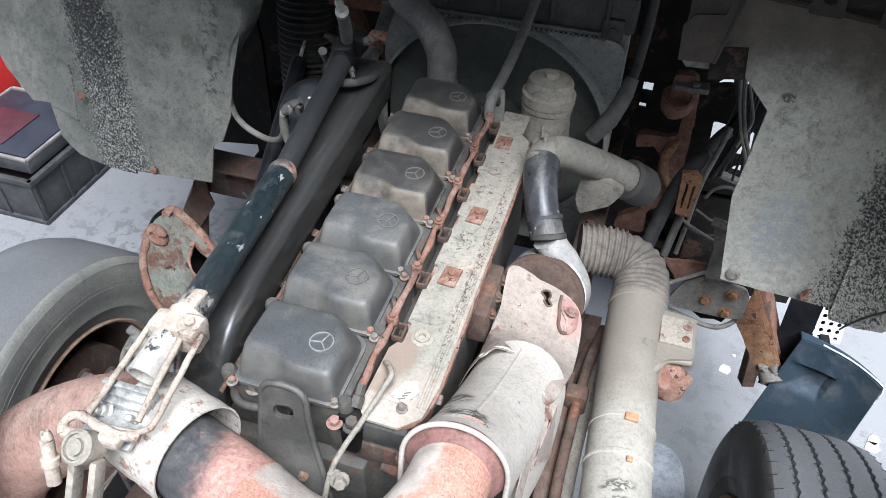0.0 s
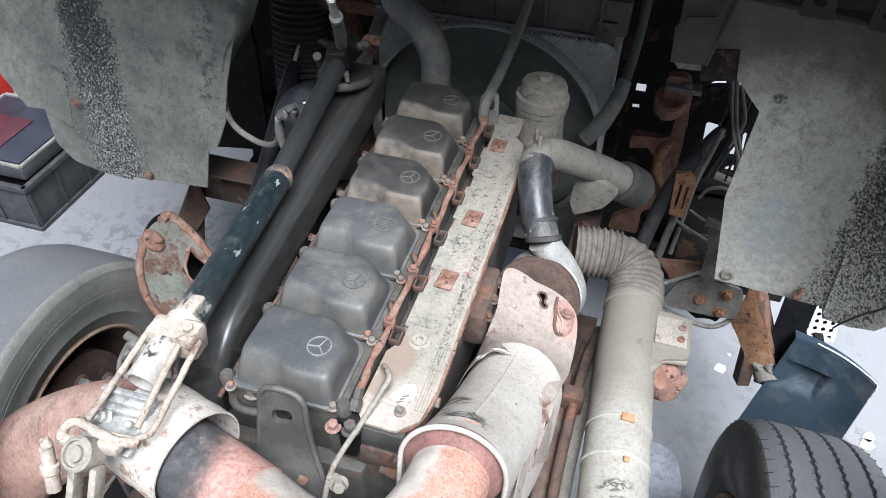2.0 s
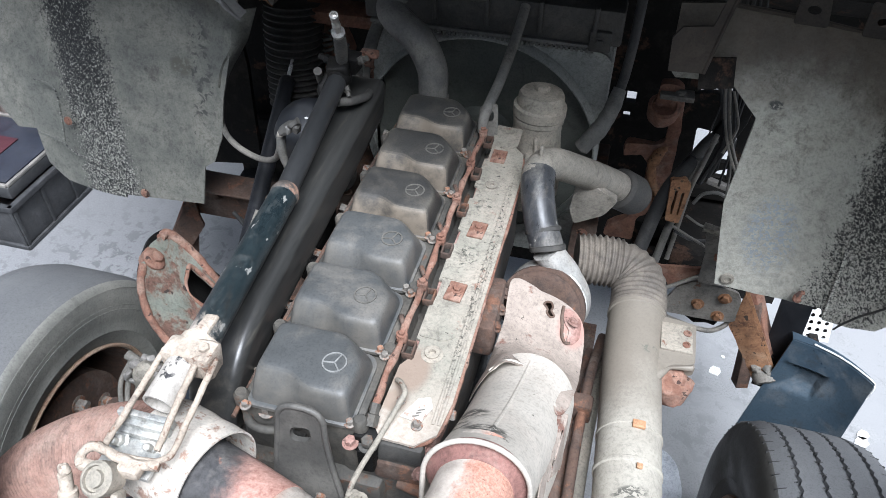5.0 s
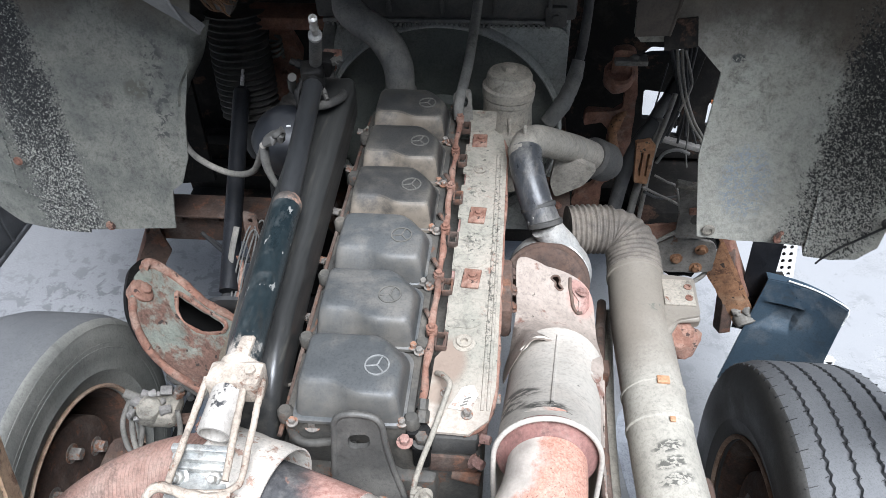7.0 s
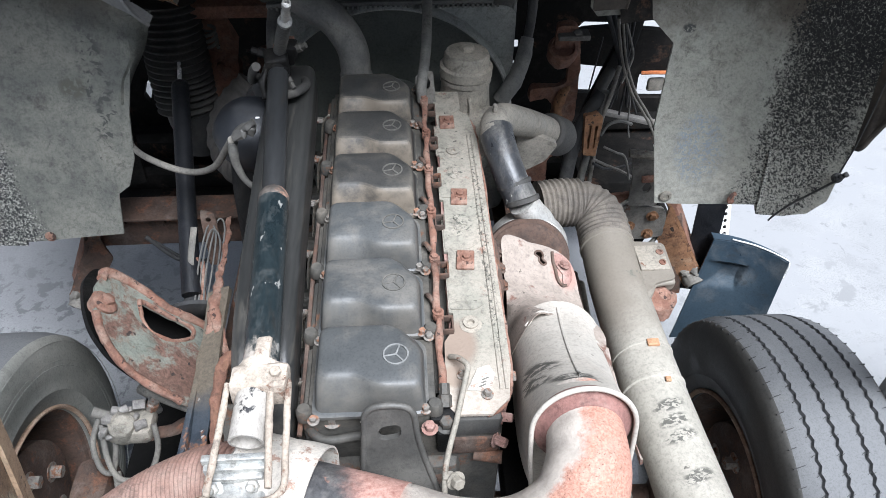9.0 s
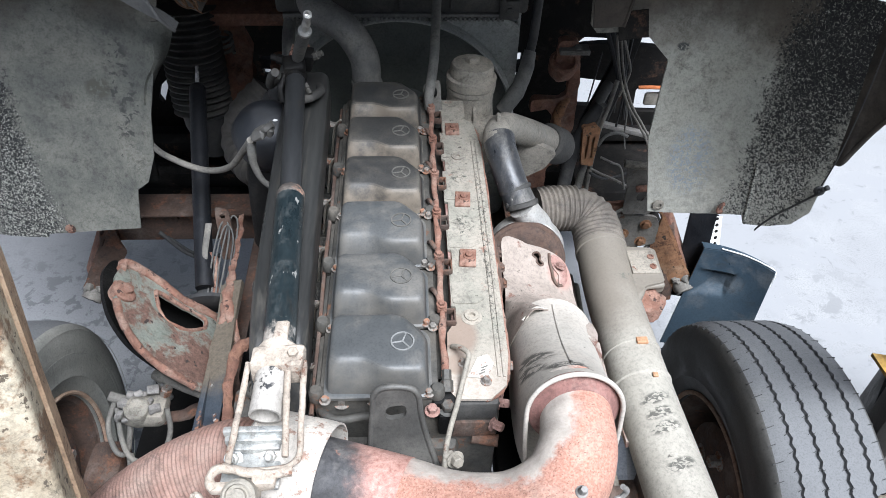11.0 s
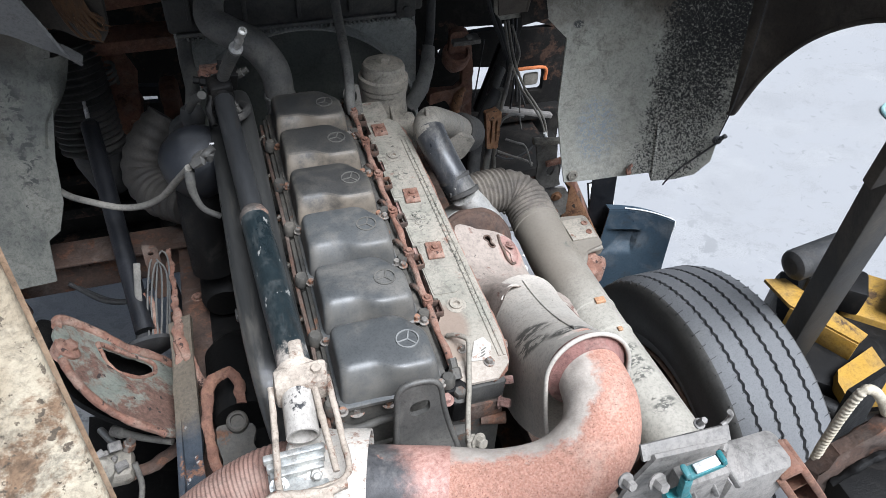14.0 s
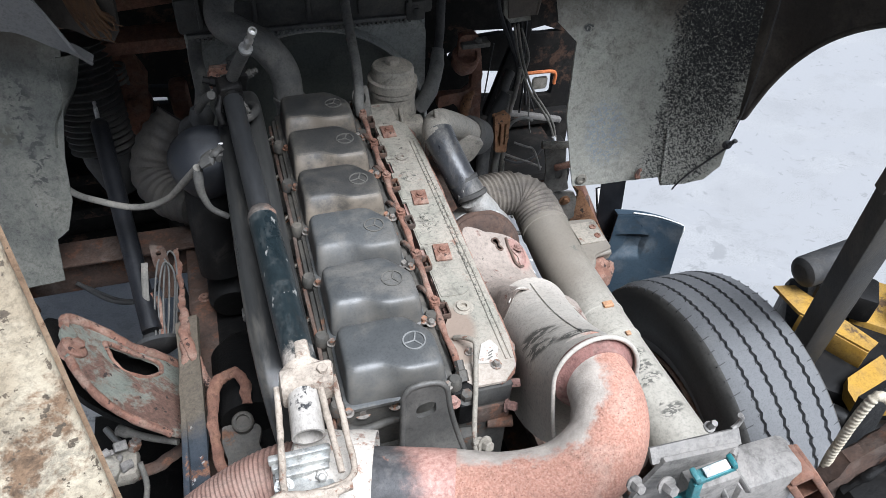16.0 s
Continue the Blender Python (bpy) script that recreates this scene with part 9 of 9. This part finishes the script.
under(tray, part("red_insert", bm, material("dull_red", (0.07, 0.02, 0.03), (0.10, 0.03, 0.035), 0.5)))
rx = thing("red_box", "bright red plastic box standing behind the crate", "box", (-3.05, 2.05, 0))
bm = B()
box(bm, (-3.20, 2.04, 0.28), (0.36, 0.30, 0.56), 0.02)
under(rx, part("body", bm, M_RED))
gx = thing("grey_box", "pale grey box beside the red box", "box", (-2.9, 2.4, 0))
bm = B()
box(bm, (-2.86, 2.42, 0.25), (0.40, 0.40, 0.50), 0.02)
under(gx, part("body", bm, M_ALLOY))

# teal ring lying in the yard
tr = thing("teal_ring", "pale teal plastic ring lying on the concrete", "ring", (4.02, 2.22, 0))
bm = B()
tube(bm, [(4.02 + 0.14 * math.cos(a), 2.22 + 0.14 * math.sin(a), 0.012) for a in [k * math.pi / 12 for k in range(25)]], 0.012, n=2, seg=10)
under(tr, part("ring", bm, material("pale_teal", (0.22, 0.42, 0.42), (0.34, 0.52, 0.51), 0.5, scale=12)))
# small litter on the concrete
wash = thing("paper_scrap", "white paper scrap on the concrete", "litter", (1.0, 1.2, 0))
random.seed(11)
for i, (x, y) in enumerate(((1.022, 1.53), (1.584, 1.308), (1.60, 1.35), (1.06, 1.62))):
    bm = B()
    r = (0.030, 0.032, 0.026, 0.010)[i]
    plate(bm, [(x + r * random.uniform(0.6, 1.2) * math.cos(a), y + r * random.uniform(0.6, 1.2) * math.sin(a)) for a in [k * 0.9 for k in range(7)]], 0.003, Matrix.Translation((0, 0, 0.001)))
    under(wash, part("scrap", bm, M_WHITE))
pud = thing("wet_patch", "bluish wet patch drying on the concrete", "puddle", (0.8, 0.75, 0), kind="structure")
bm = B()
plate(bm, rounded([(0.70 + 0.10 * math.cos(a) * (1 + 0.3 * math.sin(3 * a)), 0.62 + 0.42 * math.sin(a) * (1 + 0.2 * math.cos(2 * a))) for a in [k * 2 * math.pi / 18 for k in range(18)]], 0.03, 3), 0.002, Matrix.Translation((0.08, 0.12, 0.002)))
under(pud, part("water", bm, M_PUDDLE))
